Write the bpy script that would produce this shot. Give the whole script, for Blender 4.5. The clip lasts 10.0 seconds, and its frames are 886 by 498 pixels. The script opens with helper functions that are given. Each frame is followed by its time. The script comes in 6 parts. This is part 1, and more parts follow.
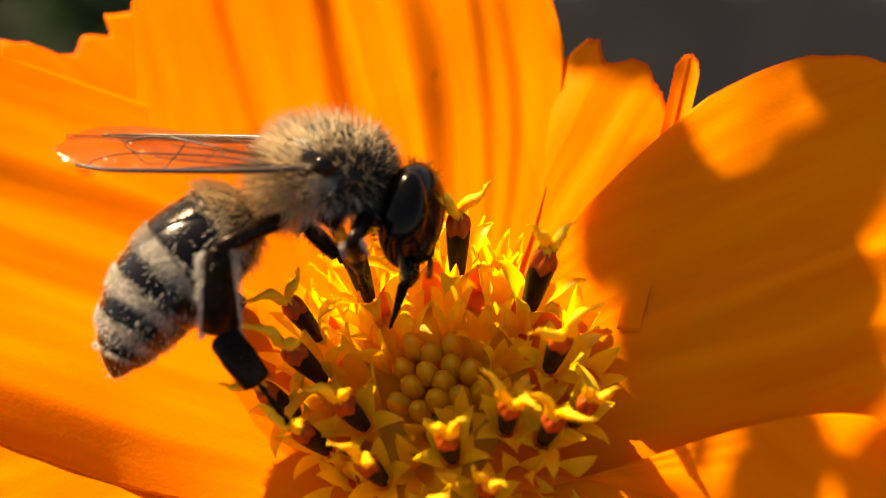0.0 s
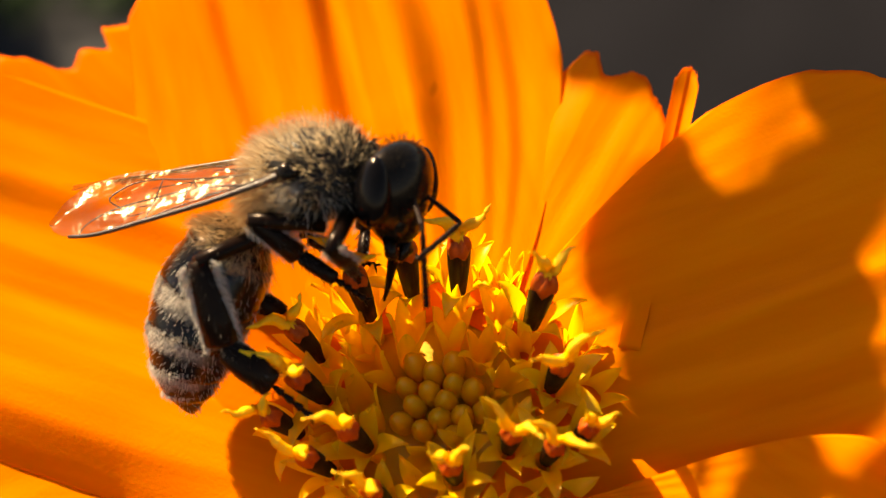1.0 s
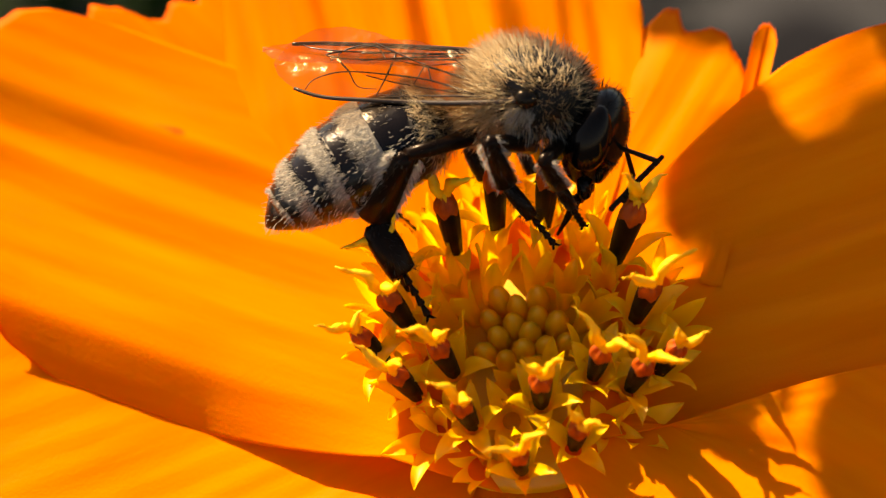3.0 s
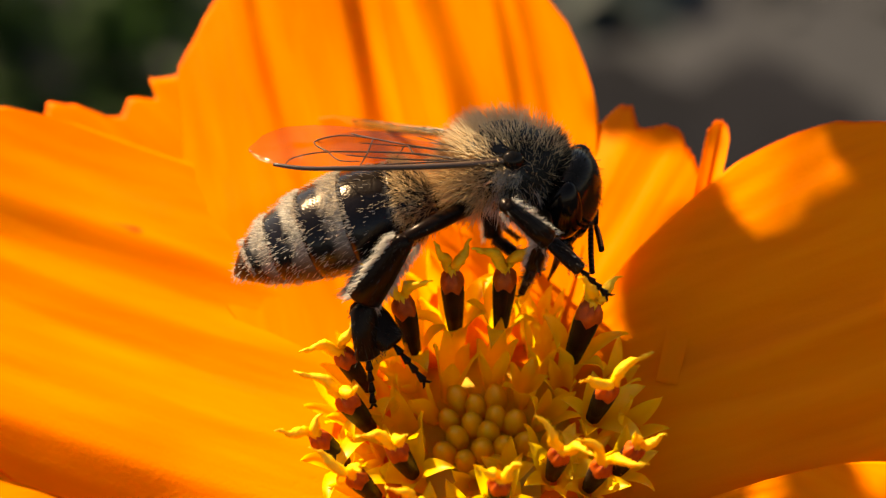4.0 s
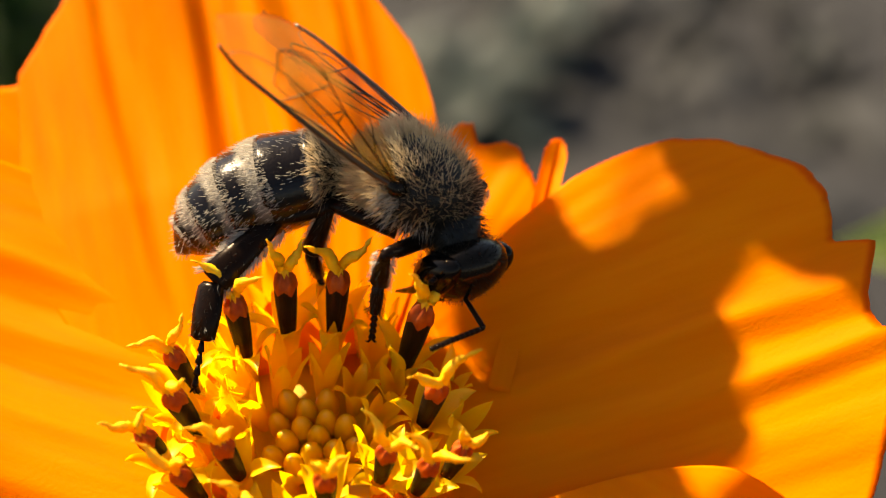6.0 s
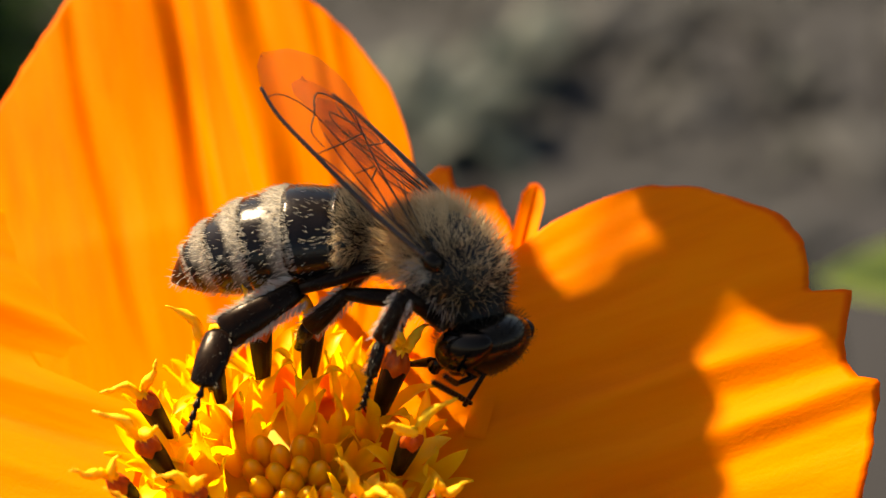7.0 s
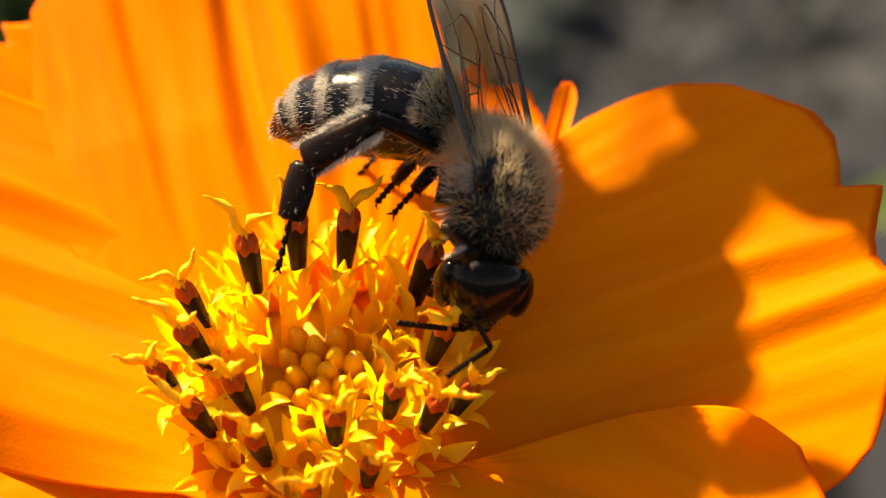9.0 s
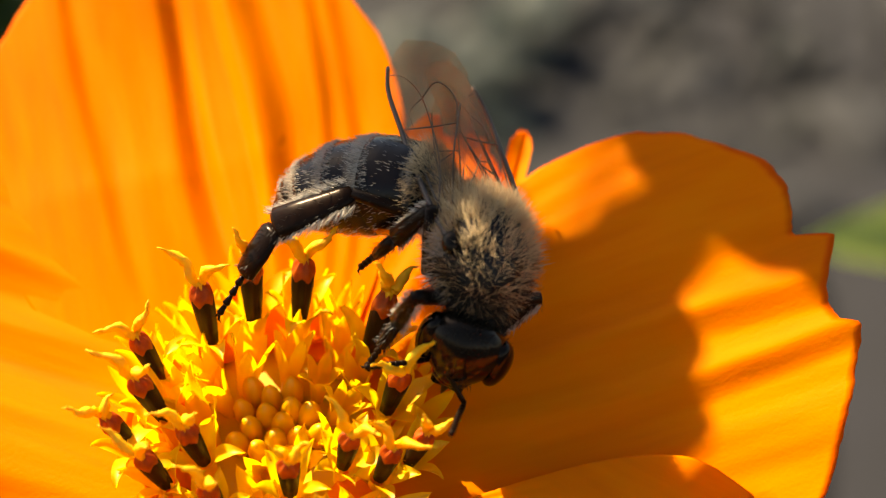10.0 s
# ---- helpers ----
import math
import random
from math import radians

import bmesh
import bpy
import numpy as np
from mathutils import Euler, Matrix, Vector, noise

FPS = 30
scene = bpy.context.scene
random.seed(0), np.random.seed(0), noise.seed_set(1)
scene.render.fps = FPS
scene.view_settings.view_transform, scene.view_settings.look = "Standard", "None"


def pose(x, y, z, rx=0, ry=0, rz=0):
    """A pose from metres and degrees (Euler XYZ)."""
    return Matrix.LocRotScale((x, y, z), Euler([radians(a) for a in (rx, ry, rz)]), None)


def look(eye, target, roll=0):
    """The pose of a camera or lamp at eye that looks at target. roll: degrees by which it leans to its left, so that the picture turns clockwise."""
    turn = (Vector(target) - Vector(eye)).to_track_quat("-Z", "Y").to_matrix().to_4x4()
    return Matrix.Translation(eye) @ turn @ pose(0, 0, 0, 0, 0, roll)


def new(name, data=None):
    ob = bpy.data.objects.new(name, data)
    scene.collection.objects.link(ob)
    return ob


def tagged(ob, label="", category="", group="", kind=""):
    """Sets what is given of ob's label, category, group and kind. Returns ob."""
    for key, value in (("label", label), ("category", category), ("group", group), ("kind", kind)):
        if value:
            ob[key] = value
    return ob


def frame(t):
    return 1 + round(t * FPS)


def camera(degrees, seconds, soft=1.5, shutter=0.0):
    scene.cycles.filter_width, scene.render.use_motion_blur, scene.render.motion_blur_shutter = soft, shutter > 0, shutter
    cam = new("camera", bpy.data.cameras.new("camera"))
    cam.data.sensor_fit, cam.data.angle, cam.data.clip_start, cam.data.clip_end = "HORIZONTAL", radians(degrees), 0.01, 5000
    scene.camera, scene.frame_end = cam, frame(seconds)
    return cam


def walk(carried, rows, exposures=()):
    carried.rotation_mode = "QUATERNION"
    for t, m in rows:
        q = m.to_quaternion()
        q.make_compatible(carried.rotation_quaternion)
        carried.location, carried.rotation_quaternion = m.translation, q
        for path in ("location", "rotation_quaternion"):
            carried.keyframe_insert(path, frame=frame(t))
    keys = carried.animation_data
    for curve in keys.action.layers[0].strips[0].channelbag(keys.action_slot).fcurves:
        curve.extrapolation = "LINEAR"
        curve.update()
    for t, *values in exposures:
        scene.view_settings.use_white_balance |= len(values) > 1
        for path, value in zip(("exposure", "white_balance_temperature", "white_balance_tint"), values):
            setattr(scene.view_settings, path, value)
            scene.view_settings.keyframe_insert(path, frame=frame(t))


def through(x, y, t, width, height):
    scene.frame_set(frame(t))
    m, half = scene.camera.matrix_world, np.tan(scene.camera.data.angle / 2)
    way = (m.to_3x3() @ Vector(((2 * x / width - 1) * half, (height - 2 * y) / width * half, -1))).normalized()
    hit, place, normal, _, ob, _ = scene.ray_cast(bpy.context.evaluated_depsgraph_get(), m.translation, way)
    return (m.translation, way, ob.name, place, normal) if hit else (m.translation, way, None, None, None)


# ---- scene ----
MM = 0.001
cam = camera(28.0, 10.0, soft=1.2)
cam.data.dof.use_dof = True
cam.data.dof.focus_distance = 0.063
cam.data.dof.aperture_fstop = 40.0
# seconds, eye in millimetres, turn in degrees
PATH = [
    (0, 10.5, -42.3, 495.0, 47.79, 6.43, 6.87),
    (0.5, 8.3, -42.1, 496.8, 45.65, 6.41, 6.61),
    (1, 10.5, -40.2, 497.5, 45.43, 6.88, 6.42),
    (1.5, 9.6, -42.6, 495.9, 47.93, 6.36, 6.88),
    (2, 8.3, -42.3, 497.5, 46.06, 7.16, 6.90),
    (2.2, 8.7, -42.0, 497.6, 45.78, 7.23, 6.55),
    (3.3, 6.4, -48.1, 492.4, 51.74, 4.92, 7.11),
    (3.5, 6.2, -48.5, 492.1, 52.65, 4.77, 6.92),
    (4, 7.1, -45.3, 495.7, 50.75, 4.93, 5.68),
    (4.5, 9.4, -43.9, 495.8, 52.33, 6.00, 5.94),
    (5, 7.3, -46.6, 494.1, 52.54, 4.18, 5.16),
    (5.5, 9.9, -44.7, 494.7, 52.80, 3.83, 4.40),
    (6, 8.8, -47.8, 492.1, 54.64, 1.67, 3.35),
    (6.2, 9.7, -46.8, 493.2, 54.17, 1.92, 3.43),
    (7.3, 8.6, -47.5, 492.1, 55.50, 0.51, 2.87),
    (7.5, 9.2, -48.0, 491.2, 55.06, 0.52, 2.61),
    (8, 8.6, -47.5, 491.7, 54.43, 0.03, 2.00),
    (8.5, 8.1, -48.5, 491.4, 54.19, 1.38, 4.77),
    (9, 8.3, -48.6, 491.8, 53.31, 0.95, 3.68),
    (9.5, 8.9, -49.4, 491.1, 54.38, 0.64, 3.75),
    (10, 9.2, -48.4, 492.4, 54.40, 0.77, 2.98),
]
walk(cam, [(t, pose(x * MM, y * MM, z * MM, a, b, c)) for t, x, y, z, a, b, c in PATH], exposures=[(0.0, 1.62, 8300, 14), (3.5, 1.64, 8200, 13), (5.0, 1.7, 7900, 10), (10.0, 1.74, 7800, 10)])

# ---- light ----
TO_SUN = Vector((-0.52, 0.44, 0.73)).normalized()
sun = new("sun", bpy.data.lights.new("sun", "SUN"))
sun.data.energy, sun.data.angle, sun.data.color = 5.0, radians(0.5), (1.0, 0.89, 0.68)
sun.matrix_world = look(TO_SUN * 3, (0, 0, 0))
world = bpy.data.worlds.new("sky")
scene.world = world
world.use_nodes = True
sky = world.node_tree.nodes.new("ShaderNodeTexSky")
sky.sky_type, sky.sun_disc = "NISHITA", False
sky.sun_elevation = math.asin(TO_SUN.z)
sky.sun_rotation = math.atan2(TO_SUN.x, TO_SUN.y)
world.node_tree.nodes["Background"].inputs["Strength"].default_value = 0.06
world.node_tree.links.new(sky.outputs[0], world.node_tree.nodes["Background"].inputs["Color"])


# ---- materials ----
def material(name):
    mat = bpy.data.materials.new(name)
    mat.use_nodes = True
    nt = mat.node_tree
    return mat, nt, nt.nodes["Principled BSDF"], nt.nodes["Material Output"]


def node(nt, kind, **values):
    nd = nt.nodes.new(kind)
    for key, value in values.items():
        nd.inputs[key].default_value = value
    return nd


def ramp(nt, source, stops):
    nd = nt.nodes.new("ShaderNodeValToRGB")
    while len(nd.color_ramp.elements) < len(stops):
        nd.color_ramp.elements.new(0.5)
    for el, (at, colour) in zip(nd.color_ramp.elements, stops):
        el.position, el.color = at, (*colour, 1)
    nt.links.new(source, nd.inputs[0])
    return nd.outputs[0]


def textured(name, stops, scale, rough, bump=0.2, metal=0.0, distance=0.00005, stretch=(1, 1, 1), detail=6.0, spec=0.5):
    """A surface whose colour and relief follow noise at two scales; scale in cells a metre."""
    mat, nt, bsdf, _ = material(name)
    tc = nt.nodes.new("ShaderNodeTexCoord")
    mp = nt.nodes.new("ShaderNodeMapping")
    mp.inputs["Scale"].default_value = stretch
    nt.links.new(tc.outputs["Object"], mp.inputs[0])
    n1 = node(nt, "ShaderNodeTexNoise", Scale=scale, Detail=detail)
    n2 = node(nt, "ShaderNodeTexNoise", Scale=scale * 0.22, Detail=3.0)
    mix = nt.nodes.new("ShaderNodeMath")
    mix.operation = "MULTIPLY_ADD"
    mix.inputs[1].default_value = 0.5
    half = nt.nodes.new("ShaderNodeMath")
    half.operation = "MULTIPLY"
    half.inputs[1].default_value = 0.5
    for nd in (n1, n2):
        nt.links.new(mp.outputs[0], nd.inputs["Vector"])
    nt.links.new(n2.outputs["Fac"], half.inputs[0])
    nt.links.new(n1.outputs["Fac"], mix.inputs[0])
    nt.links.new(half.outputs[0], mix.inputs[2])
    nt.links.new(ramp(nt, mix.outputs[0], stops), bsdf.inputs["Base Color"])
    bsdf.inputs["Roughness"].default_value = rough
    bsdf.inputs["Metallic"].default_value = metal
    bsdf.inputs["Specular IOR Level"].default_value = spec
    bp = node(nt, "ShaderNodeBump", Strength=bump, Distance=distance)
    nt.links.new(n1.outputs["Fac"], bp.inputs["Height"])
    nt.links.new(bp.outputs[0], bsdf.inputs["Normal"])
    return mat


def brown_gloss(mat, tint=(1.0, 0.74, 0.58, 1)):
    mat.node_tree.nodes["Principled BSDF"].inputs["Specular Tint"].default_value = tint
    return mat


def leafy(name, stops, through, share, scale, rough, bump, stretch=(1, 1, 1), distance=0.00003, gloss=0.3):
    """A thin living surface: reflects and lets light through."""
    mat = textured(name, stops, scale, rough, bump, 0.0, distance, stretch, spec=gloss)
    nt = mat.node_tree
    bsdf, out = nt.nodes["Principled BSDF"], nt.nodes["Material Output"]
    tr = node(nt, "ShaderNodeBsdfTranslucent", Color=(*through, 1))
    mx = node(nt, "ShaderNodeMixShader", Fac=share)
    nt.links.new(bsdf.outputs[0], mx.inputs[1])
    nt.links.new(tr.outputs[0], mx.inputs[2])
    nt.links.new(mx.outputs[0], out.inputs["Surface"])
    nt.links.new(bsdf.inputs["Normal"].links[0].from_socket, tr.inputs["Normal"])
    return mat


def petal_material():
    """Orange petal: fine lengthwise veins, sparse rusty flecks, and a red rim at the tip."""
    mat = leafy("petal", [(0.38, (0.88, 0.218, 0.004)), (0.5, (0.94, 0.251, 0.004)), (0.62, (0.97, 0.284, 0.005))], (0.98, 0.265, 0.003), 0.45, 900, 0.6, 0.3,
                stretch=(0.16, 1.6, 1), distance=0.00007, gloss=0.05)
    nt = mat.node_tree
    bsdf = nt.nodes["Principled BSDF"]
    tr = [nd for nd in nt.nodes if nd.bl_idname == "ShaderNodeBsdfTranslucent"][0]
    base = bsdf.inputs["Base Color"].links[0].from_socket
    tc = [nd for nd in nt.nodes if nd.bl_idname == "ShaderNodeTexCoord"][0]
    info = nt.nodes.new("ShaderNodeObjectInfo")
    mp = nt.nodes.new("ShaderNodeMapping")
    mp.inputs["Scale"].default_value = (0.35, 1, 1)
    nt.links.new(tc.outputs["Object"], mp.inputs[0])
    nt.links.new(info.outputs["Random"], mp.inputs["Location"])
    fl = node(nt, "ShaderNodeTexNoise", Scale=520.0, Detail=2.0)
    nt.links.new(mp.outputs[0], fl.inputs["Vector"])
    spot = node(nt, "ShaderNodeMapRange", **{"From Min": 0.735, "From Max": 0.78, "To Max": 0.75})
    nt.links.new(fl.outputs["Fac"], spot.inputs["Value"])
    edge = nt.nodes.new("ShaderNodeAttribute")
    edge.attribute_name = "rim"
    worn = nt.nodes.new("ShaderNodeMath")
    worn.operation = "MULTIPLY"
    nt.links.new(edge.outputs["Fac"], worn.inputs[0])
    nt.links.new(fl.outputs["Fac"], worn.inputs[1])
    tip = node(nt, "ShaderNodeMapRange", **{"From Min": 0.18, "From Max": 0.42, "To Max": 0.75})
    nt.links.new(worn.outputs[0], tip.inputs["Value"])
    for fac, colour in ((spot, (0.45, 0.07, 0.004, 1)), (tip, (0.80, 0.10, 0.004, 1))):
        mx = nt.nodes.new("ShaderNodeMixRGB")
        nt.links.new(fac.outputs[0], mx.inputs["Fac"])
        nt.links.new(base, mx.inputs["Color1"])
        mx.inputs["Color2"].default_value = colour
        base = mx.outputs[0]
    nt.links.new(base, bsdf.inputs["Base Color"])
    nt.links.new(base, tr.inputs["Color"])
    # fine skin cells over the veins
    cells = node(nt, "ShaderNodeTexNoise", Scale=7000.0, Detail=2.0)
    nt.links.new(tc.outputs["Object"], cells.inputs["Vector"])
    fine = node(nt, "ShaderNodeBump", Strength=0.35, Distance=0.00004)
    nt.links.new(cells.outputs["Fac"], fine.inputs["Height"])
    nt.links.new(bsdf.inputs["Normal"].links[0].from_socket, fine.inputs["Normal"])
    nt.links.new(fine.outputs[0], bsdf.inputs["Normal"])
    return mat


PETAL = petal_material()
LOBE = leafy("corolla", [(0.4, (0.92, 0.50, 0.012)), (0.6, (0.95, 0.60, 0.022))], (0.98, 0.66, 0.020), 0.5, 2500, 0.45, 0.3, gloss=0.4)
STYLE = leafy("stigma", [(0.4, (0.95, 0.50, 0.010)), (0.6, (0.97, 0.62, 0.02))], (0.97, 0.46, 0.008), 0.25, 9000, 0.6, 0.8, distance=0.00006)
BUD = leafy("bud", [(0.4, (0.90, 0.46, 0.012)), (0.6, (0.94, 0.55, 0.018))], (0.97, 0.62, 0.012), 0.35, 3000, 0.4, 0.2, gloss=0.5)
ANTHER = brown_gloss(textured("anther", [(0.42, (0.006, 0.0025, 0.0018)), (0.6, (0.014, 0.006, 0.003)), (0.72, (0.07, 0.028, 0.008))], 1500, 0.5, 0.5, stretch=(6, 6, 0.2), spec=0.15))
ANTHER_TIP = leafy("anther_tip", [(0.35, (0.32, 0.035, 0.003)), (0.65, (0.66, 0.12, 0.006))], (0.75, 0.14, 0.004), 0.3, 4000, 0.5, 0.5)
SEPAL = leafy("sepal", [(0.3, (0.05, 0.10, 0.02)), (0.7, (0.09, 0.16, 0.03))], (0.1, 0.2, 0.02), 0.2, 800, 0.5, 0.3)
CHITIN = brown_gloss(textured("chitin", [(0.3, (0.003, 0.0025, 0.002)), (0.7, (0.008, 0.006, 0.004))], 6000, 0.16, 0.2, distance=0.00002, spec=0.2))
LEG = brown_gloss(textured("leg_chitin", [(0.3, (0.0025, 0.0012, 0.0008)), (0.7, (0.009, 0.0038, 0.002))], 5000, 0.28, 0.35, distance=0.00002, spec=0.12))
LEG_HAIR = textured("leg_bristle", [(0.3, (0.006, 0.004, 0.003)), (0.7, (0.03, 0.022, 0.014))], 3000, 0.5, 0.0, spec=0.3)
EYE = brown_gloss(textured("compound_eye", [(0.3, (0.0015, 0.0013, 0.0015)), (0.7, (0.003, 0.0025, 0.0027))], 20000, 0.14, 0.12, distance=0.00001, spec=0.2))
SKIN = textured("thorax_skin", [(0.3, (0.004, 0.003, 0.0024)), (0.7, (0.010, 0.0075, 0.005))], 5000, 0.42, 0.4, spec=0.25)
FUR = leafy("thorax_fur", [(0.3, (0.28, 0.19, 0.095)), (0.7, (0.50, 0.37, 0.21))], (0.86, 0.65, 0.40), 0.42, 3000, 0.5, 0.0)
FUZZ = leafy("abdomen_fur", [(0.3, (0.34, 0.30, 0.25)), (0.7, (0.55, 0.50, 0.43))], (0.55, 0.48, 0.38), 0.3, 3000, 0.6, 0.0)
DARK_FUR = textured("dark_fur", [(0.3, (0.009, 0.0065, 0.004)), (0.7, (0.035, 0.026, 0.015))], 3000, 0.6, 0.0, spec=0.2)
VEIN = textured("wing_vein", [(0.3, (0.016, 0.007, 0.003)), (0.7, (0.045, 0.02, 0.008))], 4000, 0.35, 0.0)


def wing_material():
    mat, nt, bsdf, out = material("wing_membrane")
    tr = node(nt, "ShaderNodeBsdfTransparent", Color=(0.80, 0.70, 0.58, 1))
    gl = node(nt, "ShaderNodeBsdfGlossy", Color=(0.95, 0.82, 0.6, 1), Roughness=0.2)
    df = node(nt, "ShaderNodeBsdfTranslucent", Color=(0.5, 0.31, 0.07, 1))
    tc = nt.nodes.new("ShaderNodeTexCoord")
    ns = node(nt, "ShaderNodeTexNoise", Scale=1000.0, Detail=2.5)
    nt.links.new(tc.outputs["Object"], ns.inputs["Vector"])
    bp = node(nt, "ShaderNodeBump", Strength=0.85, Distance=0.00017)
    nt.links.new(ns.outputs["Fac"], bp.inputs["Height"])
    nt.links.new(bp.outputs[0], gl.inputs["Normal"])
    m1, m2 = node(nt, "ShaderNodeMixShader", Fac=0.10), node(nt, "ShaderNodeMixShader", Fac=0.035)
    nt.links.new(tr.outputs[0], m1.inputs[1])
    nt.links.new(df.outputs[0], m1.inputs[2])
    nt.links.new(m1.outputs[0], m2.inputs[1])
    nt.links.new(gl.outputs[0], m2.inputs[2])
    nt.links.new(m2.outputs[0], out.inputs["Surface"])
    return mat


WING = wing_material()


def tergite_material(name, pale, until):
    """Glossy dark plate whose front part (object x from 0 backwards) is covered in pale down."""
    mat, nt, bsdf, _ = material(name)
    tc = nt.nodes.new("ShaderNodeTexCoord")
    sp = nt.nodes.new("ShaderNodeSeparateXYZ")
    ns = node(nt, "ShaderNodeTexNoise", Scale=1900.0, Detail=6.0)
    nt.links.new(tc.outputs["Object"], sp.inputs[0])
    nt.links.new(tc.outputs["Object"], ns.inputs["Vector"])
    ad = nt.nodes.new("ShaderNodeMath")
    ad.operation = "MULTIPLY_ADD"
    ad.inputs[1].default_value = 0.0010
    nt.links.new(ns.outputs["Fac"], ad.inputs[0])
    nt.links.new(sp.outputs["X"], ad.inputs[2])
    mr = node(nt, "ShaderNodeMapRange", **{"From Min": -until * MM + 0.0002, "From Max": -until * MM + 0.0008})
    nt.links.new(ad.outputs[0], mr.inputs["Value"])
    up = node(nt, "ShaderNodeMapRange", **{"From Min": -0.0012, "From Max": 0.0002})
    nt.links.new(sp.outputs["Z"], up.inputs["Value"])
    band = nt.nodes.new("ShaderNodeMath")
    band.operation = "MULTIPLY"
    nt.links.new(mr.outputs[0], band.inputs[0])
    nt.links.new(up.outputs[0], band.inputs[1])
    c = ramp(nt, band.outputs[0], [(0.0, (0.0045, 0.003, 0.0028)), (1.0, pale)])
    nt.links.new(c, bsdf.inputs["Base Color"])
    bsdf.inputs["Specular IOR Level"].default_value = 0.25
    bsdf.inputs["Specular Tint"].default_value = (1.0, 0.88, 0.82, 1)
    r = node(nt, "ShaderNodeMapRange", **{"To Min": 0.2, "To Max": 0.6})
    nt.links.new(mr.outputs[0], r.inputs["Value"])
    nt.links.new(r.outputs[0], bsdf.inputs["Roughness"])
    n2 = node(nt, "ShaderNodeTexNoise", Scale=9000.0, Detail=3.0)
    nt.links.new(tc.outputs["Object"], n2.inputs["Vector"])
    bp = node(nt, "ShaderNodeBump", Strength=0.4, Distance=0.00003)
    nt.links.new(n2.outputs["Fac"], bp.inputs["Height"])
    nt.links.new(bp.outputs[0], bsdf.inputs["Normal"])
    return mat


# darker copy of the soil; the shade over it is in its colour
SHADED_SOIL = textured("shaded_soil", [(0.40, (0.0018, 0.0016, 0.0028)), (0.60, (0.0036, 0.0033, 0.0052))], 14, 0.95, 0.5, distance=0.008, spec=0.12)
# very low soil colour; the garden's shade on the ground is put into it
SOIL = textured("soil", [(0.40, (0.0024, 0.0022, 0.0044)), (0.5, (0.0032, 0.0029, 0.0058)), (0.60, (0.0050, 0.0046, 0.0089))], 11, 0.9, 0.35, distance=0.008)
STONE = textured("stone", [(0.3, (0.008, 0.0079, 0.0100)), (0.7, (0.014, 0.0138, 0.0170))], 40, 0.8, 0.5, distance=0.004)
def pebble_material():
    mat = textured("pebble", [(0.3, (0.0058, 0.0055, 0.0095)), (0.7, (0.0105, 0.0100, 0.0175))], 60, 0.8, 0.4, distance=0.002)
    nt = mat.node_tree
    bsdf = nt.nodes["Principled BSDF"]
    geo = nt.nodes.new("ShaderNodeNewGeometry")
    c = ramp(nt, geo.outputs["Random Per Island"], [(0.0, (0.006, 0.0055, 0.0065)), (0.6, (0.010, 0.0095, 0.0115)), (0.88, (0.016, 0.0165, 0.0165)), (1.0, (0.034, 0.037, 0.034))])
    nt.links.new(c, bsdf.inputs["Base Color"])
    return mat


PEBBLE = pebble_material()
LEAF = leafy("leaf", [(0.3, (0.013, 0.032, 0.004)), (0.7, (0.021, 0.047, 0.007))], (0.028, 0.068, 0.009), 0.45, 120, 0.6, 0.3, distance=0.0005, gloss=0.08)
PALE_LEAF = leafy("pale_leaf", [(0.3, (0.22, 0.28, 0.07)), (0.7, (0.28, 0.35, 0.09))], (0.48, 0.56, 0.12), 0.5, 120, 0.45, 0.3, distance=0.0005)
GREY_LEAF = leafy("grey_leaf", [(0.3, (0.022, 0.028, 0.024)), (0.7, (0.034, 0.042, 0.037))], (0.04, 0.05, 0.04), 0.2, 120, 0.5, 0.3, distance=0.0005)
STEM = textured("stem", [(0.3, (0.04, 0.07, 0.015)), (0.7, (0.07, 0.11, 0.03))], 600, 0.5, 0.3)


# ---- mesh helpers; meshes are drawn in millimetres ----
def part(name, bm, mat, parent=None, label="", smooth=True):
    me = bpy.data.meshes.new(name)
    bmesh.ops.scale(bm, vec=(MM, MM, MM), verts=bm.verts)
    bm.to_mesh(me)
    bm.free()
    return mesh_part(name, me, mat, parent, label, smooth)


def mesh_part(name, me, mat, parent=None, label="", smooth=True):
    if mat and not me.materials:
        me.materials.append(mat)
    if smooth:
        me.polygons.foreach_set("use_smooth", [True] * len(me.polygons))
    ob = new(name, me)
    if parent:
        ob.parent = parent
    return tagged(ob, label=label)


def raw(name, verts, faces, mat, parent=None, label="", smooth=True):
    me = bpy.data.meshes.new(name)
    me.from_pydata([tuple(c * MM for c in v) for v in verts], [], faces)
    me.update()
    return mesh_part(name, me, mat, parent, label, smooth)


def empty(name, parent=None):
    ob = new(name)
    ob.empty_display_size = 0.002
    if parent:
        ob.parent = parent
    return ob


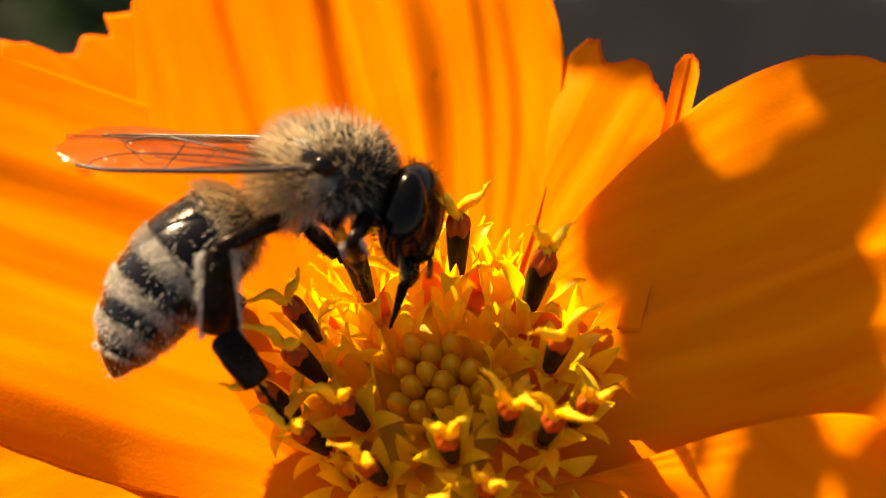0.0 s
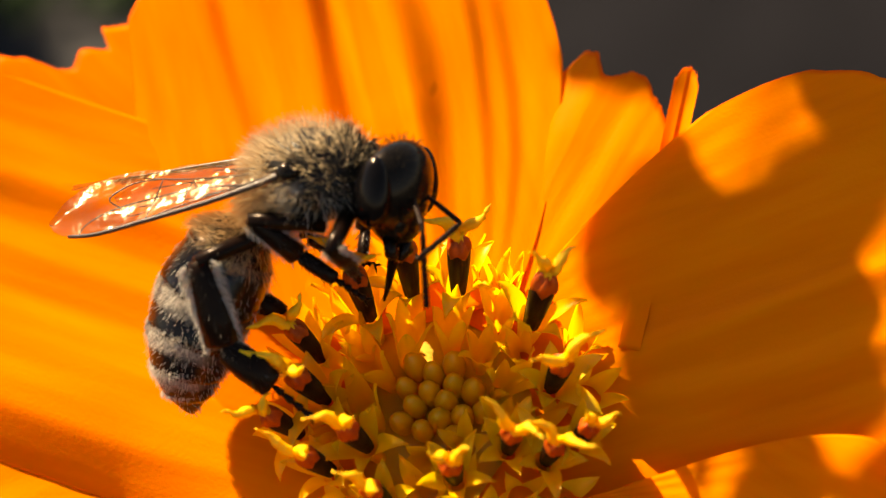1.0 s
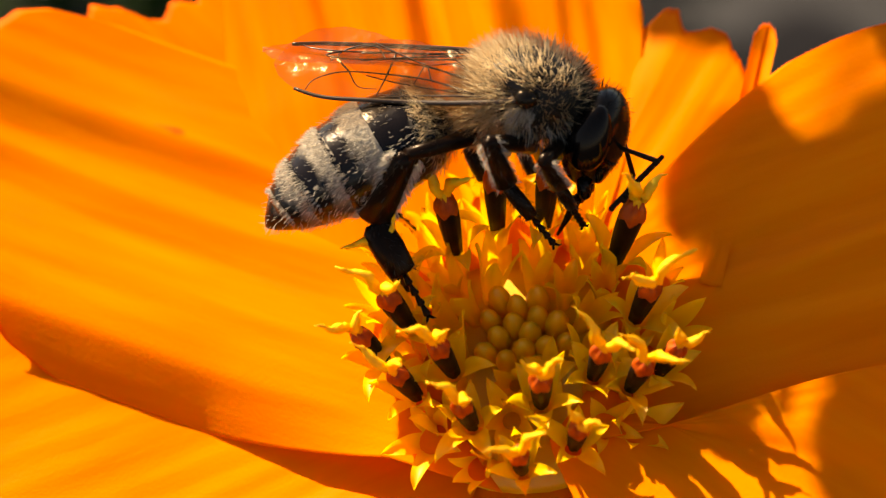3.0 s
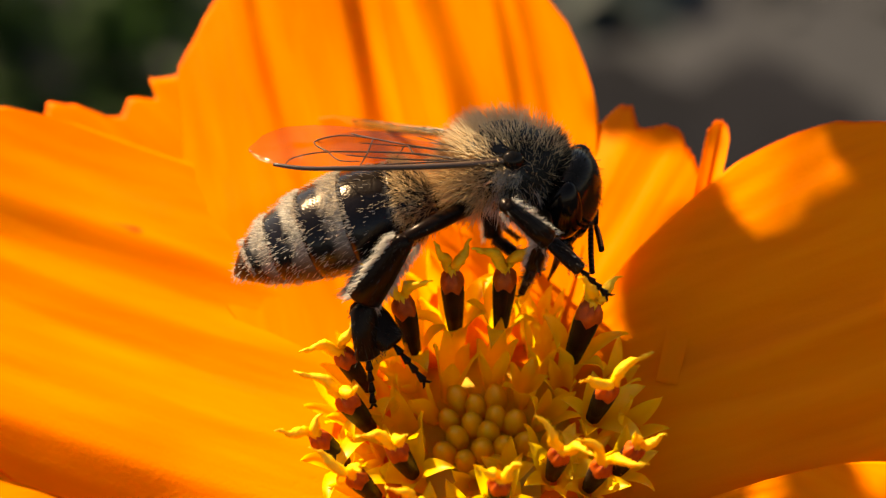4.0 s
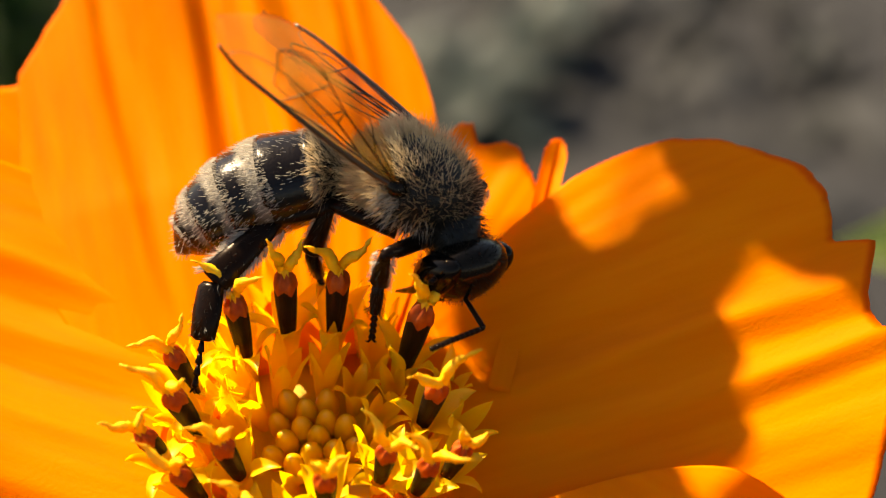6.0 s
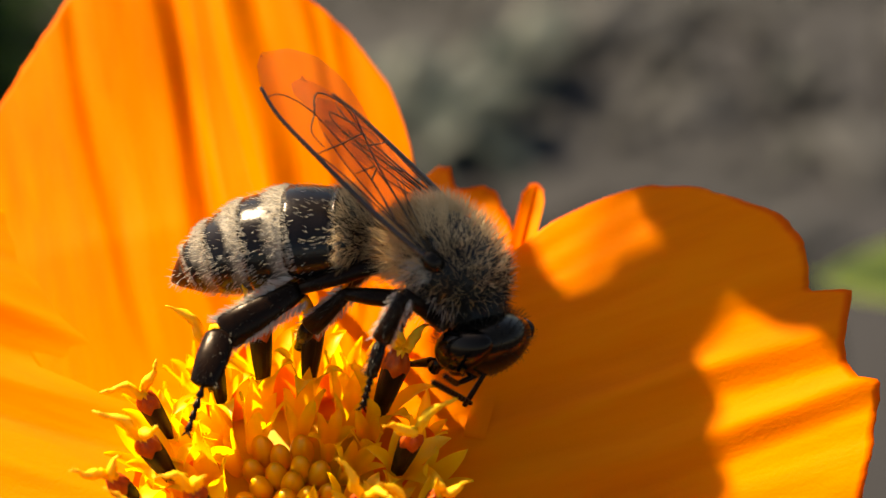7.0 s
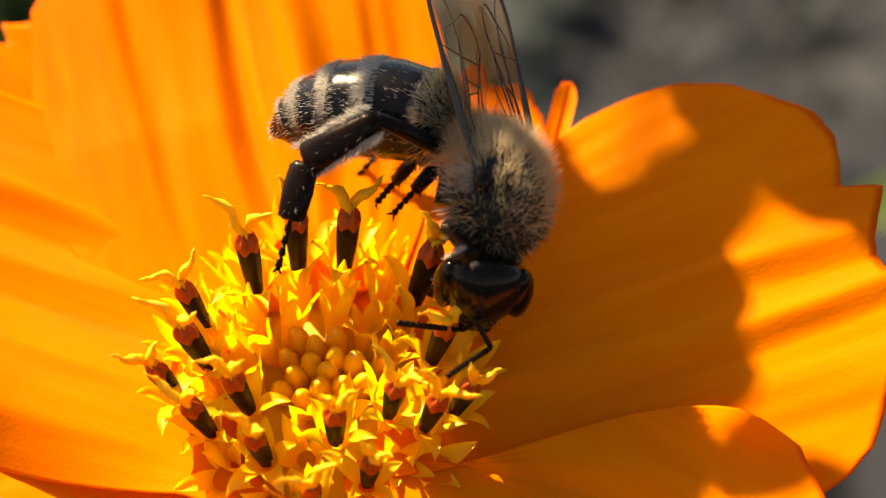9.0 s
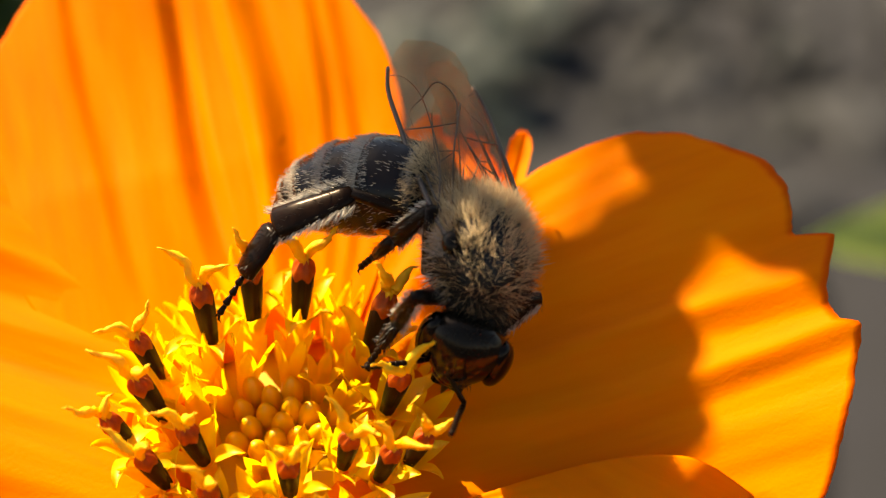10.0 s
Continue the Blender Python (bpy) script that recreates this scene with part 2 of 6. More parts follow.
def tube(bm, points, radii, sides=8, flat=1.0, up=Vector((0, 0, 1))):
    """A closed tapered tube along points; flat squeezes it across the up direction."""
    rings = []
    for i, p in enumerate(points):
        p = Vector(p)
        a, b = Vector(points[max(i - 1, 0)]), Vector(points[min(i + 1, len(points) - 1)])
        ax = (b - a).normalized()
        u = ax.cross(up)
        if u.length < 1e-3:
            u = ax.cross(Vector((1, 0, 0)))
        u.normalize()
        w = u.cross(ax)
        rings.append([bm.verts.new(p + (u * math.cos(k * 2 * math.pi / sides) + w * flat * math.sin(k * 2 * math.pi / sides)) * radii[i]) for k in range(sides)])
    for r0, r1 in zip(rings, rings[1:]):
        for k in range(sides):
            bm.faces.new((r0[k], r0[(k + 1) % sides], r1[(k + 1) % sides], r1[k]))
    bm.faces.new(rings[0][::-1])
    bm.faces.new(rings[-1])
    return rings


def ellipsoid(bm, centre, radii, seg=24, rings=16, shape=None):
    res = bmesh.ops.create_uvsphere(bm, u_segments=seg, v_segments=rings, radius=1.0)
    for v in res["verts"]:
        c = v.co.copy()
        if shape:
            c = shape(c)
        v.co = Vector((c.x * radii[0], c.y * radii[1], c.z * radii[2])) + Vector(centre)


def curve_at(xs, ys, x):
    return float(np.interp(x, xs, ys))


def hairs(rng, spots, length, spread, lean, width=0.022):
    """Thin bent blades: spots are (place, outward normal); lean is added to their direction."""
    verts, faces = [], []
    for p, n in spots:
        d = (n + lean + Vector((rng.gauss(0, spread), rng.gauss(0, spread), rng.gauss(0, spread)))).normalized()
        ln = length * rng.uniform(0.55, 1.15)
        side = d.cross(Vector((rng.gauss(0, 1), rng.gauss(0, 1), rng.gauss(0, 1)))).normalized() * width
        bend = (lean * 0.5 + Vector((rng.gauss(0, 0.2), rng.gauss(0, 0.2), rng.gauss(0, 0.2)))) * ln * 0.45
        m, e = p + d * ln * 0.55 + bend * 0.3, p + d * ln + bend
        b = len(verts)
        verts += [p - side, p + side, m - side * 0.7, m + side * 0.7, e]
        faces += [(b, b + 1, b + 3, b + 2), (b + 2, b + 3, b + 4)]
    return verts, faces


# ---- ground and far surroundings ----
def ground():
    bm = bmesh.new()
    n = 90
    grid = {}
    for i in range(n + 1):
        for j in range(n + 1):
            u, v = (i / n * 2 - 1), (j / n * 2 - 1)
            x, y = 60000 * u * abs(u) ** 2.6, 60000 * v * abs(v) ** 2.6
            near = math.exp(-(x * x + y * y) / 4e6)
            z = -120 + near * (26 * noise.noise((x * 0.006, y * 0.006, 3.0)) + 5 * noise.noise((x * 0.03, y * 0.03, 1.0)))
            grid[i, j] = bm.verts.new((x, y, z))
    for i in range(n):
        for j in range(n):
            bm.faces.new((grid[i, j], grid[i + 1, j], grid[i + 1, j + 1], grid[i, j + 1]))
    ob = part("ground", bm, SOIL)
    tagged(ob, "bare grey-brown garden soil, its colour darkened for shade, far out of focus", "ground", kind="structure")


def ground_level(x, y):
    near = math.exp(-(x * x + y * y) / 4e6)
    return -120 + near * (26 * noise.noise((x * 0.006, y * 0.006, 3.0)) + 5 * noise.noise((x * 0.03, y * 0.03, 1.0)))


def shaded_bed():
    """Soil on this side of the stony ground, its shade put into a darker colour, with an uneven border."""
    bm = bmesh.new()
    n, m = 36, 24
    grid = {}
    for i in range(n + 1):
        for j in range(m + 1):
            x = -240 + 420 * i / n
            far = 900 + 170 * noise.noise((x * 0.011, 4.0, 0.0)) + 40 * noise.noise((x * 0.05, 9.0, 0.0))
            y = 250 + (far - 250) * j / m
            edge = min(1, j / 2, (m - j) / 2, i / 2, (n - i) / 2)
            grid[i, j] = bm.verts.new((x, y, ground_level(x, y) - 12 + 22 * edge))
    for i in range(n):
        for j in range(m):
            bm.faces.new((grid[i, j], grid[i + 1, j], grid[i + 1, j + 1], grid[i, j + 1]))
    ob = part("shaded_soil", bm, SHADED_SOIL)
    tagged(ob, "bare soil with shade put into its dark colour, far out of focus", "ground", kind="structure")


def stone(x, y, z, size, seed):
    bm = bmesh.new()
    bmesh.ops.create_icosphere(bm, subdivisions=3, radius=size)
    for v in bm.verts:
        k = 1 + 0.35 * noise.noise(v.co / size * 1.3 + Vector((seed, 0, 0))) + 0.08 * noise.noise(v.co / size * 5 + Vector((0, seed, 0)))
        v.co = Vector((v.co.x * k * 1.25, v.co.y * k, v.co.z * k * 0.6))
    ob = part("stone", bm, STONE)
    ob.location = Vector((x, y, z)) * MM
    ob.rotation_euler = (0.1 * seed, 0, seed)
    tagged(ob, "grey garden stone lying on the soil, blurred", "stone", group="stones on the soil")


def gravel():
    rng = random.Random(3)
    verts, faces = [], []
    bm = bmesh.new()
    bmesh.ops.create_icosphere(bm, subdivisions=1, radius=1.0)
    shape = [v.co.copy() for v in bm.verts]
    tris = [[v.index for v in f.verts] for f in bm.faces]
    bm.free()
    for _ in range(1500):
        x, y = rng.uniform(-250, 800), rng.uniform(930, 1500)
        z = ground_level(x, y)
        size = rng.choice((3, 4, 5, 6, 7, 8, 10)) * rng.uniform(0.8, 1.3)
        turn = Euler((rng.uniform(0, 6), rng.uniform(0, 6), rng.uniform(0, 6))).to_matrix()
        b = len(verts)
        verts += [Vector((x, y, z + size * 0.3)) + turn @ Vector((c.x * size * 1.3, c.y * size, c.z * size * 0.7)) * rng.uniform(0.85, 1.15) for c in shape]
        faces += [[b + k for k in t] for t in tris]
    ob = raw("gravel", verts, faces, PEBBLE)
    tagged(ob, "scattered grey pebbles and clods on the soil", "gravel", kind="stuff")


def leaf_mesh(bm, m, length, width, droop):
    n = 8
    rows = []
    for i in range(n + 1):
        s = i / n
        w = width * math.sin(math.pi * min(1, s * 0.94 + 0.06)) ** 0.8
        x = length * s
        z = length * (0.35 * s - droop * s * s)
        rows.append([bm.verts.new(m @ Vector((x, -w, z + w * 0.25))), bm.verts.new(m @ Vector((x, 0, z))), bm.verts.new(m @ Vector((x, w, z + w * 0.25)))])
    for a, b in zip(rows, rows[1:]):
        for k in range(2):
            bm.faces.new((a[k], b[k], b[k + 1], a[k + 1]))


def plant(x, y, z, height, leaves, size, seed, mat, label):
    rng = random.Random(seed)
    root = empty("plant")
    root.location = Vector((x, y, z)) * MM
    bm = bmesh.new()
    tube(bm, [(0, 0, 0), (height * 0.05, 0, height * 0.5), (height * 0.02, height * 0.05, height)], [size * 0.05, size * 0.04, size * 0.015], 7)
    part("stalk", bm, STEM, root)
    for i in range(leaves):
        bm = bmesh.new()
        h = height * (0.1 + 0.88 * i / max(1, leaves - 1))
        m = Matrix.Translation((height * 0.03, 0, h)) @ pose(0, 0, 0, rng.uniform(-25, 25), rng.uniform(-30, 15), i * 137.5 + rng.uniform(-20, 20))
        leaf_mesh(bm, m, size * rng.uniform(0.8, 1.25), size * rng.uniform(0.22, 0.34), rng.uniform(0.3, 0.7))
        part("leaf", bm, mat, root)
    tagged(root, label, "plant", group="plants on the soil")


def ground_cover():
    """Low dense leaves among the plants."""
    rng = random.Random(8)
    verts, faces = [], []
    for _ in range(3200):
        x, y = rng.uniform(-780, -190), rng.uniform(760, 1500)
        if x > -330 and rng.random() < (x + 330) / 140:
            continue
        z = ground_level(x, y) + rng.uniform(2, 40)
        m = Matrix.Translation((x, y, z)) @ Euler((rng.uniform(-0.6, 0.6), rng.uniform(-0.9, 0.3), rng.uniform(0, 6.3))).to_matrix().to_4x4()
        ln, w = rng.uniform(16, 34), rng.uniform(4, 8)
        b = len(verts)
        verts += [m @ Vector(c) for c in ((0, 0, 0), (ln * 0.4, -w, 3), (ln * 0.45, 0, 1.5), (ln * 0.4, w, 3), (ln, 0, -2))]
        faces += [(b, b + 1, b + 2), (b, b + 2, b + 3), (b + 1, b + 4, b + 2), (b + 2, b + 4, b + 3)]
    ob = raw("ground_cover", verts, faces, LEAF)
    tagged(ob, "low green ground cover leaves, far out of focus", "ground cover", kind="stuff")


def blade_leaf():
    """A pale green shoot whose leaf reaches in beside the flower."""
    root = empty("leafy_shoot")
    root.location = Vector((83, 112, -125)) * MM
    bm = bmesh.new()
    tube(bm, [(0, 0, 0), (3, 4, 170), (-2, 2, 350), (-1, -1, 470), (-3, 0, 511)], [3, 2.6, 2.2, 1.3, 0.7], 8)
    part("stalk", bm, STEM, root)
    along, wide = Vector((-1, 0, -0.17)).normalized(), Vector((0.1, 0.58, 0.81)).normalized()
    for foot, turn, ln in ((Vector((-3, 0, 511)), 0, 42), (Vector((-2, 2, 350)), 70, 46), (Vector((0, 0, 420)), 200, 40)):
        bm = bmesh.new()
        m = Matrix((along, wide, along.cross(wide))).transposed().to_4x4()
        leaf_mesh(bm, Matrix.Translation(foot) @ Matrix.Rotation(radians(turn), 4, "Z") @ m, ln, 5.2, 0.36)
        part("leaf", bm, PALE_LEAF, root)
    tagged(root, "pale green leafy shoot, sunlit and blurred", "plant")


# unseen leaflets that shade the flower: across, back, half length, half width, turn
LEAFLETS = [(13.4, 12.2, 2.8, 0.5, -13), (9.3, 4.1, 5.1, 4.6, 0), (11.8, 1.5, 2.6, 1.6, 10), (5.5, 8.9, 3.2, 1.8, 50), (18.4, 8.3, 6.5, 2.6, -35), (20.8, 5.3, 3.0, 1.5, -45), (13.2, 8.1, 2.8, 1.0, 15), (10.6, -3.2, 1.8, 2.2, 0), (11.1, -1.2, 1.4, 1.5, 0),
            (4.6, 15.0, 2.6, 0.9, -15), (8.0, 8.9, 2.2, 0.8, -52), (15.2, 8.5, 2.6, 1.1, 30), (14.6, 6.3, 1.8, 0.3, 33), (12.5, -2.6, 1.3, 0.5, 20), (15.6, -3.2, 2.4, 1.7, 0)]


# ---- flower, in its own space: x across, y to the back, z along its axis ----
FLOWER = Matrix.Translation((0, 0, 450 * MM)) @ pose(0, 0, 0, 22, 0, 0)


def petal(parent, az, half, base, vs, rs, rise, bowl, level, pleats, tint_seed, fold=None, label="", wavy=0.25, shift=0.0, side=0.0, lo=None, hi=None, tuck=0.0):
    """One ray petal. vs, rs: its reach from the flower's axis across its width; pleats: steps (v, height, sharpness); lo, hi: half width, base, fullness and power of either side; tuck: how far the hi side runs on under the disc."""
    nu, nv = 50, 112
    a = radians(az)
    ax, sd = Vector((math.cos(a), math.sin(a), 0)), Vector((-math.sin(a), math.cos(a), 0))

    def spot(i, j):
        s, v = i / nu, j / nv * 2 - 1
        reach = curve_at(vs, rs, v) + 0.12 * noise.noise((v * 9, tint_seed, 0.3)) + 0.07 * noise.noise((v * 31, tint_seed, 0.7))
        foot = 3.2 - tuck * max(0.0, v) ** 2
        lon = foot + s * (reach - foot)
        q = max(0.0, lon - 3.2) / 18.0
        h1, b1, f1, p1 = (lo if v < 0 else hi) or (half, base, 1.45, 0.85)
        w = b1 + (h1 - b1) * math.sin(min(q * f1, 1.0) * math.pi / 2) ** p1
        lat = v * w + shift * min(q, 1) + side
        z = level + rise * q * q + bowl * v * v * min(1, q * 1.6)
        for v0, hgt, sharp in pleats:
            step = max(-1.0, min(1.0, (v - v0 + 0.02 * math.sin(lon * 0.35 + v0 * 9)) * sharp))
            z += hgt * (1.25 * step - 0.25 * step ** 3) * min(1, q * 2.2)
        z += wavy * noise.noise((lon * 0.16, lat * 0.25, tint_seed)) * min(1, q * 2)
        z += 0.012 * math.sin(v * half * 5.2 + 0.6 * noise.noise((lon * 0.2, v * 3, tint_seed))) * min(1, q * 3)
        if fold:
            over = v - fold[0]
            z += fold[1] * 0.5 * (over + math.sqrt(over * over + 0.006)) * min(1, q * 2.5)
        rim.append(max(0.0, 1 - (reach - lon) / 0.55))
        return ax * lon + sd * lat + Vector((0, 0, z))

    rim = []
    top = [[spot(i, j) for j in range(nv + 1)] for i in range(nu + 1)]
    verts, faces = [], []
    for sheet in (0, 1):
        for i in range(nu + 1):
            for j in range(nv + 1):
                edge = min(i / 2, (nu - i) / 2, j / 2, (nv - j) / 2, 1)
                verts.append(top[i][j] - Vector((0, 0, 0.14 * edge + 0.02)) * sheet)
    n = (nu + 1) * (nv + 1)
    at = lambda i, j, s: s * n + i * (nv + 1) + j
    for i in range(nu):
        for j in range(nv):
            faces.append((at(i, j, 0), at(i + 1, j, 0), at(i + 1, j + 1, 0), at(i, j + 1, 0)))
            faces.append((at(i, j, 1), at(i, j + 1, 1), at(i + 1, j + 1, 1), at(i + 1, j, 1)))
    for i in range(nu):
        faces.append((at(i, 0, 0), at(i, 0, 1), at(i + 1, 0, 1), at(i + 1, 0, 0)))
        faces.append((at(i, nv, 0), at(i + 1, nv, 0), at(i + 1, nv, 1), at(i, nv, 1)))
    for j in range(nv):
        faces.append((at(nu, j, 0), at(nu, j, 1), at(nu, j + 1, 1), at(nu, j + 1, 0)))
        faces.append((at(0, j, 0), at(0, j + 1, 0), at(0, j + 1, 1), at(0, j, 1)))
    turn = Matrix.Rotation(-a, 4, "Z")
    ob = raw("petal", [turn @ v for v in verts], faces, PETAL, parent, label)
    ob.rotation_euler = (0, 0, a)
    ob.data.attributes.new("rim", "FLOAT", "POINT").data.foreach_set("value", rim * 2)
    return ob


def petals(parent):
    petal(parent, 106, 8.0, 3.4, (-1, -0.93, -0.8, -0.63, -0.3, 0, 0.18, 0.216, 0.342, 0.45, 0.576, 0.78, 0.93, 1), (12, 16, 18.8, 20.6, 21.9, 22.3, 21.9, 21.5, 23.2, 22.8, 21.3, 19.5, 17.9, 14),
          2.5, 0.4, -0.85, [(0.72, -0.36, 4), (0.105, 0.32, 18), (0.02, -0.24, 22), (-0.3, 0.42, 11), (-0.17, -0.18, 26), (0.53, 0.14, 30), (0.44, -0.1, 24), (-0.6, 0.13, 26), (-0.735, 0.12, 26)], 1.3, hi=(8.9, 5.6, 2.4, 0.85), label="broad upright pleated orange petal, sunlit, with a notched tip")
    petal(parent, 139, 6.2, 2.8, (-1, -0.75, -0.49, -0.33, -0.26, -0.13, -0.01, 0.09, 0.21, 0.4, 0.56, 0.74, 0.9, 1), (14, 19.3, 20.4, 21.0, 20.2, 20.9, 20.5, 20.9, 21.9, 22.8, 22.2, 21, 18, 14),
          2.1, 0.2, -1.75, [(-0.3, 0.15, 8), (0.2, 0.15, 8)], 2.1, hi=(4.2, 2.8, 1.45, 0.85), wavy=0.12)
    petal(parent, 164, 7.0, 4.2, (-1, -0.95, -0.87, -0.67, -0.3, 0, 0.2, 0.4, 0.54, 0.68, 0.8, 0.92, 1), (19.6, 22.2, 23.4, 24.1, 25.2, 25.2, 23.6, 22.0, 21.0, 20.2, 19.6, 18.5, 16.5),
          2.2, 0.4, -0.7, [(-0.3, -0.2, 3), (-0.58, 0.15, 5), (-0.36, -0.2, 9), (-0.17, 0.2, 5), (0.0, -0.22, 9), (0.18, 0.22, 6)], 3.7, fold=(0.74, -6.5), side=-0.2, lo=(7.0, 4.6, 1.6, 0.85), hi=(6.9, 6.1, 2.4, 0.85), tuck=4.5, wavy=0.15)
    petal(parent, 207, 9.5, 3.4, (-1, -0.7, 0, 0.5, 0.8, 1), (30, 29, 27, 24, 22, 17), 2.1, 1.0, -2.2, [(-0.3, 0.05, 10), (0.3, 0.2, 10)], 4.9, wavy=0.15, lo=(11.5, 5.0, 1.5, 0.85))
    petal(parent, 264, 7.6, 3.0, (-1, -0.7, 0, 0.5, 0.8, 1), (13, 19, 21, 20, 18, 13), 3.0, 0.5, -2.4, [(-0.3, 0.2, 10), (0.3, 0.2, 10)], 5.3)
    petal(parent, 63, 4.6, 2.6, (-1, -0.56, -0.3, -0.15, 0, 0.1, 0.17, 0.33, 0.43, 0.53, 0.58, 1), (9.5, 13.0, 14.0, 14.5, 14.5, 14.05, 13.95, 14.7, 14.6, 13.6, 13.2, 10),
          0.8, 0.15, -1.2, [(-0.4, 0.3, 1.8), (0.02, -0.42, 3.0), (0.2, 0.38, 3.0), (0.56, -0.75, 2.6)], 6.1, wavy=0.3, label="smaller orange petal half hidden behind its neighbours")
    petal(parent, 79, 0.46, 0.40, (-1, -0.6, 0, 0.5, 1), (13.6, 14.2, 14.45, 14.35, 13.7), 1.2, 0.2, -0.35, [(0, 0.05, 6)], 6.6, side=-6.2, wavy=0.1, label="narrow rolled orange petal tip")
    petal(parent, 16, 9.4, 2.6, (-1, -0.93, -0.85, -0.61, -0.37, -0.24, -0.2, -0.055, 0.15, 0.2, 0.4, 0.55, 0.67, 0.8, 0.9, 0.955, 1), (15.2, 16.9, 18.0, 19.45, 20.7, 21.2, 20.5, 20.4, 21.4, 20.0, 20.5, 19.95, 18.8, 17.4, 15.85, 13.9, 12),
          2.6, 0.5, -0.8, [(-0.62, 0.2, 9), (-0.29, 0.28, 17), (-0.06, 0.28, 17), (0.25, 0.14, 12), (0.08, -0.14, 7), (-0.17, -0.12, 8)], 7.9, shift=-0.3, lo=(9.2, 5.0, 1.5, 0.85), hi=(9.5, 2.6, 1.05, 0.85), label="broad orange petal lying mostly in shade, with a toothed tip")
    petal(parent, -33, 7.0, 2.8, (-1, -0.7, 0, 0.5, 0.8, 0.95, 1), (13, 18, 20.5, 19.5, 17.2, 15.8, 13.5), 2.4, 0.4, -0.5, [(-0.3, 0.2, 10), (0.4, 0.2, 10)], 8.8, wavy=0.15, hi=(6.9, -2.5, 1.6, 1.6))


def disc_height(r):
    return 0.75 - 0.028 * r * r


def corolla_mesh(seed, kind):
    """The yellow tube of a disc floret with five pointed lobes; kind: how far they stand open (0 upright to 1 bent flat)."""
    rng = random.Random(seed)
    bm = bmesh.new()
    n = 20
    prof = [(-2.4, 0.22), (-1.2, 0.30), (-0.3, 0.42), (0.15, 0.50)]
    rings = [[bm.verts.new((r * math.cos(k * 2 * math.pi / n), r * math.sin(k * 2 * math.pi / n), z)) for k in range(n)] for z, r in prof]
    for a, b in zip(rings, rings[1:]):
        for k in range(n):
            bm.faces.new((a[k], a[(k + 1) % n], b[(k + 1) % n], b[k]))
    for lobe in range(5):
        prev = [rings[-1][(lobe * 4 + d) % n] for d in range(5)]
        mid = (lobe * 4 + 2) * 2 * math.pi / n + rng.uniform(-0.12, 0.12)
        long, bend, wide, twist = rng.uniform(1.25, 2.3), kind * rng.uniform(0.6, 1.35), rng.uniform(0.30, 0.43), rng.uniform(-0.35, 0.35)
        out, up = 0.50, 0.15
        for i in range(1, 8):
            s = i / 7
            tilt = 0.10 + bend * (0.35 + 1.1 * s * s)
            out, up = out + long / 7 * math.sin(tilt), up + long / 7 * math.cos(tilt)
            w = wide * math.sin(math.pi * (0.36 + 0.64 * s)) ** 0.75 + 0.012
            row = []
            for d in range(5):
                f = (d - 2) / 2
                side = mid + twist * s
                c = Vector((math.cos(mid), math.sin(mid), 0)) * (out - 0.10 * f * f) + Vector((-math.sin(side), math.cos(side), 0)) * f * w
                row.append(bm.verts.new((c.x, c.y, up + 0.10 * f * f * math.sin(tilt) + 0.03 * math.sin(s * 9 + d))))
            for d in range(4):
                bm.faces.new((prev[d], prev[d + 1], row[d + 1], row[d]))
            prev = row
    me = bpy.data.meshes.new("floret")
    bmesh.ops.scale(bm, vec=(MM, MM, MM), verts=bm.verts)
    bm.to_mesh(me)
    bm.free()
    me.materials.append(LOBE)
    me.polygons.foreach_set("use_smooth", [True] * len(me.polygons))
    return me


def anther_mesh():
    """Dark ribbed tube of five fused anthers."""
    bm = bmesh.new()
    n = 20
    prof = [(-0.5, 0.28), (0.5, 0.36), (1.3, 0.41), (2.0, 0.43), (2.15, 0.38)]
    rings = []
    for z, r in prof:
        rings.append([bm.verts.new(((r * (1 - 0.10 * (k % 4 == 0))) * math.cos(k * 2 * math.pi / n), (r * (1 - 0.10 * (k % 4 == 0))) * math.sin(k * 2 * math.pi / n), z)) for k in range(n)])
    for a, b in zip(rings, rings[1:]):
        for k in range(n):
            bm.faces.new((a[k], a[(k + 1) % n], b[(k + 1) % n], b[k]))
    bm.faces.new(rings[0][::-1])
    bm.faces.new(rings[-1])
    me = bpy.data.meshes.new("anther_tube")
    bmesh.ops.scale(bm, vec=(MM, MM, MM), verts=bm.verts)
    bm.to_mesh(me)
    bm.free()
    me.materials.append(ANTHER)
    me.polygons.foreach_set("use_smooth", [True] * len(me.polygons))
    return me


def tip_mesh():
    """Rust-red collar of five blunt teeth round the mouth of the anther tube."""
    bm = bmesh.new()
    n, prof, rings = 20, [(1.9, 0.41), (2.0, 0.44), (2.15, 0.43), (2.3, 0.38), (2.5, 0.28), (2.62, 0.14)], []
    for row, (z, r) in enumerate(prof):
        ring = []
        for k in range(n):
            tooth = math.cos(k * 5 * 2 * math.pi / n)
            ring.append(bm.verts.new((r * (1 + 0.06 * tooth) * math.cos(k * 2 * math.pi / n), r * (1 + 0.06 * tooth) * math.sin(k * 2 * math.pi / n), z + (0.14 * tooth if row > 2 else -0.1 * tooth if row == 0 else 0))))
        rings.append(ring)
    for p, q in zip(rings, rings[1:]):
        for k in range(n):
            bm.faces.new((p[k], p[(k + 1) % n], q[(k + 1) % n], q[k]))
    bm.faces.new(rings[-1])
    me = bpy.data.meshes.new("anther_tip")
    bmesh.ops.scale(bm, vec=(MM, MM, MM), verts=bm.verts)
    bm.to_mesh(me)
    bm.free()
    me.materials.append(ANTHER_TIP)
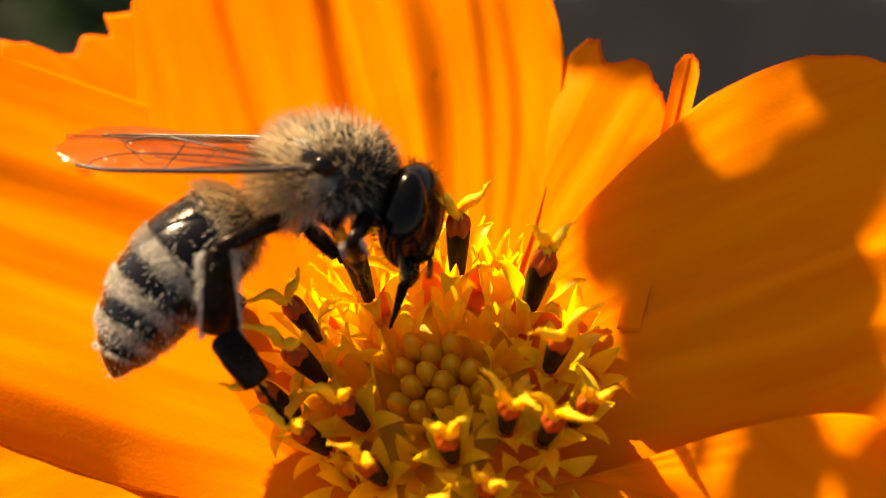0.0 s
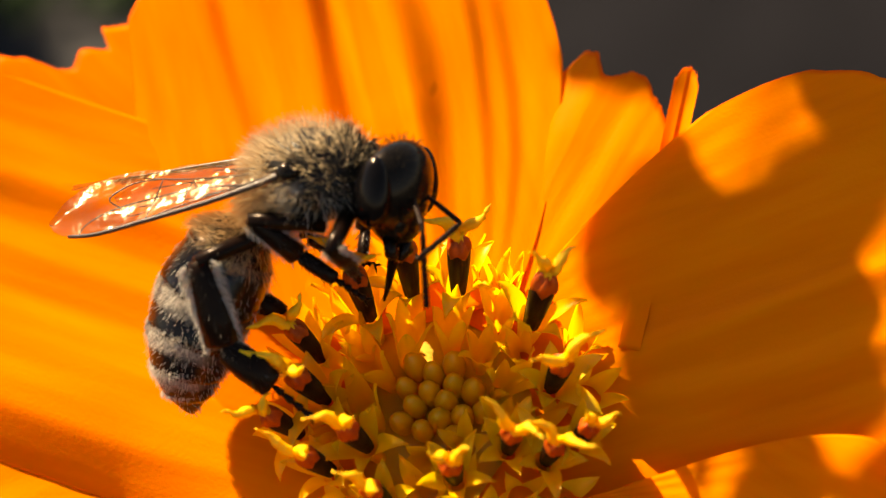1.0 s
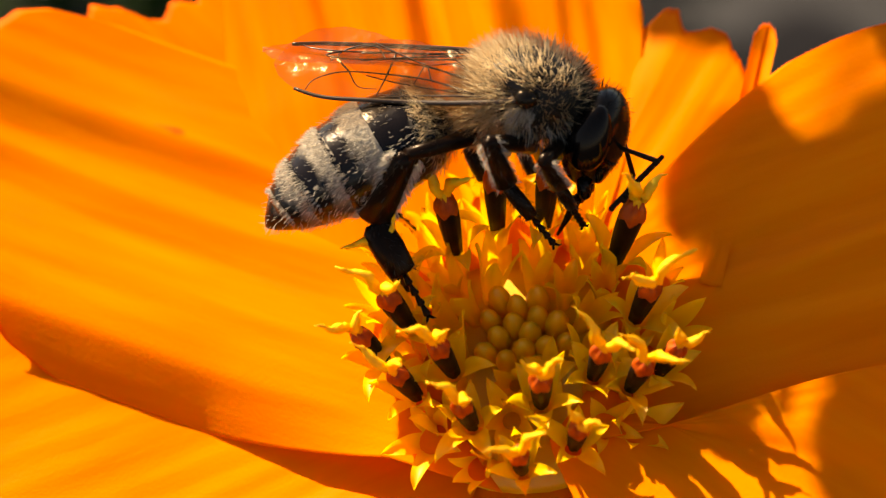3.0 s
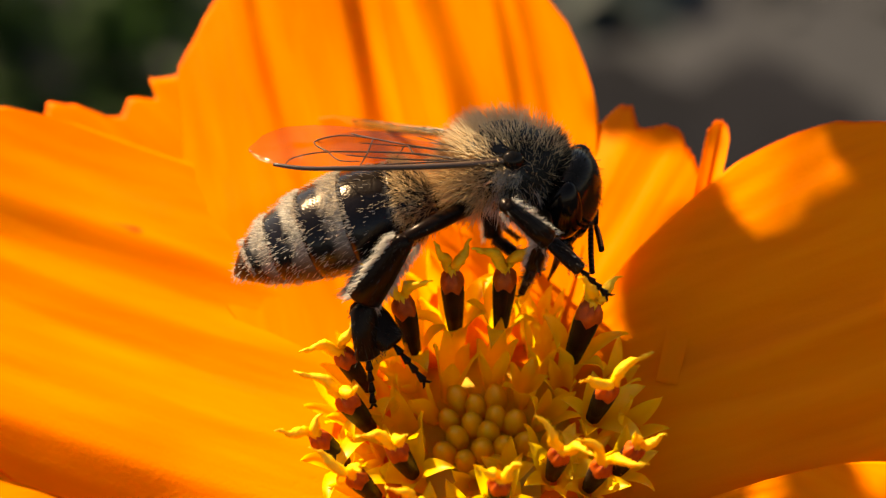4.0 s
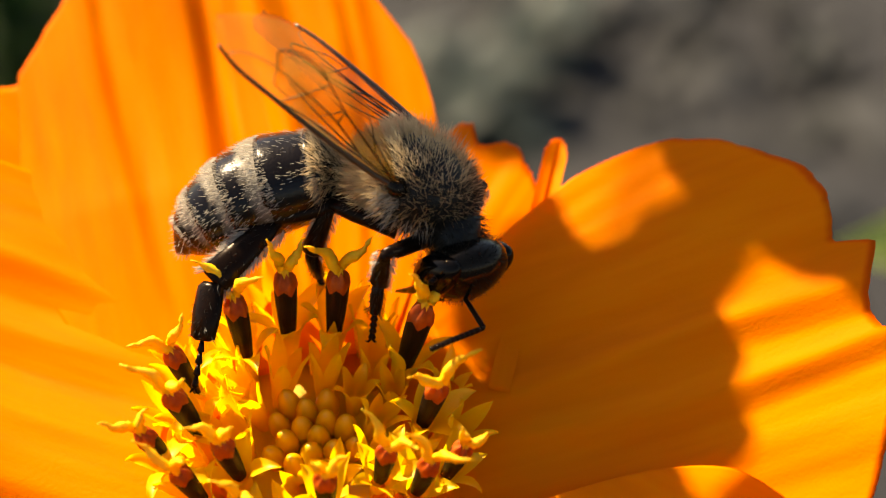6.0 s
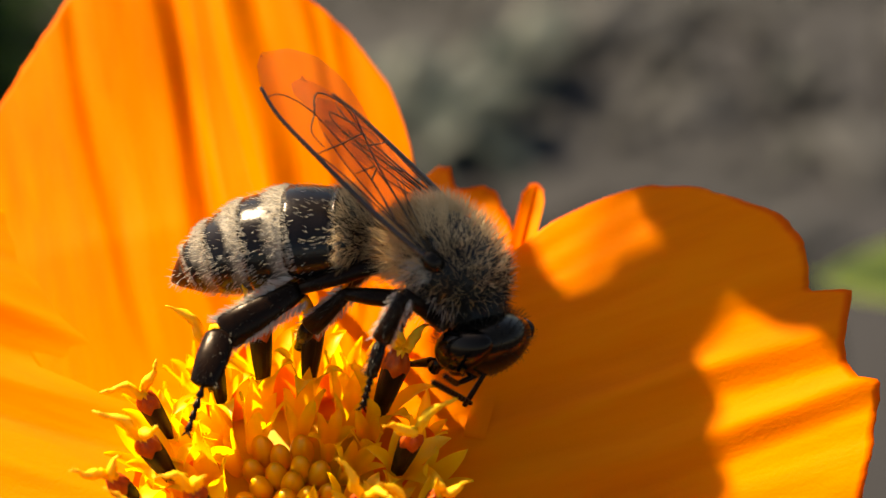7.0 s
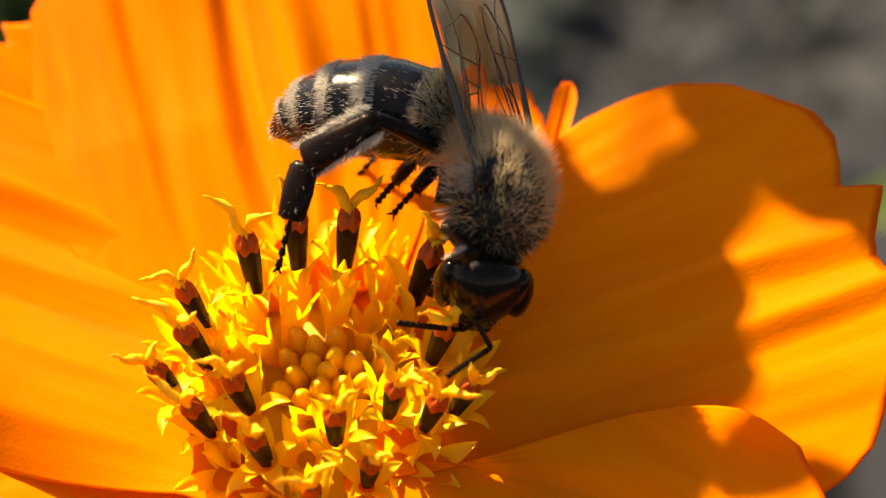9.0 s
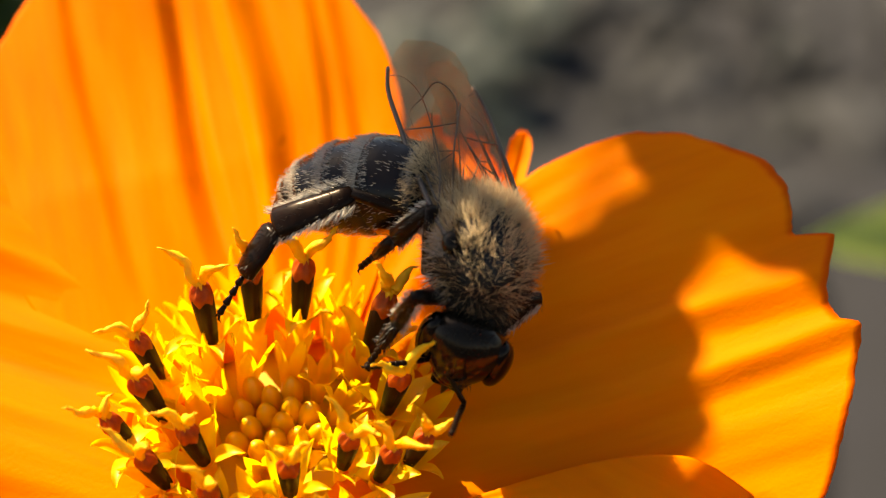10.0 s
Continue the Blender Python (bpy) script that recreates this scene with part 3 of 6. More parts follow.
    me.polygons.foreach_set("use_smooth", [True] * len(me.polygons))
    return me


def stigma_mesh(seed):
    """Two curled, velvety yellow branches."""
    rng = random.Random(seed)
    bm = bmesh.new()
    spread = rng.uniform(0.55, 1.0)
    tube(bm, [(0, 0, 2.2), (0.02, 0, 2.5), (0, 0.02, 2.85)], [0.15, 0.17, 0.16], 8)
    for side in (-1, 1):
        pts, rad = [], []
        lean, rise, hook = spread * rng.uniform(0.7, 1.5), rng.uniform(1.2, 2.1), rng.choice((0.0, 0.4, 1.0))
        for i in range(15):
            s = i / 14
            over = max(0, s - 0.6) * 2.5
            pts.append((side * (0.06 + lean * s ** 1.3 + 0.06 * math.sin(s * 11 + seed)) + side * hook * 0.25 * over, 0.12 * math.sin(s * 6 + seed * 2 + side), 2.75 + rise * s - hook * over * over * 0.35))
            fat = 0.13 + 0.08 * math.sin(min(1, s * 1.5) * math.pi) if s < 0.66 else 0.12 * (1 - (s - 0.66) * 2.4)
            rad.append(max(0.018, fat + rng.uniform(-0.025, 0.025)))
        tube(bm, pts, rad, 8)
    for v in bm.verts:
        v.co += Vector((noise.noise(v.co * 7), noise.noise(v.co * 7 + Vector((5, 0, 0))), noise.noise(v.co * 7 + Vector((0, 5, 0))))) * 0.08
    me = bpy.data.meshes.new("stigma")
    bmesh.ops.scale(bm, vec=(MM, MM, MM), verts=bm.verts)
    bm.to_mesh(me)
    bm.free()
    me.materials.append(STYLE)
    me.polygons.foreach_set("use_smooth", [True] * len(me.polygons))
    return me


# open florets: across, back (mm at the foot of the dark tube) and size
OPEN = [(0.6, 3.95, 1.0), (3.3, 2.7, 1.1), (4.1, 0.3, 0.95), (-2.3, -2.0, 0.95), (0.9, -3.1, 0.95), (2.7, -2.0, 0.9), (4.0, -2.3, 0.9), (5.0, -1.6, 0.85),
        (-4.0, -0.2, 1.0), (-4.9, -1.4, 0.9), (-3.6, -2.8, 0.9), (-1.5, -3.9, 0.9), (2.1, -4.5, 0.85), (0.3, -5.4, 0.85), (-2.6, 2.95, 1.0), (-1.1, 3.85, 1.0), (-4.3, 1.4, 0.9)]


def lean_of(x, y):
    d = Vector((x * 0.05 + (0.11 if y > 2 else 0.04), y * (0.07 if y > 0 else 0.02) - 0.02, 1.0))
    return d.normalized()


def disc(parent):
    rng = random.Random(5)
    bm = bmesh.new()
    n, prof = 32, [(0, -1.6), (2, -1.55), (4, -1.9), (5.2, -2.6), (5.4, -3.6), (4.0, -5.0), (2.0, -6.0), (1.0, -6.6)]
    rings = [[bm.verts.new((max(r, 0.02) * math.cos(k * 2 * math.pi / n), max(r, 0.02) * math.sin(k * 2 * math.pi / n), z)) for k in range(n)] for r, z in prof]
    for a, b in zip(rings, rings[1:]):
        for k in range(n):
            bm.faces.new((b[k], b[(k + 1) % n], a[(k + 1) % n], a[k]))
    bm.faces.new(rings[0])
    part("receptacle", bm, SEPAL, parent)
    bm = bmesh.new()
    ellipsoid(bm, (0, 0, -2.0), (5.6, 5.6, 0.9), 32, 12)
    part("disc_bed", bm, BUD, parent)
    young = [corolla_mesh(seed, kind) for seed, kind in ((1, 0.2), (2, 0.45), (3, 0.8), (4, 0.3), (5, 0.6), (6, 0.15))]
    cor = [corolla_mesh(seed, kind) for seed, kind in ((11, 0.9), (12, 0.7), (13, 1.1))]
    ant, tip = anther_mesh(), tip_mesh()
    stig = [stigma_mesh(s) for s in range(8)]

    def floret(x, y, size, opened, i):
        r = math.hypot(x, y)
        d = lean_of(x, y) if opened else (Vector((x * 0.09 + rng.gauss(0, 0.12), y * 0.09 + rng.gauss(0, 0.12), 1.0)).normalized())
        m = Matrix.Translation(Vector((x, y, disc_height(r) - (-0.1 if opened else 0.85))) * MM) @ d.to_track_quat("Z", "Y").to_matrix().to_4x4() @ Matrix.Rotation(rng.uniform(0, 6.3), 4, "Z") @ Matrix.Scale(size, 4)
        fl = new("floret", cor[i % 3] if opened else young[rng.randrange(6)])
        fl.parent, fl.matrix_local = parent, m
        if opened:
            for nm, me in (("anther_tube", ant), ("anther_tip", tip), ("stigma", stig[i % 8])):
                ob = new(nm, me)
                ob.parent = fl
                ob.location = (0, 0, 0.4 * MM)
                if nm == "stigma":
                    ob.rotation_euler = (0, 0, rng.uniform(-0.6, 0.6) - m.to_euler().z)

    for i, (x, y, size) in enumerate(OPEN):
        floret(x, y, size, True, i)
    # younger florets, only their corolla lobes open
    ring = [(2.3, 10, 0.3), (3.3, 15, 0.2), (4.3, 19, 0.5), (5.1, 17, 0.1)]
    for r, count, off in ring:
        for k in range(count):
            a = (k + off) * 2 * math.pi / count
            x, y = r * math.cos(a) + rng.uniform(-0.25, 0.25), r * math.sin(a) + rng.uniform(-0.25, 0.25)
            if all((x - o[0]) ** 2 + (y - o[1]) ** 2 > 0.8 for o in OPEN):
                floret(x, y, rng.uniform(0.72, 1.05), False, k)
    # closed buds in the middle
    bm = bmesh.new()
    ellipsoid(bm, (0, 0, 0), (0.43, 0.43, 0.80), 14, 10, lambda c: Vector((c.x * (1 - 0.15 * c.z), c.y * (1 - 0.15 * c.z), c.z)))
    me = bpy.data.meshes.new("bud")
    bmesh.ops.scale(bm, vec=(MM, MM, MM), verts=bm.verts)
    bm.to_mesh(me)
    bm.free()
    me.materials.append(BUD)
    me.polygons.foreach_set("use_smooth", [True] * len(me.polygons))
    for i in range(15):
        r, a = 0.44 * math.sqrt(i + 0.3), i * 2.39996
        ob = new("bud", me)
        ob.parent = parent
        x, y = r * math.cos(a), r * math.sin(a)
        ob.matrix_local = Matrix.Translation(Vector((x, y, -0.55 - 0.02 * r * r)) * MM) @ Vector((x * 0.13, y * 0.13, 1)).to_track_quat("Z", "Y").to_matrix().to_4x4() @ Matrix.Scale(rng.uniform(0.9, 1.08), 4)


def sepals(parent):
    for k in range(8):
        a = k * math.pi / 4 + 0.2
        bm = bmesh.new()
        m = Matrix.Rotation(a, 4, "Z") @ Matrix.Translation((3.2, 0, -3.9))
        leaf_mesh(bm, m, 9.0, 1.9, 0.25)
        part("sepal", bm, SEPAL, parent)
    bm = bmesh.new()
    inv = FLOWER.inverted()
    pts = [Vector((0, 0, -6.2)), Vector((0, 0, -25)), Vector((0, 2, -70))]
    base = inv @ Vector((0.0, 0.06, -0.13))
    pts += [pts[-1].lerp(base * 1000, s) + Vector((0, 6 * math.sin(s * 3.1), 0)) for s in (0.25, 0.5, 0.75, 1.0)]
    tube(bm, pts, [1.1, 1.0, 1.1, 1.3, 1.5, 1.7, 1.9], 10, up=Vector((1, 0, 0)))
    part("stem", bm, STEM, parent)


def flower():
    root = empty("flower")
    root.matrix_world = FLOWER
    petals(root)
    disc(root)
    sepals(root)
    tagged(root, "open orange flower with yellow disc and dark anthers on a stem", "flower")
    return root


def shading_leaf():
    """An unseen divided leaf added up towards the sun; its shade lies over one side of the flower."""
    root = empty("unseen_leaf")
    sun_dir = FLOWER.to_3x3().inverted() @ TO_SUN
    root.matrix_world = FLOWER @ Matrix.Translation(sun_dir * 75 * MM)
    for k, (x, y, a, b, turn) in enumerate(LEAFLETS):
        bm = bmesh.new()
        n = 40
        mid = bm.verts.new((0, 0, 0.75))
        ring = []
        for i in range(n):
            t = i * 2 * math.pi / n
            wob = 1 + 0.06 * noise.noise((math.cos(t) * 2, math.sin(t) * 2, k * 3.1)) + 0.03 * math.sin(t * 11 + k)
            ring.append(bm.verts.new((a * math.cos(t) * wob, b * math.sin(t) * wob, 0.6 + 0.12 * math.cos(2 * t))))
        for i in range(n):
            bm.faces.new((mid, ring[i], ring[(i + 1) % n]))
        res = bmesh.ops.extrude_face_region(bm, geom=list(bm.faces))
        bmesh.ops.translate(bm, vec=(0, 0, -0.3), verts=[v for v in res["geom"] if isinstance(v, bmesh.types.BMVert)])
        ob = part("leaflet", bm, LEAF, root)
        ob.matrix_local = Matrix.Translation(Vector((x, y, 1.0)) * MM) @ Matrix.Rotation(radians(turn), 4, "Z")
    bm = bmesh.new()
    foot = root.matrix_world.inverted() @ Vector((-0.40, 0.42, -0.12)) * 1000
    side = Vector((10, 3, 0)) + sun_dir * 130
    far = side + Vector((0, 260, 20))
    tube(bm, [(15, 7, 0.6), (10, 3, 0.4), (9, -3, 0.4)], [0.25, 0.4, 0.3], 8)
    tube(bm, [(10, 3, 0.4), Vector((10, 3, 0)) + sun_dir * 60, side, side.lerp(far, 0.4) + Vector((0, 0, 25)), far, far.lerp(foot, 0.5), foot], [0.4, 0.45, 0.5, 0.55, 0.8, 1.2, 1.6], 8)
    part("stalk", bm, STEM, root)
    tagged(root, "unseen divided green leaf added above the flower to shade it", "leaf")


# ---- bee, in its own space: x ahead, y to its left, z to its back ----
def sphere_spots(rng, count, centre, radii, keep):
    out = []
    while len(out) < count:
        n = Vector((rng.gauss(0, 1), rng.gauss(0, 1), rng.gauss(0, 1))).normalized()
        if keep(n):
            p = Vector((n.x * radii[0], n.y * radii[1], n.z * radii[2])) + Vector(centre)
            out.append((p, Vector((n.x / radii[0], n.y / radii[1], n.z / radii[2])).normalized()))
    return out


def bee_thorax(bee):
    rng = random.Random(11)
    bm = bmesh.new()
    ellipsoid(bm, (-0.1, 0, 0), (2.2, 1.72, 1.68), 32, 20, lambda c: Vector((c.x, c.y * (1 - 0.12 * c.x * c.x), c.z * (1 - 0.1 * abs(c.x)) - 0.05)))
    th = part("thorax", bm, SKIN, bee, "dark thorax under dense tan fur")
    base = [Vector((x, yy * y, z)).normalized() for yy in (-1, 1) for x, y, z in ((-0.12, 0.93, 0.28), (-0.3, 0.86, 0.42))]

    def bare(n):
        return any((n - b).length < 0.15 for b in base)

    v, f = hairs(rng, sphere_spots(rng, 5300, (-0.1, 0, 0), (2.12, 1.66, 1.6), lambda n: not bare(n) and n.z > -0.75 and rng.random() < (0.5 if n.z > 0.8 and n.x > -0.5 else 1.0) * (0.18 if n.x > -0.05 and n.z < 0.5 else 0.42 if n.x > 0.1 else 0.8 if n.x > -0.45 else 1.0)), 0.70, 0.28, Vector((-0.35, 0, 0.1)), 0.013)
    raw("fur", v, f, FUR, th, "pale tan thorax fur")
    # dark short hair; shade on the thorax front is partly put into it
    v, f = hairs(rng, sphere_spots(rng, 3000, (-0.1, 0, 0), (2.12, 1.66, 1.6), lambda n: not bare(n) and -0.75 < n.z < 0.75 and n.x > -0.2), 0.55, 0.3, Vector((0.1, 0, 0.1)), 0.0115)
    raw("fur", v, f, DARK_FUR, th, "dark brown fur at the front, partly in place of shade")
    v, f = hairs(rng, sphere_spots(rng, 900, (0, 0, -0.3), (1.7, 1.6, 1.4), lambda n: n.z < 0.1), 0.7, 0.3, Vector((0, 0, -0.3)), 0.018)
    raw("fur", v, f, FUZZ, th, "pale fur below")
    v, f = hairs(rng, sphere_spots(rng, 2600, (-1.2, 0, -0.7), (1.3, 1.35, 1.1), lambda n: n.x < 0.2 and abs(n.y) > 0.1), 0.8, 0.35, Vector((-0.5, 0, -0.2)), 0.015)
    raw("fur", v, f, FUR, th, "long tan fur at the waist")
    for yy in (-1, 1):
        spots = [(Vector((rng.uniform(-0.75, 0.15), 1.62 * yy, rng.uniform(-0.15, 0.18))), Vector((-0.25, yy, -0.55)).normalized()) for _ in range(210)]
        v, f = hairs(rng, spots, 0.62, 0.26, Vector((-0.2, 0, -0.2)), 0.014)
        raw("tuft", v, f, FUZZ, th, "pale cream tuft under the wing base")
    for yy in (-1, 1):
        bm = bmesh.new()
        ellipsoid(bm, (-0.3, 1.72 * yy, 0.48), (0.44, 0.34, 0.36), 14, 10)
        part("tegula", bm, CHITIN, th, "glossy black wing base")
    bm = bmesh.new()
    tube(bm, [(-1.3, 0, -0.6), (-1.8, 0, -0.95), (-2.25, 0, -1.35), (-2.65, 0, -1.65)], [1.25, 1.0, 0.62, 0.6], 12)
    part("waist", bm, CHITIN, bee)


def bee_head(bee):
    rng = random.Random(12)
    bm = bmesh.new()
    # a triangle seen from the front: wide above, narrow at the mouth
    ellipsoid(bm, (0, 0, 0), (1.12, 1.78, 1.85), 28, 20, lambda c: Vector((c.x * (1 - 0.15 * c.y * c.y) + 0.12 * (1 - abs(c.y)), c.y * (0.86 + 0.30 * c.z - 0.16 * c.z * c.z), c.z)))
    head = part("head", bm, CHITIN, bee, "glossy black triangular head")
    bm = bmesh.new()
    tube(bm, [(-0.3, 0, 0.1), (-1.0, 0, 0.35), (-1.7, 0, 0.6)], [1.0, 0.85, 0.9], 14)
    neck = part("neck", bm, SKIN, head)
    spots = []
    for _ in range(650):
        a, d = rng.uniform(0, 2 * math.pi), rng.uniform(0, 1)
        n = Vector((0.35 * math.cos(a), math.sin(a), math.cos(a))).normalized()
        spots.append((Vector((-0.45 - 1.1 * d, 0.86 * math.sin(a), 0.15 + 0.4 * d + 0.84 * math.cos(a))), n))
    v, f = hairs(rng, spots, 0.5, 0.3, Vector((0.35, 0, 0)), 0.013)
    raw("fur", v, f, DARK_FUR, neck, "dark brown fur round the neck")
    for yy in (-1, 1):
        bm = bmesh.new()
        ellipsoid(bm, (0.06, 1.24 * yy, 0.22), (0.74, 0.50, 1.24), 24, 18, lambda c: Vector((c.x * (1 - 0.2 * c.z), c.y, c.z)))
        part("compound_eye", bm, EYE, head, "large glossy black eye")
        bm = bmesh.new()
        tube(bm, [(0.35, 0.35 * yy, -1.5), (0.5, 0.38 * yy, -2.0), (0.45, 0.12 * yy, -2.35)], [0.3, 0.26, 0.12], 10)
        part("mandible", bm, CHITIN, head)
    bm = bmesh.new()
    tube(bm, [(0.25, 0, -1.7), (0.3, 0, -2.4), (0.2, 0, -3.3), (0.1, 0, -3.9)], [0.28, 0.2, 0.11, 0.05], 10)
    part("proboscis", bm, LEG, head, "dark brown proboscis")
    bm = bmesh.new()
    ellipsoid(bm, (0.78, 0, -0.75), (0.3, 0.72, 0.8), 16, 12)
    part("face_plate", bm, CHITIN, head)
    v, f = hairs(rng, sphere_spots(rng, 180, (0, 0, 0.05), (1.12, 1.5, 1.78), lambda n: n.z > 0.6 and abs(n.y) < 0.6), 0.34, 0.3, Vector((0.1, 0, 0.25)), 0.0115)
    raw("fur", v, f, DARK_FUR, head, "short dark hair on the crown")
    v, f = hairs(rng, sphere_spots(rng, 420, (0, 0, 0), (1.12, 1.5, 1.7), lambda n: n.x < -0.3 and n.z < 0.7), 0.28, 0.3, Vector((-0.2, 0, 0.2)), 0.0115)
    raw("fur", v, f, LEG_HAIR, head, "dark hair behind the eyes")
    v, f = hairs(rng, sphere_spots(rng, 320, (0.05, 0, 0), (1.12, 1.2, 1.7), lambda n: n.x > 0.35 and abs(n.y) < 0.6 and n.z > -0.75), 0.24, 0.3, Vector((0, 0, -0.3)), 0.010)
    raw("fur", v, f, DARK_FUR, head, "short brown hair on the face")
    return head


SEG_X = [0, 1.2, 2.9, 4.5, 5.9, 7.0, 8.0]
RAD_X = [0, 0.27, 0.85, 1.6, 2.55, 3.5, 4.5, 5.35, 6.2, 6.95, 7.45, 7.85, 8.0]
RAD_R = [0.5, 1.05, 1.6, 1.86, 1.98, 1.97, 1.87, 1.7, 1.42, 1.05, 0.66, 0.28, 0.04]


def bee_abdomen(bee):
    parts = []
    for i in range(6):
        rng = random.Random(20 + i)
        x0, x1 = SEG_X[i], SEG_X[i + 1]
        far = min(8.0, x1 + (0.28 if i < 5 else 0))
        start = x0 if i == 0 else x0 - 0.02
        bm = bmesh.new()
        n, k = 32, 10
        rings = []
        for a in range(k + 1):
            x = start + (far - start) * a / k
            r = curve_at(RAD_X, RAD_R, x)
            if i:
                r *= 1 - 0.02 * (1 - a / k)
            if i < 5:
                r = r + 0.02 * a / k
                if a == k:
                    r -= 0.03
            rings.append([bm.verts.new((-(x - x0), r * 1.04 * math.sin(t), r * 0.95 * math.cos(t) * (1.0 if math.cos(t) > 0 else 0.92))) for t in (q * 2 * math.pi / n for q in range(n))])
        for p, q in zip(rings, rings[1:]):
            for j in range(n):
                bm.faces.new((p[j], p[(j + 1) % n], q[(j + 1) % n], q[j]))
        bm.faces.new(rings[-1])
        bm.faces.new(rings[0][::-1])
        ln = x1 - x0
        until = (0.9, 0.12, 0.78, 0.72, 0.62, 0.08)[i]
        seg = part("abdominal_segment", bm, tergite_material("tergite", (0.24, 0.205, 0.165) if i else (0.05, 0.04, 0.03), until * (1.0 if i else 0.35)), bee, "glossy dark brown plate with a pale downy band")
        spots = []
        count = (2300, 620, 1900, 1700, 1300, 380)[i]
        while len(spots) < count:
            t = rng.uniform(0, 2 * math.pi)
            low = math.cos(t) < -0.3
            if low and rng.random() < 0.8 or not low and i and rng.random() > (math.cos(t) + 0.65) / 0.9:
                continue
            d = rng.uniform(0, ln) if (low or i == 0 or rng.random() < (0.35 if i == 1 else 0.1)) else min(ln, abs(rng.gauss(until * 0.45, until * 0.33)))
            r = curve_at(RAD_X, RAD_R, x0 + d)
            nr = Vector((0, math.sin(t), math.cos(t)))
            spots.append((Vector((-d, r * 1.04 * nr.y, r * 0.95 * nr.z * (1 if nr.z > 0 else 0.92))), nr))
        v, f = hairs(rng, spots, 0.6 if i == 0 else 0.19, 0.35, Vector((-1.3, 0, 0)) if i else Vector((-0.5, 0, 0)), 0.0105)
        raw("down", v, f, FUZZ if i else FUR, seg, "pale grey down" if i else "long tan fur")
        parts.append(seg)
    return parts


def outline(pts, n):
    xs, ys = [p[0] for p in pts], [p[1] for p in pts]
    return [(xs[0] + (xs[-1] - xs[0]) * i / n, curve_at(xs, ys, xs[0] + (xs[-1] - xs[0]) * i / n)) for i in range(n + 1)]


def bee_wing(bee, name, lead, trail, veins):
    """A membrane between its leading and trailing edge (x along the wing, y to the trailing edge) with raised veins."""
    a, b = outline(lead, 40), outline(trail, 40)
    verts, faces = [], []
    rows = 10
    for (x, y0), (_, y1) in zip(a, b):
        for k in range(rows + 1):
            s = k / rows
            y = y0 + (y1 - y0) * s
            verts.append((x, y, (0.10 * math.sin(s * 7 + x * 0.4) * (0.4 + 0.06 * x) + 0.12 * noise.noise((x * 0.5, y * 1.1, 2.0)))))
    w = rows + 1
    for i in range(40):
        for k in range(rows):
            faces.append((i * w + k, (i + 1) * w + k, (i + 1) * w + k + 1, i * w + k + 1))
    ob = raw(name, verts, faces, WING, bee, "clear amber-tinted wing with brown veins")
    for line, thick in veins:
        bm = bmesh.new()
        pts = [(x, y, 0.03 * math.sin(x * 0.4) + 0.015) for x, y in line]
        fine = []
        for o, p, q, r in zip([pts[0]] + pts, pts, pts[1:], pts[2:] + [pts[-1]]):
            for s in (0, 0.25, 0.5, 0.75):
                fine.append(tuple(p[c] + 0.5 * s * (q[c] - o[c] + s * (2 * o[c] - 5 * p[c] + 4 * q[c] - r[c] + s * (3 * (p[c] - q[c]) + r[c] - o[c]))) for c in range(3)))
        fine.append(pts[-1])
        tube(bm, fine, [thick * (1.5 if thick > 0.08 else 0.72) * (1 - 0.5 * i / len(fine)) for i in range(len(fine))], 6)
        part("vein", bm, VEIN, ob)
    return ob


FORE_LEAD = [(0, 0), (1, -0.12), (3, -0.16), (5.5, -0.05), (7.2, 0.06), (8.4, 0.45), (9.0, 0.95), (9.2, 1.35)]
FORE_TRAIL = [(0, 0.28), (1, 0.72), (2.5, 1.35), (4.2, 2.1), (5.6, 2.7), (6.8, 3.0), (7.9, 2.85), (8.8, 2.2), (9.2, 1.4)]
FORE_VEINS = [([(0, 0), (1, -0.12), (3, -0.16), (5.5, -0.05), (7.2, 0.06), (8.3, 0.4)], 0.085), ([(0, 0.1), (2, 0.12), (4.2, 0.12), (5.4, 0.0)], 0.055),
              ([(0.2, 0.2), (1.8, 0.7), (3.6, 1.35), (4.8, 1.9), (5.6, 2.3)], 0.06), ([(1.8, 0.2), (3.4, 0.75), (5.0, 1.0), (6.6, 1.1), (7.6, 0.8), (7.9, 0.35)], 0.055),
              ([(3.4, 0.75), (3.6, 1.35)], 0.05), ([(5.0, 1.0), (5.3, 0.05)], 0.05), ([(5.0, 1.0), (4.8, 1.9)], 0.05), ([(6.4, 1.1), (6.9, 1.8), (6.0, 2.2), (4.8, 1.9)], 0.05), ([(6.4, 1.1), (6.0, 0.5), (5.3, 0.4)], 0.042),
              ([(0.2, 0.25), (1.5, 0.9), (2.8, 1.45)], 0.055)]
HIND_LEAD = [(0, 0), (2, -0.1), (4, 0.0), (5.6, 0.25), (6.3, 0.6), (6.5, 0.9)]
HIND_TRAIL = [(0, 0.3), (1.2, 1.0), (2.6, 1.6), (4, 1.85), (5.2, 1.75), (6.1, 1.3), (6.5, 0.95)]
HIND_VEINS = [([(0, 0), (2, -0.1), (4, 0.0), (5.4, 0.2)], 0.055), ([(0.2, 0.15), (2, 0.55), (3.4, 0.8), (5.0, 1.0)], 0.05), ([(1.2, 0.4), (2.2, 1.1), (3.0, 1.5)], 0.042), ([(3.4, 0.8), (3.6, 0.05)], 0.042)]


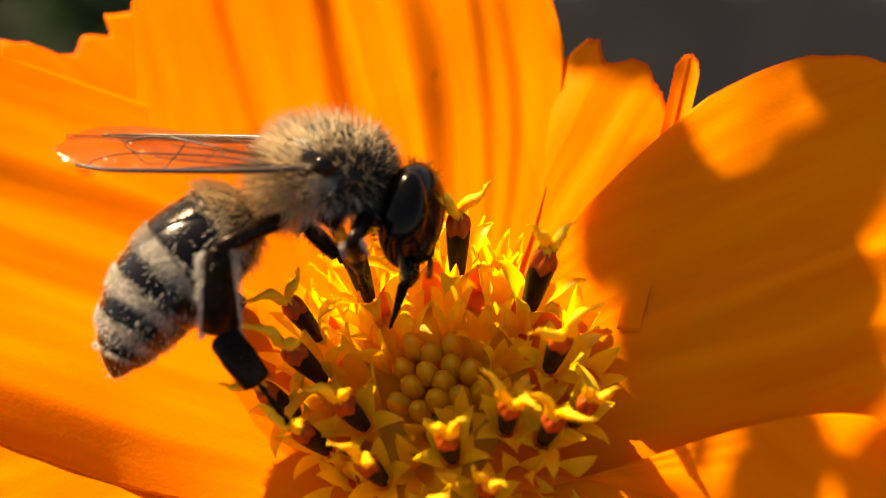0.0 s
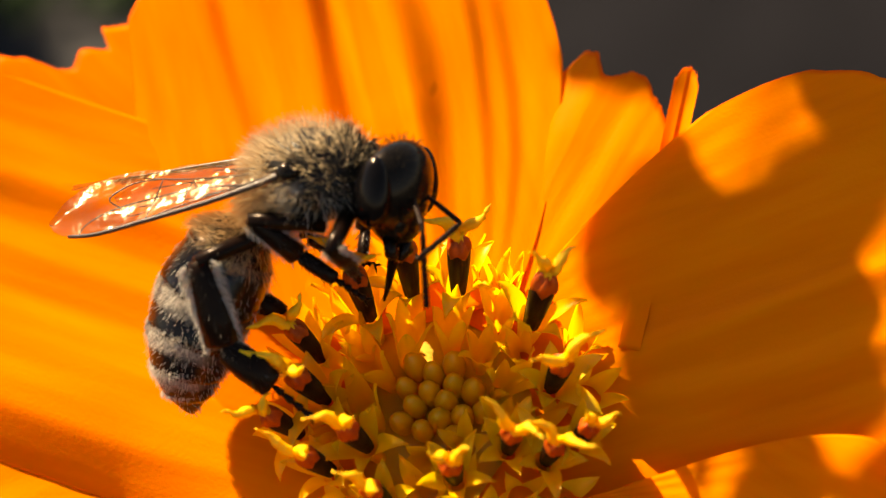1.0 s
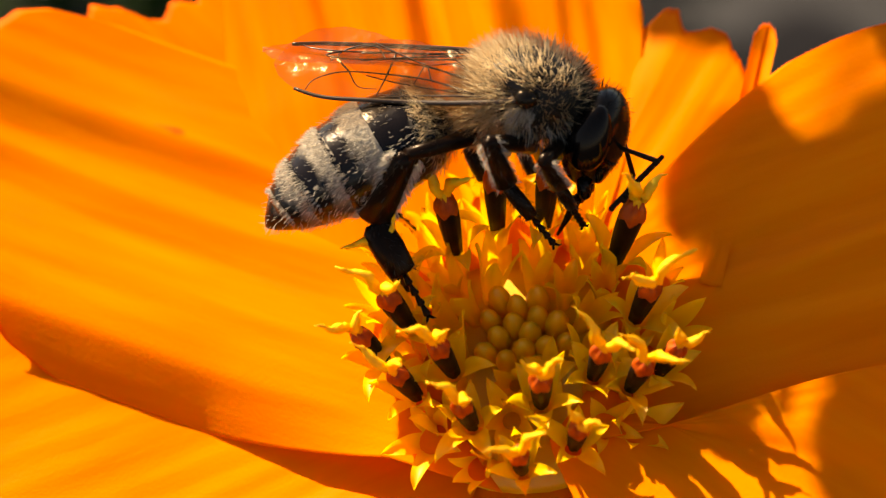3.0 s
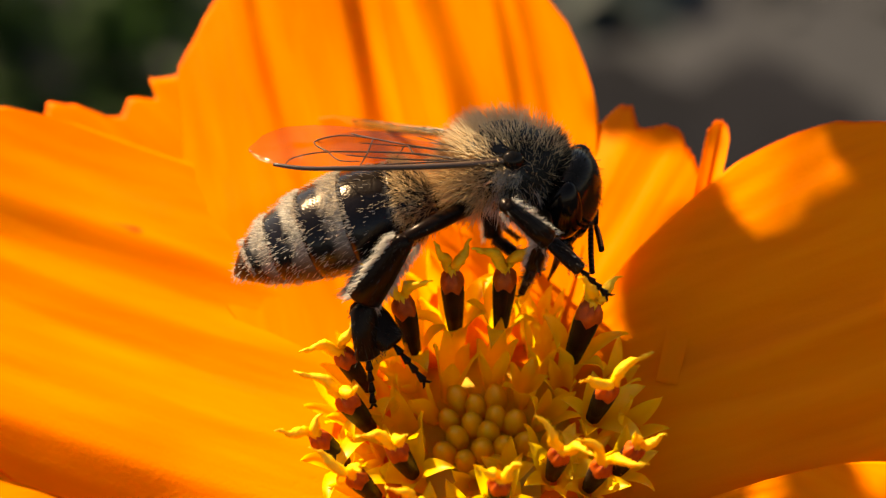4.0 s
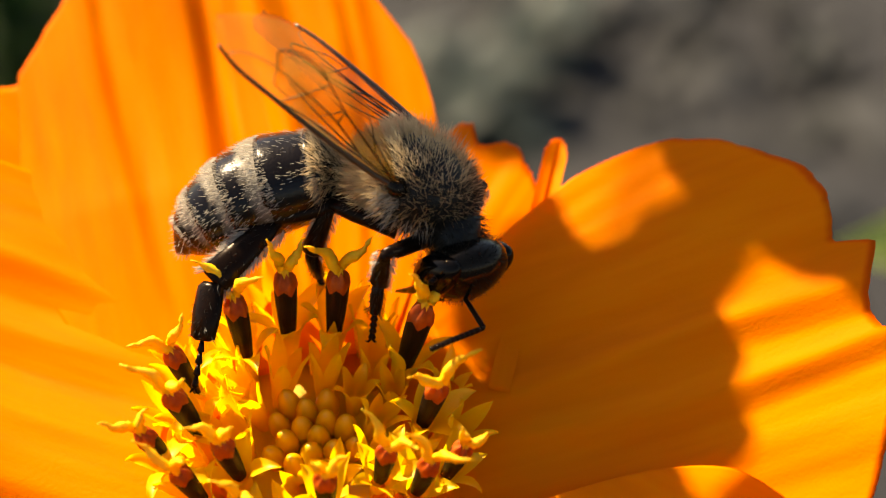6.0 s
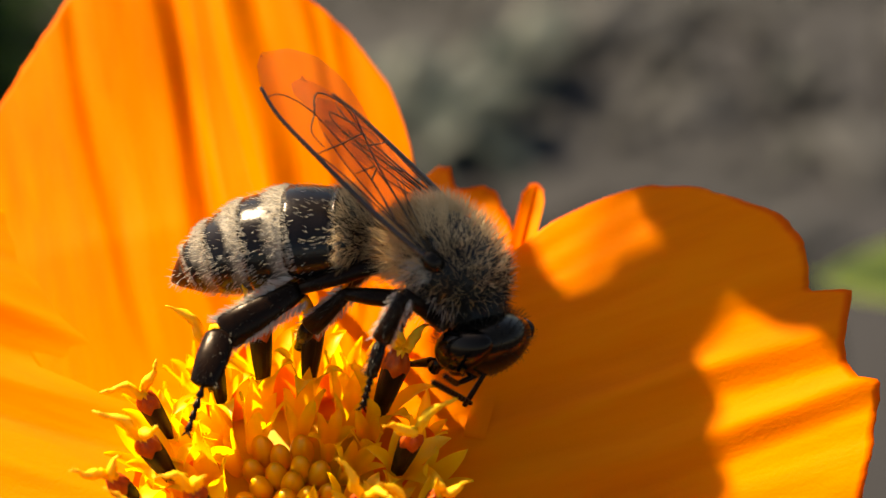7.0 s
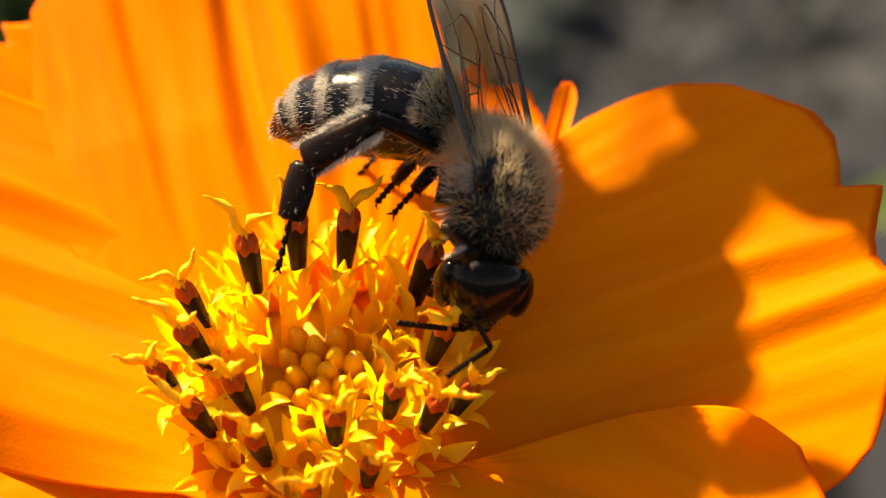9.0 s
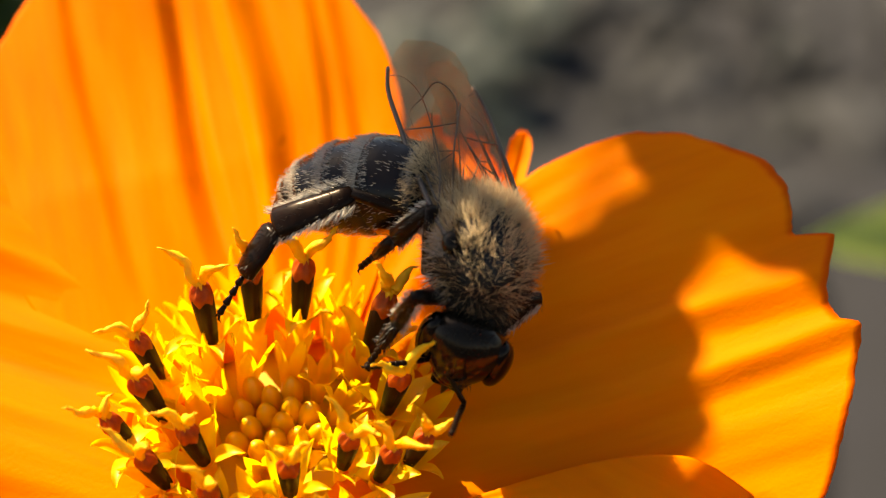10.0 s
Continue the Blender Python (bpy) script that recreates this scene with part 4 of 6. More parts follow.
def bee_leg(bee, lens, widths, hind):
    """Three pieces of one leg, each along its own x from its joint; the broad faces look along z."""
    made = []
    rng = random.Random(31)
    for i, (nm, ln) in enumerate(zip(("femur", "tibia", "tarsus"), lens)):
        bm = bmesh.new()
        w = widths[i]
        if i == 0:
            tube(bm, [(-0.25, 0, 0), (ln * 0.2, 0, 0.02), (ln * 0.6, 0, 0.03), (ln + 0.05, 0, 0)], [w * 1.15, w, w * 0.95, w * 0.7], 10)
        elif i == 1:
            tube(bm, [(0, 0, 0), (ln * 0.15, 0, 0), (ln * 0.6, 0, 0), (ln * 0.95, 0, 0), (ln, 0, 0)], [w * 0.55, w * 0.75, w * 1.05, w * 1.2, w * 0.8], 12, 0.45 if hind else 0.75)
        else:
            b = ln * 0.56
            tube(bm, [(0.03, 0, 0), (b * 0.1, 0, 0), (b * 0.5, 0, 0), (b * 0.95, 0, 0), (b, 0, 0)], [w * 0.6, w * 0.95, w * 1.05, w * 0.9, w * 0.5], 12, 0.45 if hind else 0.8)
            x = b
            for k in range(4):
                step = (ln - b) / 4
                tube(bm, [(x, 0, 0), (x + step * 0.35, 0, 0), (x + step * 0.85, 0, 0), (x + step, 0, 0)], [0.07, 0.10, 0.15, 0.08], 8)
                x += step
            for s in (-1, 1):
                tube(bm, [(x - 0.02, 0, 0), (x + 0.14, 0.12 * s, 0.02), (x + 0.2, 0.2 * s, -0.1)], [0.06, 0.045, 0.012], 6)
        ob = part(nm, bm, LEG, bee)
        spots = []
        for _ in range(150 if i else 110):
            x, t = rng.uniform(0.05, ln * (0.55 if i == 2 else 0.98)), rng.uniform(0, 6.283)
            n = Vector((0, math.cos(t), math.sin(t)))
            spots.append((Vector((x, n.y * w * 0.85, n.z * w * (0.4 if hind and i else 0.7))), n))
        v, f = hairs(rng, spots, 0.26, 0.25, Vector((0.8, 0, 0)), 0.012)
        raw("bristles", v, f, DARK_FUR if i == 0 else LEG_HAIR, ob)
        if i == 1:
            # pale fringes along the edges of the shin
            for edge in (-1, 1):
                many = 420 if hind else 120
                spots = [(Vector((rng.uniform(0.05, ln), edge * w * rng.uniform(0.75, 1.0), rng.uniform(-0.1, 0.1))), Vector((0, edge, rng.uniform(-0.3, 0.3)))) for _ in range(many)]
                v, f = hairs(rng, spots, 0.40 if hind else 0.3, 0.16, Vector((0.9, 0, 0)), 0.016)
                raw("fringe", v, f, FUZZ, ob, "pale fringe of stiff hairs")
        made.append(ob)
    return made


def bee_antenna(bee):
    bm = bmesh.new()
    tube(bm, [(0, 0, 0), (0.2, 0, 0), (1.3, 0, 0), (1.52, 0, 0)], [0.10, 0.085, 0.10, 0.09], 10)
    scape = part("antenna_scape", bm, LEG, bee)
    bm = bmesh.new()
    pts, rad = [], []
    for k in range(11):
        for s, r in ((0.0, 0.085), (0.15, 0.105), (0.85, 0.11), (1.0, 0.09)):
            x = (k + s) * 2.7 / 11
            pts.append((x, 0, -0.03 * math.sin(x)))
            rad.append(r if k else r * 0.8)
    rad[-1] = 0.04
    tube(bm, pts, rad, 10)
    return [scape, part("antenna_flagellum", bm, LEG, bee)]


def make_bee():
    bee = empty("bee")
    bee.rotation_mode = "QUATERNION"
    tagged(bee, "tan furry honey bee with dark banded abdomen on the flower", "bee")
    made = {"bee": bee}
    bee_thorax(bee)
    made["head"] = bee_head(bee)
    for i, seg in enumerate(bee_abdomen(bee)):
        made["seg", i] = seg
    for side in ("R", "L"):
        made["fore", side] = bee_wing(bee, "forewing", FORE_LEAD, FORE_TRAIL, FORE_VEINS)
        made["hindw", side] = bee_wing(bee, "hindwing", HIND_LEAD, HIND_TRAIL, HIND_VEINS)
        for leg, lens, widths in (("F", (2.2, 1.9, 2.3), (0.3, 0.3, 0.23)), ("M", (2.3, 2.2, 2.7), (0.33, 0.34, 0.28)), ("H", (2.9, 3.1, 3.8), (0.32, 0.55, 0.56))):
            made["leg", leg + side] = bee_leg(bee, lens, widths, leg == "H")
        made["ant", side] = bee_antenna(bee)
    return made


ground()
shaded_bed()
gravel()
ground_cover()
for k, (x, y, s) in enumerate([(120, 1010, 30), (230, 960, 40), (60, 1120, 45), (300, 1100, 50), (180, 860, 24), (-150, 1060, 35), (90, 1090, 22), (380, 980, 45)]):
    stone(x, y, ground_level(x, y) - s * 0.3, s, k * 1.7)
for k, (x, y, h, s) in enumerate([(-420, 860, 120, 90), (-360, 960, 150, 100), (-480, 980, 140, 100), (-300, 1060, 120, 80), (-520, 840, 150, 90), (-340, 840, 90, 70), (-260, 960, 60, 60), (-400, 1080, 130, 110), (-470, 760, 110, 90), (-560, 1040, 150, 110)]):
    plant(x, y, -125, h, 44, s * 0.36, 40 + k, LEAF, "leafy dark green garden plant, blurred")
for k, (x, y, h, s) in enumerate([(-45, 960, 30, 60), (-10, 1040, 40, 55), (-90, 1010, 30, 40)]):
    plant(x, y, -122, h, 9, s, 60 + k, GREY_LEAF, "low grey-green plant on the soil, blurred")
blade_leaf()

flower()
shading_leaf()
BEE = make_bee()


# ---- what moves ----
def keyed(rows):
    return [(t, pose(x * MM, y * MM, z * MM, a, b, c)) for t, x, y, z, a, b, c in rows]


def motions():
    walk(BEE["bee"], keyed([(0,-3.04,2.81,457.31,-25,12,11),(0.5,-2.74,2.83,457.18,-31,19,11),(1,-3.78,3.52,457.61,-30,-9,3),(1.5,-1.70,3.10,457.42,-11,1,-10),(2,-1.92,2.69,457.14,-5,11,2),(2.2,-1.78,2.73,457.26,-8,8,1),(3.3,1.15,4.37,457.53,-13,22,3),(3.5,1.28,4.17,457.55,-21,24,-9),(4,1.24,5.54,457.77,-24,15,9),(4.5,-0.90,5.76,458.32,-14,4,25),(5,0.18,5.08,457.86,-23,3,-11),(5.5,2.97,4.64,457.72,-4,16,-19),(6,3.92,4.66,457.64,-8,25,-27),(6.2,4.03,4.51,457.61,-8,27,-29),(7.3,6.26,2.54,456.81,-31,48,-44),(7.5,5.76,2.23,456.31,-22,73,-28),(8,5.62,2.34,456.29,-40,71,-44),(8.5,6.81,2.81,456.87,-46,48,-56),(9,6.43,1.74,456.61,-55,48,-86),(9.5,6.89,2.47,456.81,-32,52,-52),(10,7.49,1.41,456.29,-38,44,-87)]))
    walk(BEE["head"], keyed([(0,2.63,-0.45,-1.48,-16,5,-15),(0.5,2.51,-0.28,-1.21,-15,0,-11),(1,2.77,-0.33,-1.08,-8,18,-29),(1.5,2.76,-0.50,-1.25,-11,10,-15),(2,2.95,-0.35,-1.05,-29,5,-10),(2.2,2.73,-0.31,-1.01,-23,7,-13),(3.3,2.39,-0.35,-1.30,1,6,-18),(3.5,2.58,-0.43,-1.47,20,10,-24),(4,2.12,-0.14,-0.93,23,6,-17),(4.5,2.91,-0.28,-0.77,-16,-5,-30),(5,2.79,-1.16,-1.21,-13,6,-29),(5.5,2.91,-0.61,-1.36,-15,23,-40),(6,2.85,-0.65,-1.45,4,31,-20),(6.2,2.67,-0.59,-1.29,-1,35,-19),(7.3,2.68,-0.25,-0.91,11,7,-9),(7.5,2.81,-0.25,-0.76,18,-9,-15),(8,2.73,-0.23,-0.76,25,-3,-13),(8.5,3.00,-0.25,-0.83,49,-3,-28),(9,3.18,-0.06,-0.72,51,-7,-23),(9.5,3.07,-0.29,-0.97,49,5,-45),(10,3.03,-0.14,-0.93,30,-2,-29)]))
    walk(BEE["seg", 0], keyed([(0,-2.50,0.00,-1.55,-2,-34,8),(0.5,-2.50,0.00,-1.55,-11,-34,14),(1,-2.50,0.00,-1.55,-1,-38,17),(1.5,-2.50,0.00,-1.55,-12,-36,24),(2,-2.50,0.00,-1.55,-19,-28,0),(2.2,-2.50,0.00,-1.55,-24,-23,7),(3.3,-2.50,0.00,-1.55,-11,-33,17),(3.5,-2.50,0.00,-1.55,-21,-41,25),(4,-2.50,0.00,-1.55,-4,-22,-12),(4.5,-2.50,0.00,-1.55,2,0,11),(5,-2.50,0.00,-1.55,-27,-29,33),(5.5,-2.50,0.00,-1.55,-36,-12,41),(6,-2.50,0.00,-1.55,-32,-28,32),(6.2,-2.50,0.00,-1.55,-21,-31,15),(7.3,-2.50,0.00,-1.55,-17,-51,33),(7.5,-2.50,0.00,-1.55,6,-64,-3),(8,-2.50,0.00,-1.55,6,-62,-2),(8.5,-2.50,0.00,-1.55,-14,-56,30),(9,-2.50,0.00,-1.55,-44,-61,40),(9.5,-2.50,0.00,-1.55,-46,-61,27),(10,-2.50,0.00,-1.55,-68,-52,65)]))
    walk(BEE["seg", 1], keyed([(0,-3.44,-0.13,-2.18,-2,-41,10),(0.5,-3.41,-0.22,-2.19,-12,-42,16),(1,-3.31,-0.25,-2.22,-2,-47,17),(1.5,-3.25,-0.34,-2.14,-14,-45,28),(2,-3.37,0.01,-2.01,-23,-39,7),(2.2,-3.42,-0.11,-1.95,-28,-32,14),(3.3,-3.46,-0.29,-2.20,-12,-35,18),(3.5,-3.32,-0.39,-2.33,-22,-44,28),(4,-3.58,0.23,-2.01,-4,-26,-11),(4.5,-3.68,-0.24,-1.54,2,-3,11),(5,-3.29,-0.52,-2.07,-28,-34,35),(5.5,-3.28,-0.67,-1.76,-37,-18,46),(6,-3.29,-0.49,-2.04,-34,-35,38),(6.2,-3.37,-0.24,-2.09,-25,-40,20),(7.3,-3.14,-0.41,-2.48,-21,-52,37),(7.5,-3.03,0.03,-2.63,-6,-68,8),(8,-3.07,0.02,-2.60,-2,-66,5),(8.5,-3.08,-0.34,-2.55,-19,-58,36),(9,-2.90,-0.34,-2.52,-57,-67,55),(9.5,-2.98,-0.24,-2.51,-56,-64,38),(10,-2.78,-0.59,-2.38,-77,-54,75)]))
    walk(BEE["seg", 2], keyed([(0,-4.64,-0.33,-3.24,-3,-48,12),(0.5,-4.57,-0.56,-3.27,-14,-49,19),(1,-4.31,-0.54,-3.34,-2,-56,16),(1.5,-4.14,-0.81,-3.14,-17,-54,33),(2,-4.45,-0.13,-2.88,-30,-48,17),(2.2,-4.60,-0.40,-2.70,-33,-39,22),(3.3,-4.79,-0.72,-3.18,-13,-37,19),(3.5,-4.41,-0.96,-3.51,-24,-47,30),(4,-5.09,0.53,-2.74,-5,-29,-10),(4.5,-5.34,-0.55,-1.62,2,-6,10),(5,-4.34,-1.25,-2.92,-28,-39,37),(5.5,-4.27,-1.70,-2.23,-39,-25,52),(6,-4.26,-1.25,-2.90,-37,-42,45),(6.2,-4.46,-0.65,-3.04,-30,-48,27),(7.3,-3.96,-1.04,-3.83,-25,-54,42),(7.5,-3.66,-0.06,-4.20,-21,-71,23),(8,-3.75,-0.04,-4.16,-14,-71,17),(8.5,-3.80,-0.86,-3.99,-24,-60,42),(9,-3.26,-0.85,-3.96,-76,-70,76),(9.5,-3.52,-0.66,-3.92,-68,-67,51),(10,-3.00,-1.43,-3.60,-87,-56,87)]))
    walk(BEE["seg", 3], keyed([(0,-5.64,-0.55,-4.37,-5,-55,16),(0.5,-5.51,-0.88,-4.42,-17,-56,23),(1,-5.09,-0.77,-4.53,-3,-65,16),(1.5,-4.81,-1.23,-4.23,-23,-63,40),(2,-5.28,-0.39,-3.86,-42,-57,32),(2.2,-5.56,-0.80,-3.55,-41,-46,33),(3.3,-5.99,-1.15,-4.15,-14,-39,21),(3.5,-5.36,-1.51,-4.67,-26,-49,33),(4,-6.47,0.78,-3.51,-6,-32,-9),(4.5,-6.91,-0.83,-1.79,3,-9,9),(5,-5.23,-1.92,-3.82,-30,-44,39),(5.5,-5.07,-2.70,-2.81,-41,-31,58),(6,-5.00,-2.00,-3.84,-42,-48,54),(6.2,-5.30,-1.07,-4.09,-37,-56,36),(7.3,-4.65,-1.68,-5.12,-29,-55,48),(7.5,-4.15,-0.27,-5.71,-39,-72,41),(8,-4.25,-0.19,-5.67,-31,-74,33),(8.5,-4.39,-1.39,-5.38,-30,-62,49),(9,-3.37,-1.33,-5.34,-100,-71,102),(9.5,-3.89,-1.12,-5.27,-83,-68,67),(10,-3.04,-2.23,-4.76,-97,-56,99)]))
    walk(BEE["seg", 4], keyed([(0,-6.37,-0.76,-5.46,-8,-62,20),(0.5,-6.20,-1.17,-5.52,-22,-63,28),(1,-5.60,-0.92,-5.67,-4,-73,16),(1.5,-5.22,-1.58,-5.27,-34,-71,52),(2,-5.82,-0.72,-4.82,-60,-62,53),(2.2,-6.24,-1.24,-4.40,-52,-52,46),(3.3,-7.00,-1.54,-5.03,-15,-41,23),(3.5,-6.13,-2.00,-5.74,-28,-52,36),(4,-7.65,0.96,-4.24,-6,-35,-8),(4.5,-8.27,-1.06,-2.01,3,-12,9),(5,-5.94,-2.50,-4.69,-31,-49,42),(5.5,-5.63,-3.60,-3.44,-45,-37,65),(6,-5.48,-2.66,-4.76,-50,-54,65),(6.2,-5.86,-1.48,-5.11,-49,-63,49),(7.3,-5.20,-2.27,-6.27,-34,-56,53),(7.5,-4.48,-0.56,-7.04,-58,-71,60),(8,-4.57,-0.40,-7.02,-54,-75,55),(8.5,-4.83,-1.89,-6.61,-37,-63,56),(9,-3.28,-1.74,-6.56,-121,-68,125),(9.5,-4.08,-1.57,-6.46,-98,-67,83),(10,-2.93,-2.91,-5.78,-106,-55,111)]))
    walk(BEE["seg", 5], keyed([(0,-6.84,-0.93,-6.38,-13,-69,27),(0.5,-6.61,-1.39,-6.46,-30,-70,37),(1,-5.88,-1.00,-6.62,-6,-82,17),(1.5,-5.41,-1.82,-6.15,-60,-77,80),(2,-6.08,-1.05,-5.62,-85,-64,79),(2.2,-6.64,-1.65,-5.13,-65,-56,63),(3.3,-7.76,-1.85,-5.76,-16,-43,24),(3.5,-6.68,-2.39,-6.61,-31,-55,39),(4,-8.54,1.09,-4.87,-7,-38,-6),(4.5,-9.34,-1.22,-2.25,3,-16,8),(5,-6.43,-2.93,-5.44,-33,-54,45),(5.5,-5.96,-4.30,-4.02,-50,-42,73),(6,-5.72,-3.18,-5.54,-60,-58,79),(6.2,-6.15,-1.82,-5.97,-67,-67,69),(7.3,-5.57,-2.77,-7.18,-38,-56,59),(7.5,-4.66,-0.87,-8.08,-74,-68,75),(8,-4.73,-0.63,-8.08,-76,-74,78),(8.5,-5.11,-2.31,-7.59,-44,-63,64),(9,-3.06,-2.05,-7.50,-135,-63,141),(9.5,-4.12,-1.96,-7.39,-111,-65,98),(10,-2.73,-3.43,-6.57,-115,-52,122)]))
    walk(BEE["fore", "R"], keyed([(0,-0.35,-1.78,0.50,163,5,172),(0.5,-0.35,-1.78,0.50,161,9,170),(1,-0.35,-1.78,0.50,151,8,-179),(1.5,-0.35,-1.78,0.50,141,4,-179),(2,-0.35,-1.78,0.50,114,15,171),(2.2,-0.35,-1.78,0.50,138,-15,-141),(3.3,-0.35,-1.78,0.50,143,21,155),(3.5,-0.35,-1.78,0.50,156,11,159),(4,-0.35,-1.78,0.50,160,10,175),(4.5,-0.35,-1.78,0.50,150,17,164),(5,-0.35,-1.78,0.50,144,2,-174),(5.5,-0.35,-1.78,0.50,92,-24,-144),(6,-0.35,-1.78,0.50,78,-22,-147),(6.2,-0.35,-1.78,0.50,91,-22,-146),(7.3,-0.35,-1.78,0.50,156,21,174),(7.5,-0.35,-1.78,0.50,147,24,161),(8,-0.35,-1.78,0.50,149,21,164),(8.5,-0.35,-1.78,0.50,163,21,179),(9,-0.35,-1.78,0.50,174,21,175),(9.5,-0.35,-1.78,0.50,156,27,166),(10,-0.35,-1.78,0.50,139,32,179)]))
    walk(BEE["hindw", "R"], keyed([(0,-0.75,-1.45,0.42,163,3,166),(0.5,-0.75,-1.45,0.42,160,7,164),(1,-0.75,-1.45,0.42,150,5,176),(1.5,-0.75,-1.45,0.42,140,0,177),(2,-0.75,-1.45,0.42,114,9,168),(2.2,-0.75,-1.45,0.42,139,-19,-146),(3.3,-0.75,-1.45,0.42,141,17,150),(3.5,-0.75,-1.45,0.42,155,8,154),(4,-0.75,-1.45,0.42,158,8,169),(4.5,-0.75,-1.45,0.42,148,14,158),(5,-0.75,-1.45,0.42,143,-2,-179),(5.5,-0.75,-1.45,0.42,92,-30,-144),(6,-0.75,-1.45,0.42,77,-28,-145),(6.2,-0.75,-1.45,0.42,91,-28,-146),(7.3,-0.75,-1.45,0.42,153,18,169),(7.5,-0.75,-1.45,0.42,145,20,155),(8,-0.75,-1.45,0.42,146,18,158),(8.5,-0.75,-1.45,0.42,161,19,173),(9,-0.75,-1.45,0.42,171,20,169),(9.5,-0.75,-1.45,0.42,153,24,160),(10,-0.75,-1.45,0.42,136,27,173)]))
    walk(BEE["leg", "FR"][0], keyed([(0,1.20,-0.90,-1.40,-83,9,-106),(0.25,1.20,-0.90,-1.40,-83,6,-109),(0.5,1.20,-0.90,-1.40,-83,5,-112),(0.75,1.20,-0.90,-1.40,-83,10,-105),(1,1.20,-0.90,-1.40,-81,19,-98),(1.25,1.20,-0.90,-1.40,-83,8,-108),(1.5,1.20,-0.90,-1.40,-84,-2,-118),(1.75,1.20,-0.90,-1.40,-85,-10,-103),(2,1.20,-0.90,-1.40,-90,-24,-87),(2.2,1.20,-0.90,-1.40,-87,-4,-100),(2.75,1.20,-0.90,-1.40,-86,-7,-104),(3.3,1.20,-0.90,-1.40,-86,-7,-107),(3.5,1.20,-0.90,-1.40,-92,-8,-61),(3.75,1.20,-0.90,-1.40,-92,2,-79),(4,1.20,-0.90,-1.40,-94,9,-99),(4.25,1.20,-0.90,-1.40,-93,2,-96),(4.5,1.20,-0.90,-1.40,-93,1,-93),(4.75,1.20,-0.90,-1.40,-93,7,-95),(5,1.20,-0.90,-1.40,-93,24,-95),(5.25,1.20,-0.90,-1.40,-94,-1,-101),(5.5,1.20,-0.90,-1.40,-94,-9,-106),(5.75,1.20,-0.90,-1.40,-94,-10,-103),(6,1.20,-0.90,-1.40,-95,-8,-100),(6.2,1.20,-0.90,-1.40,-98,-17,-87),(6.75,1.20,-0.90,-1.40,-88,-24,-116),(7.3,1.20,-0.90,-1.40,-79,-14,-142),(7.5,1.20,-0.90,-1.40,-74,-16,-159),(7.75,1.20,-0.90,-1.40,-72,-15,-167),(8,1.20,-0.90,-1.40,-70,-14,-175),(8.25,1.20,-0.90,-1.40,-80,-14,-135),(8.5,1.20,-0.90,-1.40,-88,-5,-93),(8.75,1.20,-0.90,-1.40,-93,-26,-73),(9,1.20,-0.90,-1.40,-109,-46,-47),(9.25,1.20,-0.90,-1.40,-98,-21,-66),(9.5,1.20,-0.90,-1.40,-94,-5,-86),(9.75,1.20,-0.90,-1.40,-94,-24,-86),(10,1.20,-0.90,-1.40,-97,-32,-80)]))
    walk(BEE["leg", "FR"][1], keyed([(0,0.59,-2.99,-1.74,169,31,80),(0.25,0.49,-2.97,-1.64,168,35,77),(0.5,0.39,-2.93,-1.59,166,38,74),(0.75,0.65,-3.00,-1.78,171,34,82),(1,0.92,-2.96,-2.11,175,29,90),(1.25,0.53,-2.97,-1.70,170,34,81),(1.5,0.17,-2.84,-1.34,164,40,71),(1.75,0.72,-3.01,-1.01,166,44,74),(2,1.31,-2.90,-0.50,168,56,77),(2.2,0.83,-3.06,-1.25,157,53,63),(2.75,0.68,-3.02,-1.13,150,47,54),(3.3,0.57,-2.99,-1.12,145,40,47),(3.5,2.27,-2.80,-1.10,165,29,82),(3.75,1.61,-3.06,-1.49,167,37,85),(4,0.87,-3.05,-1.76,168,52,86),(4.25,0.96,-3.09,-1.47,154,54,69),(4.5,1.10,-3.10,-1.44,142,50,55),(4.75,1.00,-3.08,-1.66,154,38,71),(5,1.03,-2.91,-2.29,160,19,83),(5.25,0.80,-3.06,-1.36,159,46,82),(5.5,0.59,-2.98,-1.05,153,66,74),(5.75,0.70,-3.01,-1.01,154,68,76),(6,0.81,-3.04,-1.09,153,69,75),(6.2,1.32,-3.00,-0.75,-179,68,105),(6.75,0.33,-2.71,-0.51,86,81,8),(7.3,-0.48,-2.21,-0.86,27,56,-53),(7.5,-0.78,-1.65,-0.79,12,47,-73),(7.75,-0.87,-1.36,-0.82,16,47,-67),(8,-0.93,-1.08,-0.88,20,47,-61),(8.25,-0.30,-2.42,-0.87,62,53,-8),(8.5,1.09,-3.09,-1.20,70,57,1),(8.75,1.77,-2.80,-0.44,117,60,55),(9,2.24,-2.03,0.17,134,56,75),(9.25,2.05,-2.77,-0.63,143,45,87),(9.5,1.34,-3.09,-1.22,139,41,81),(9.75,1.34,-2.91,-0.52,126,57,64),(10,1.54,-2.73,-0.23,102,65,37)]))
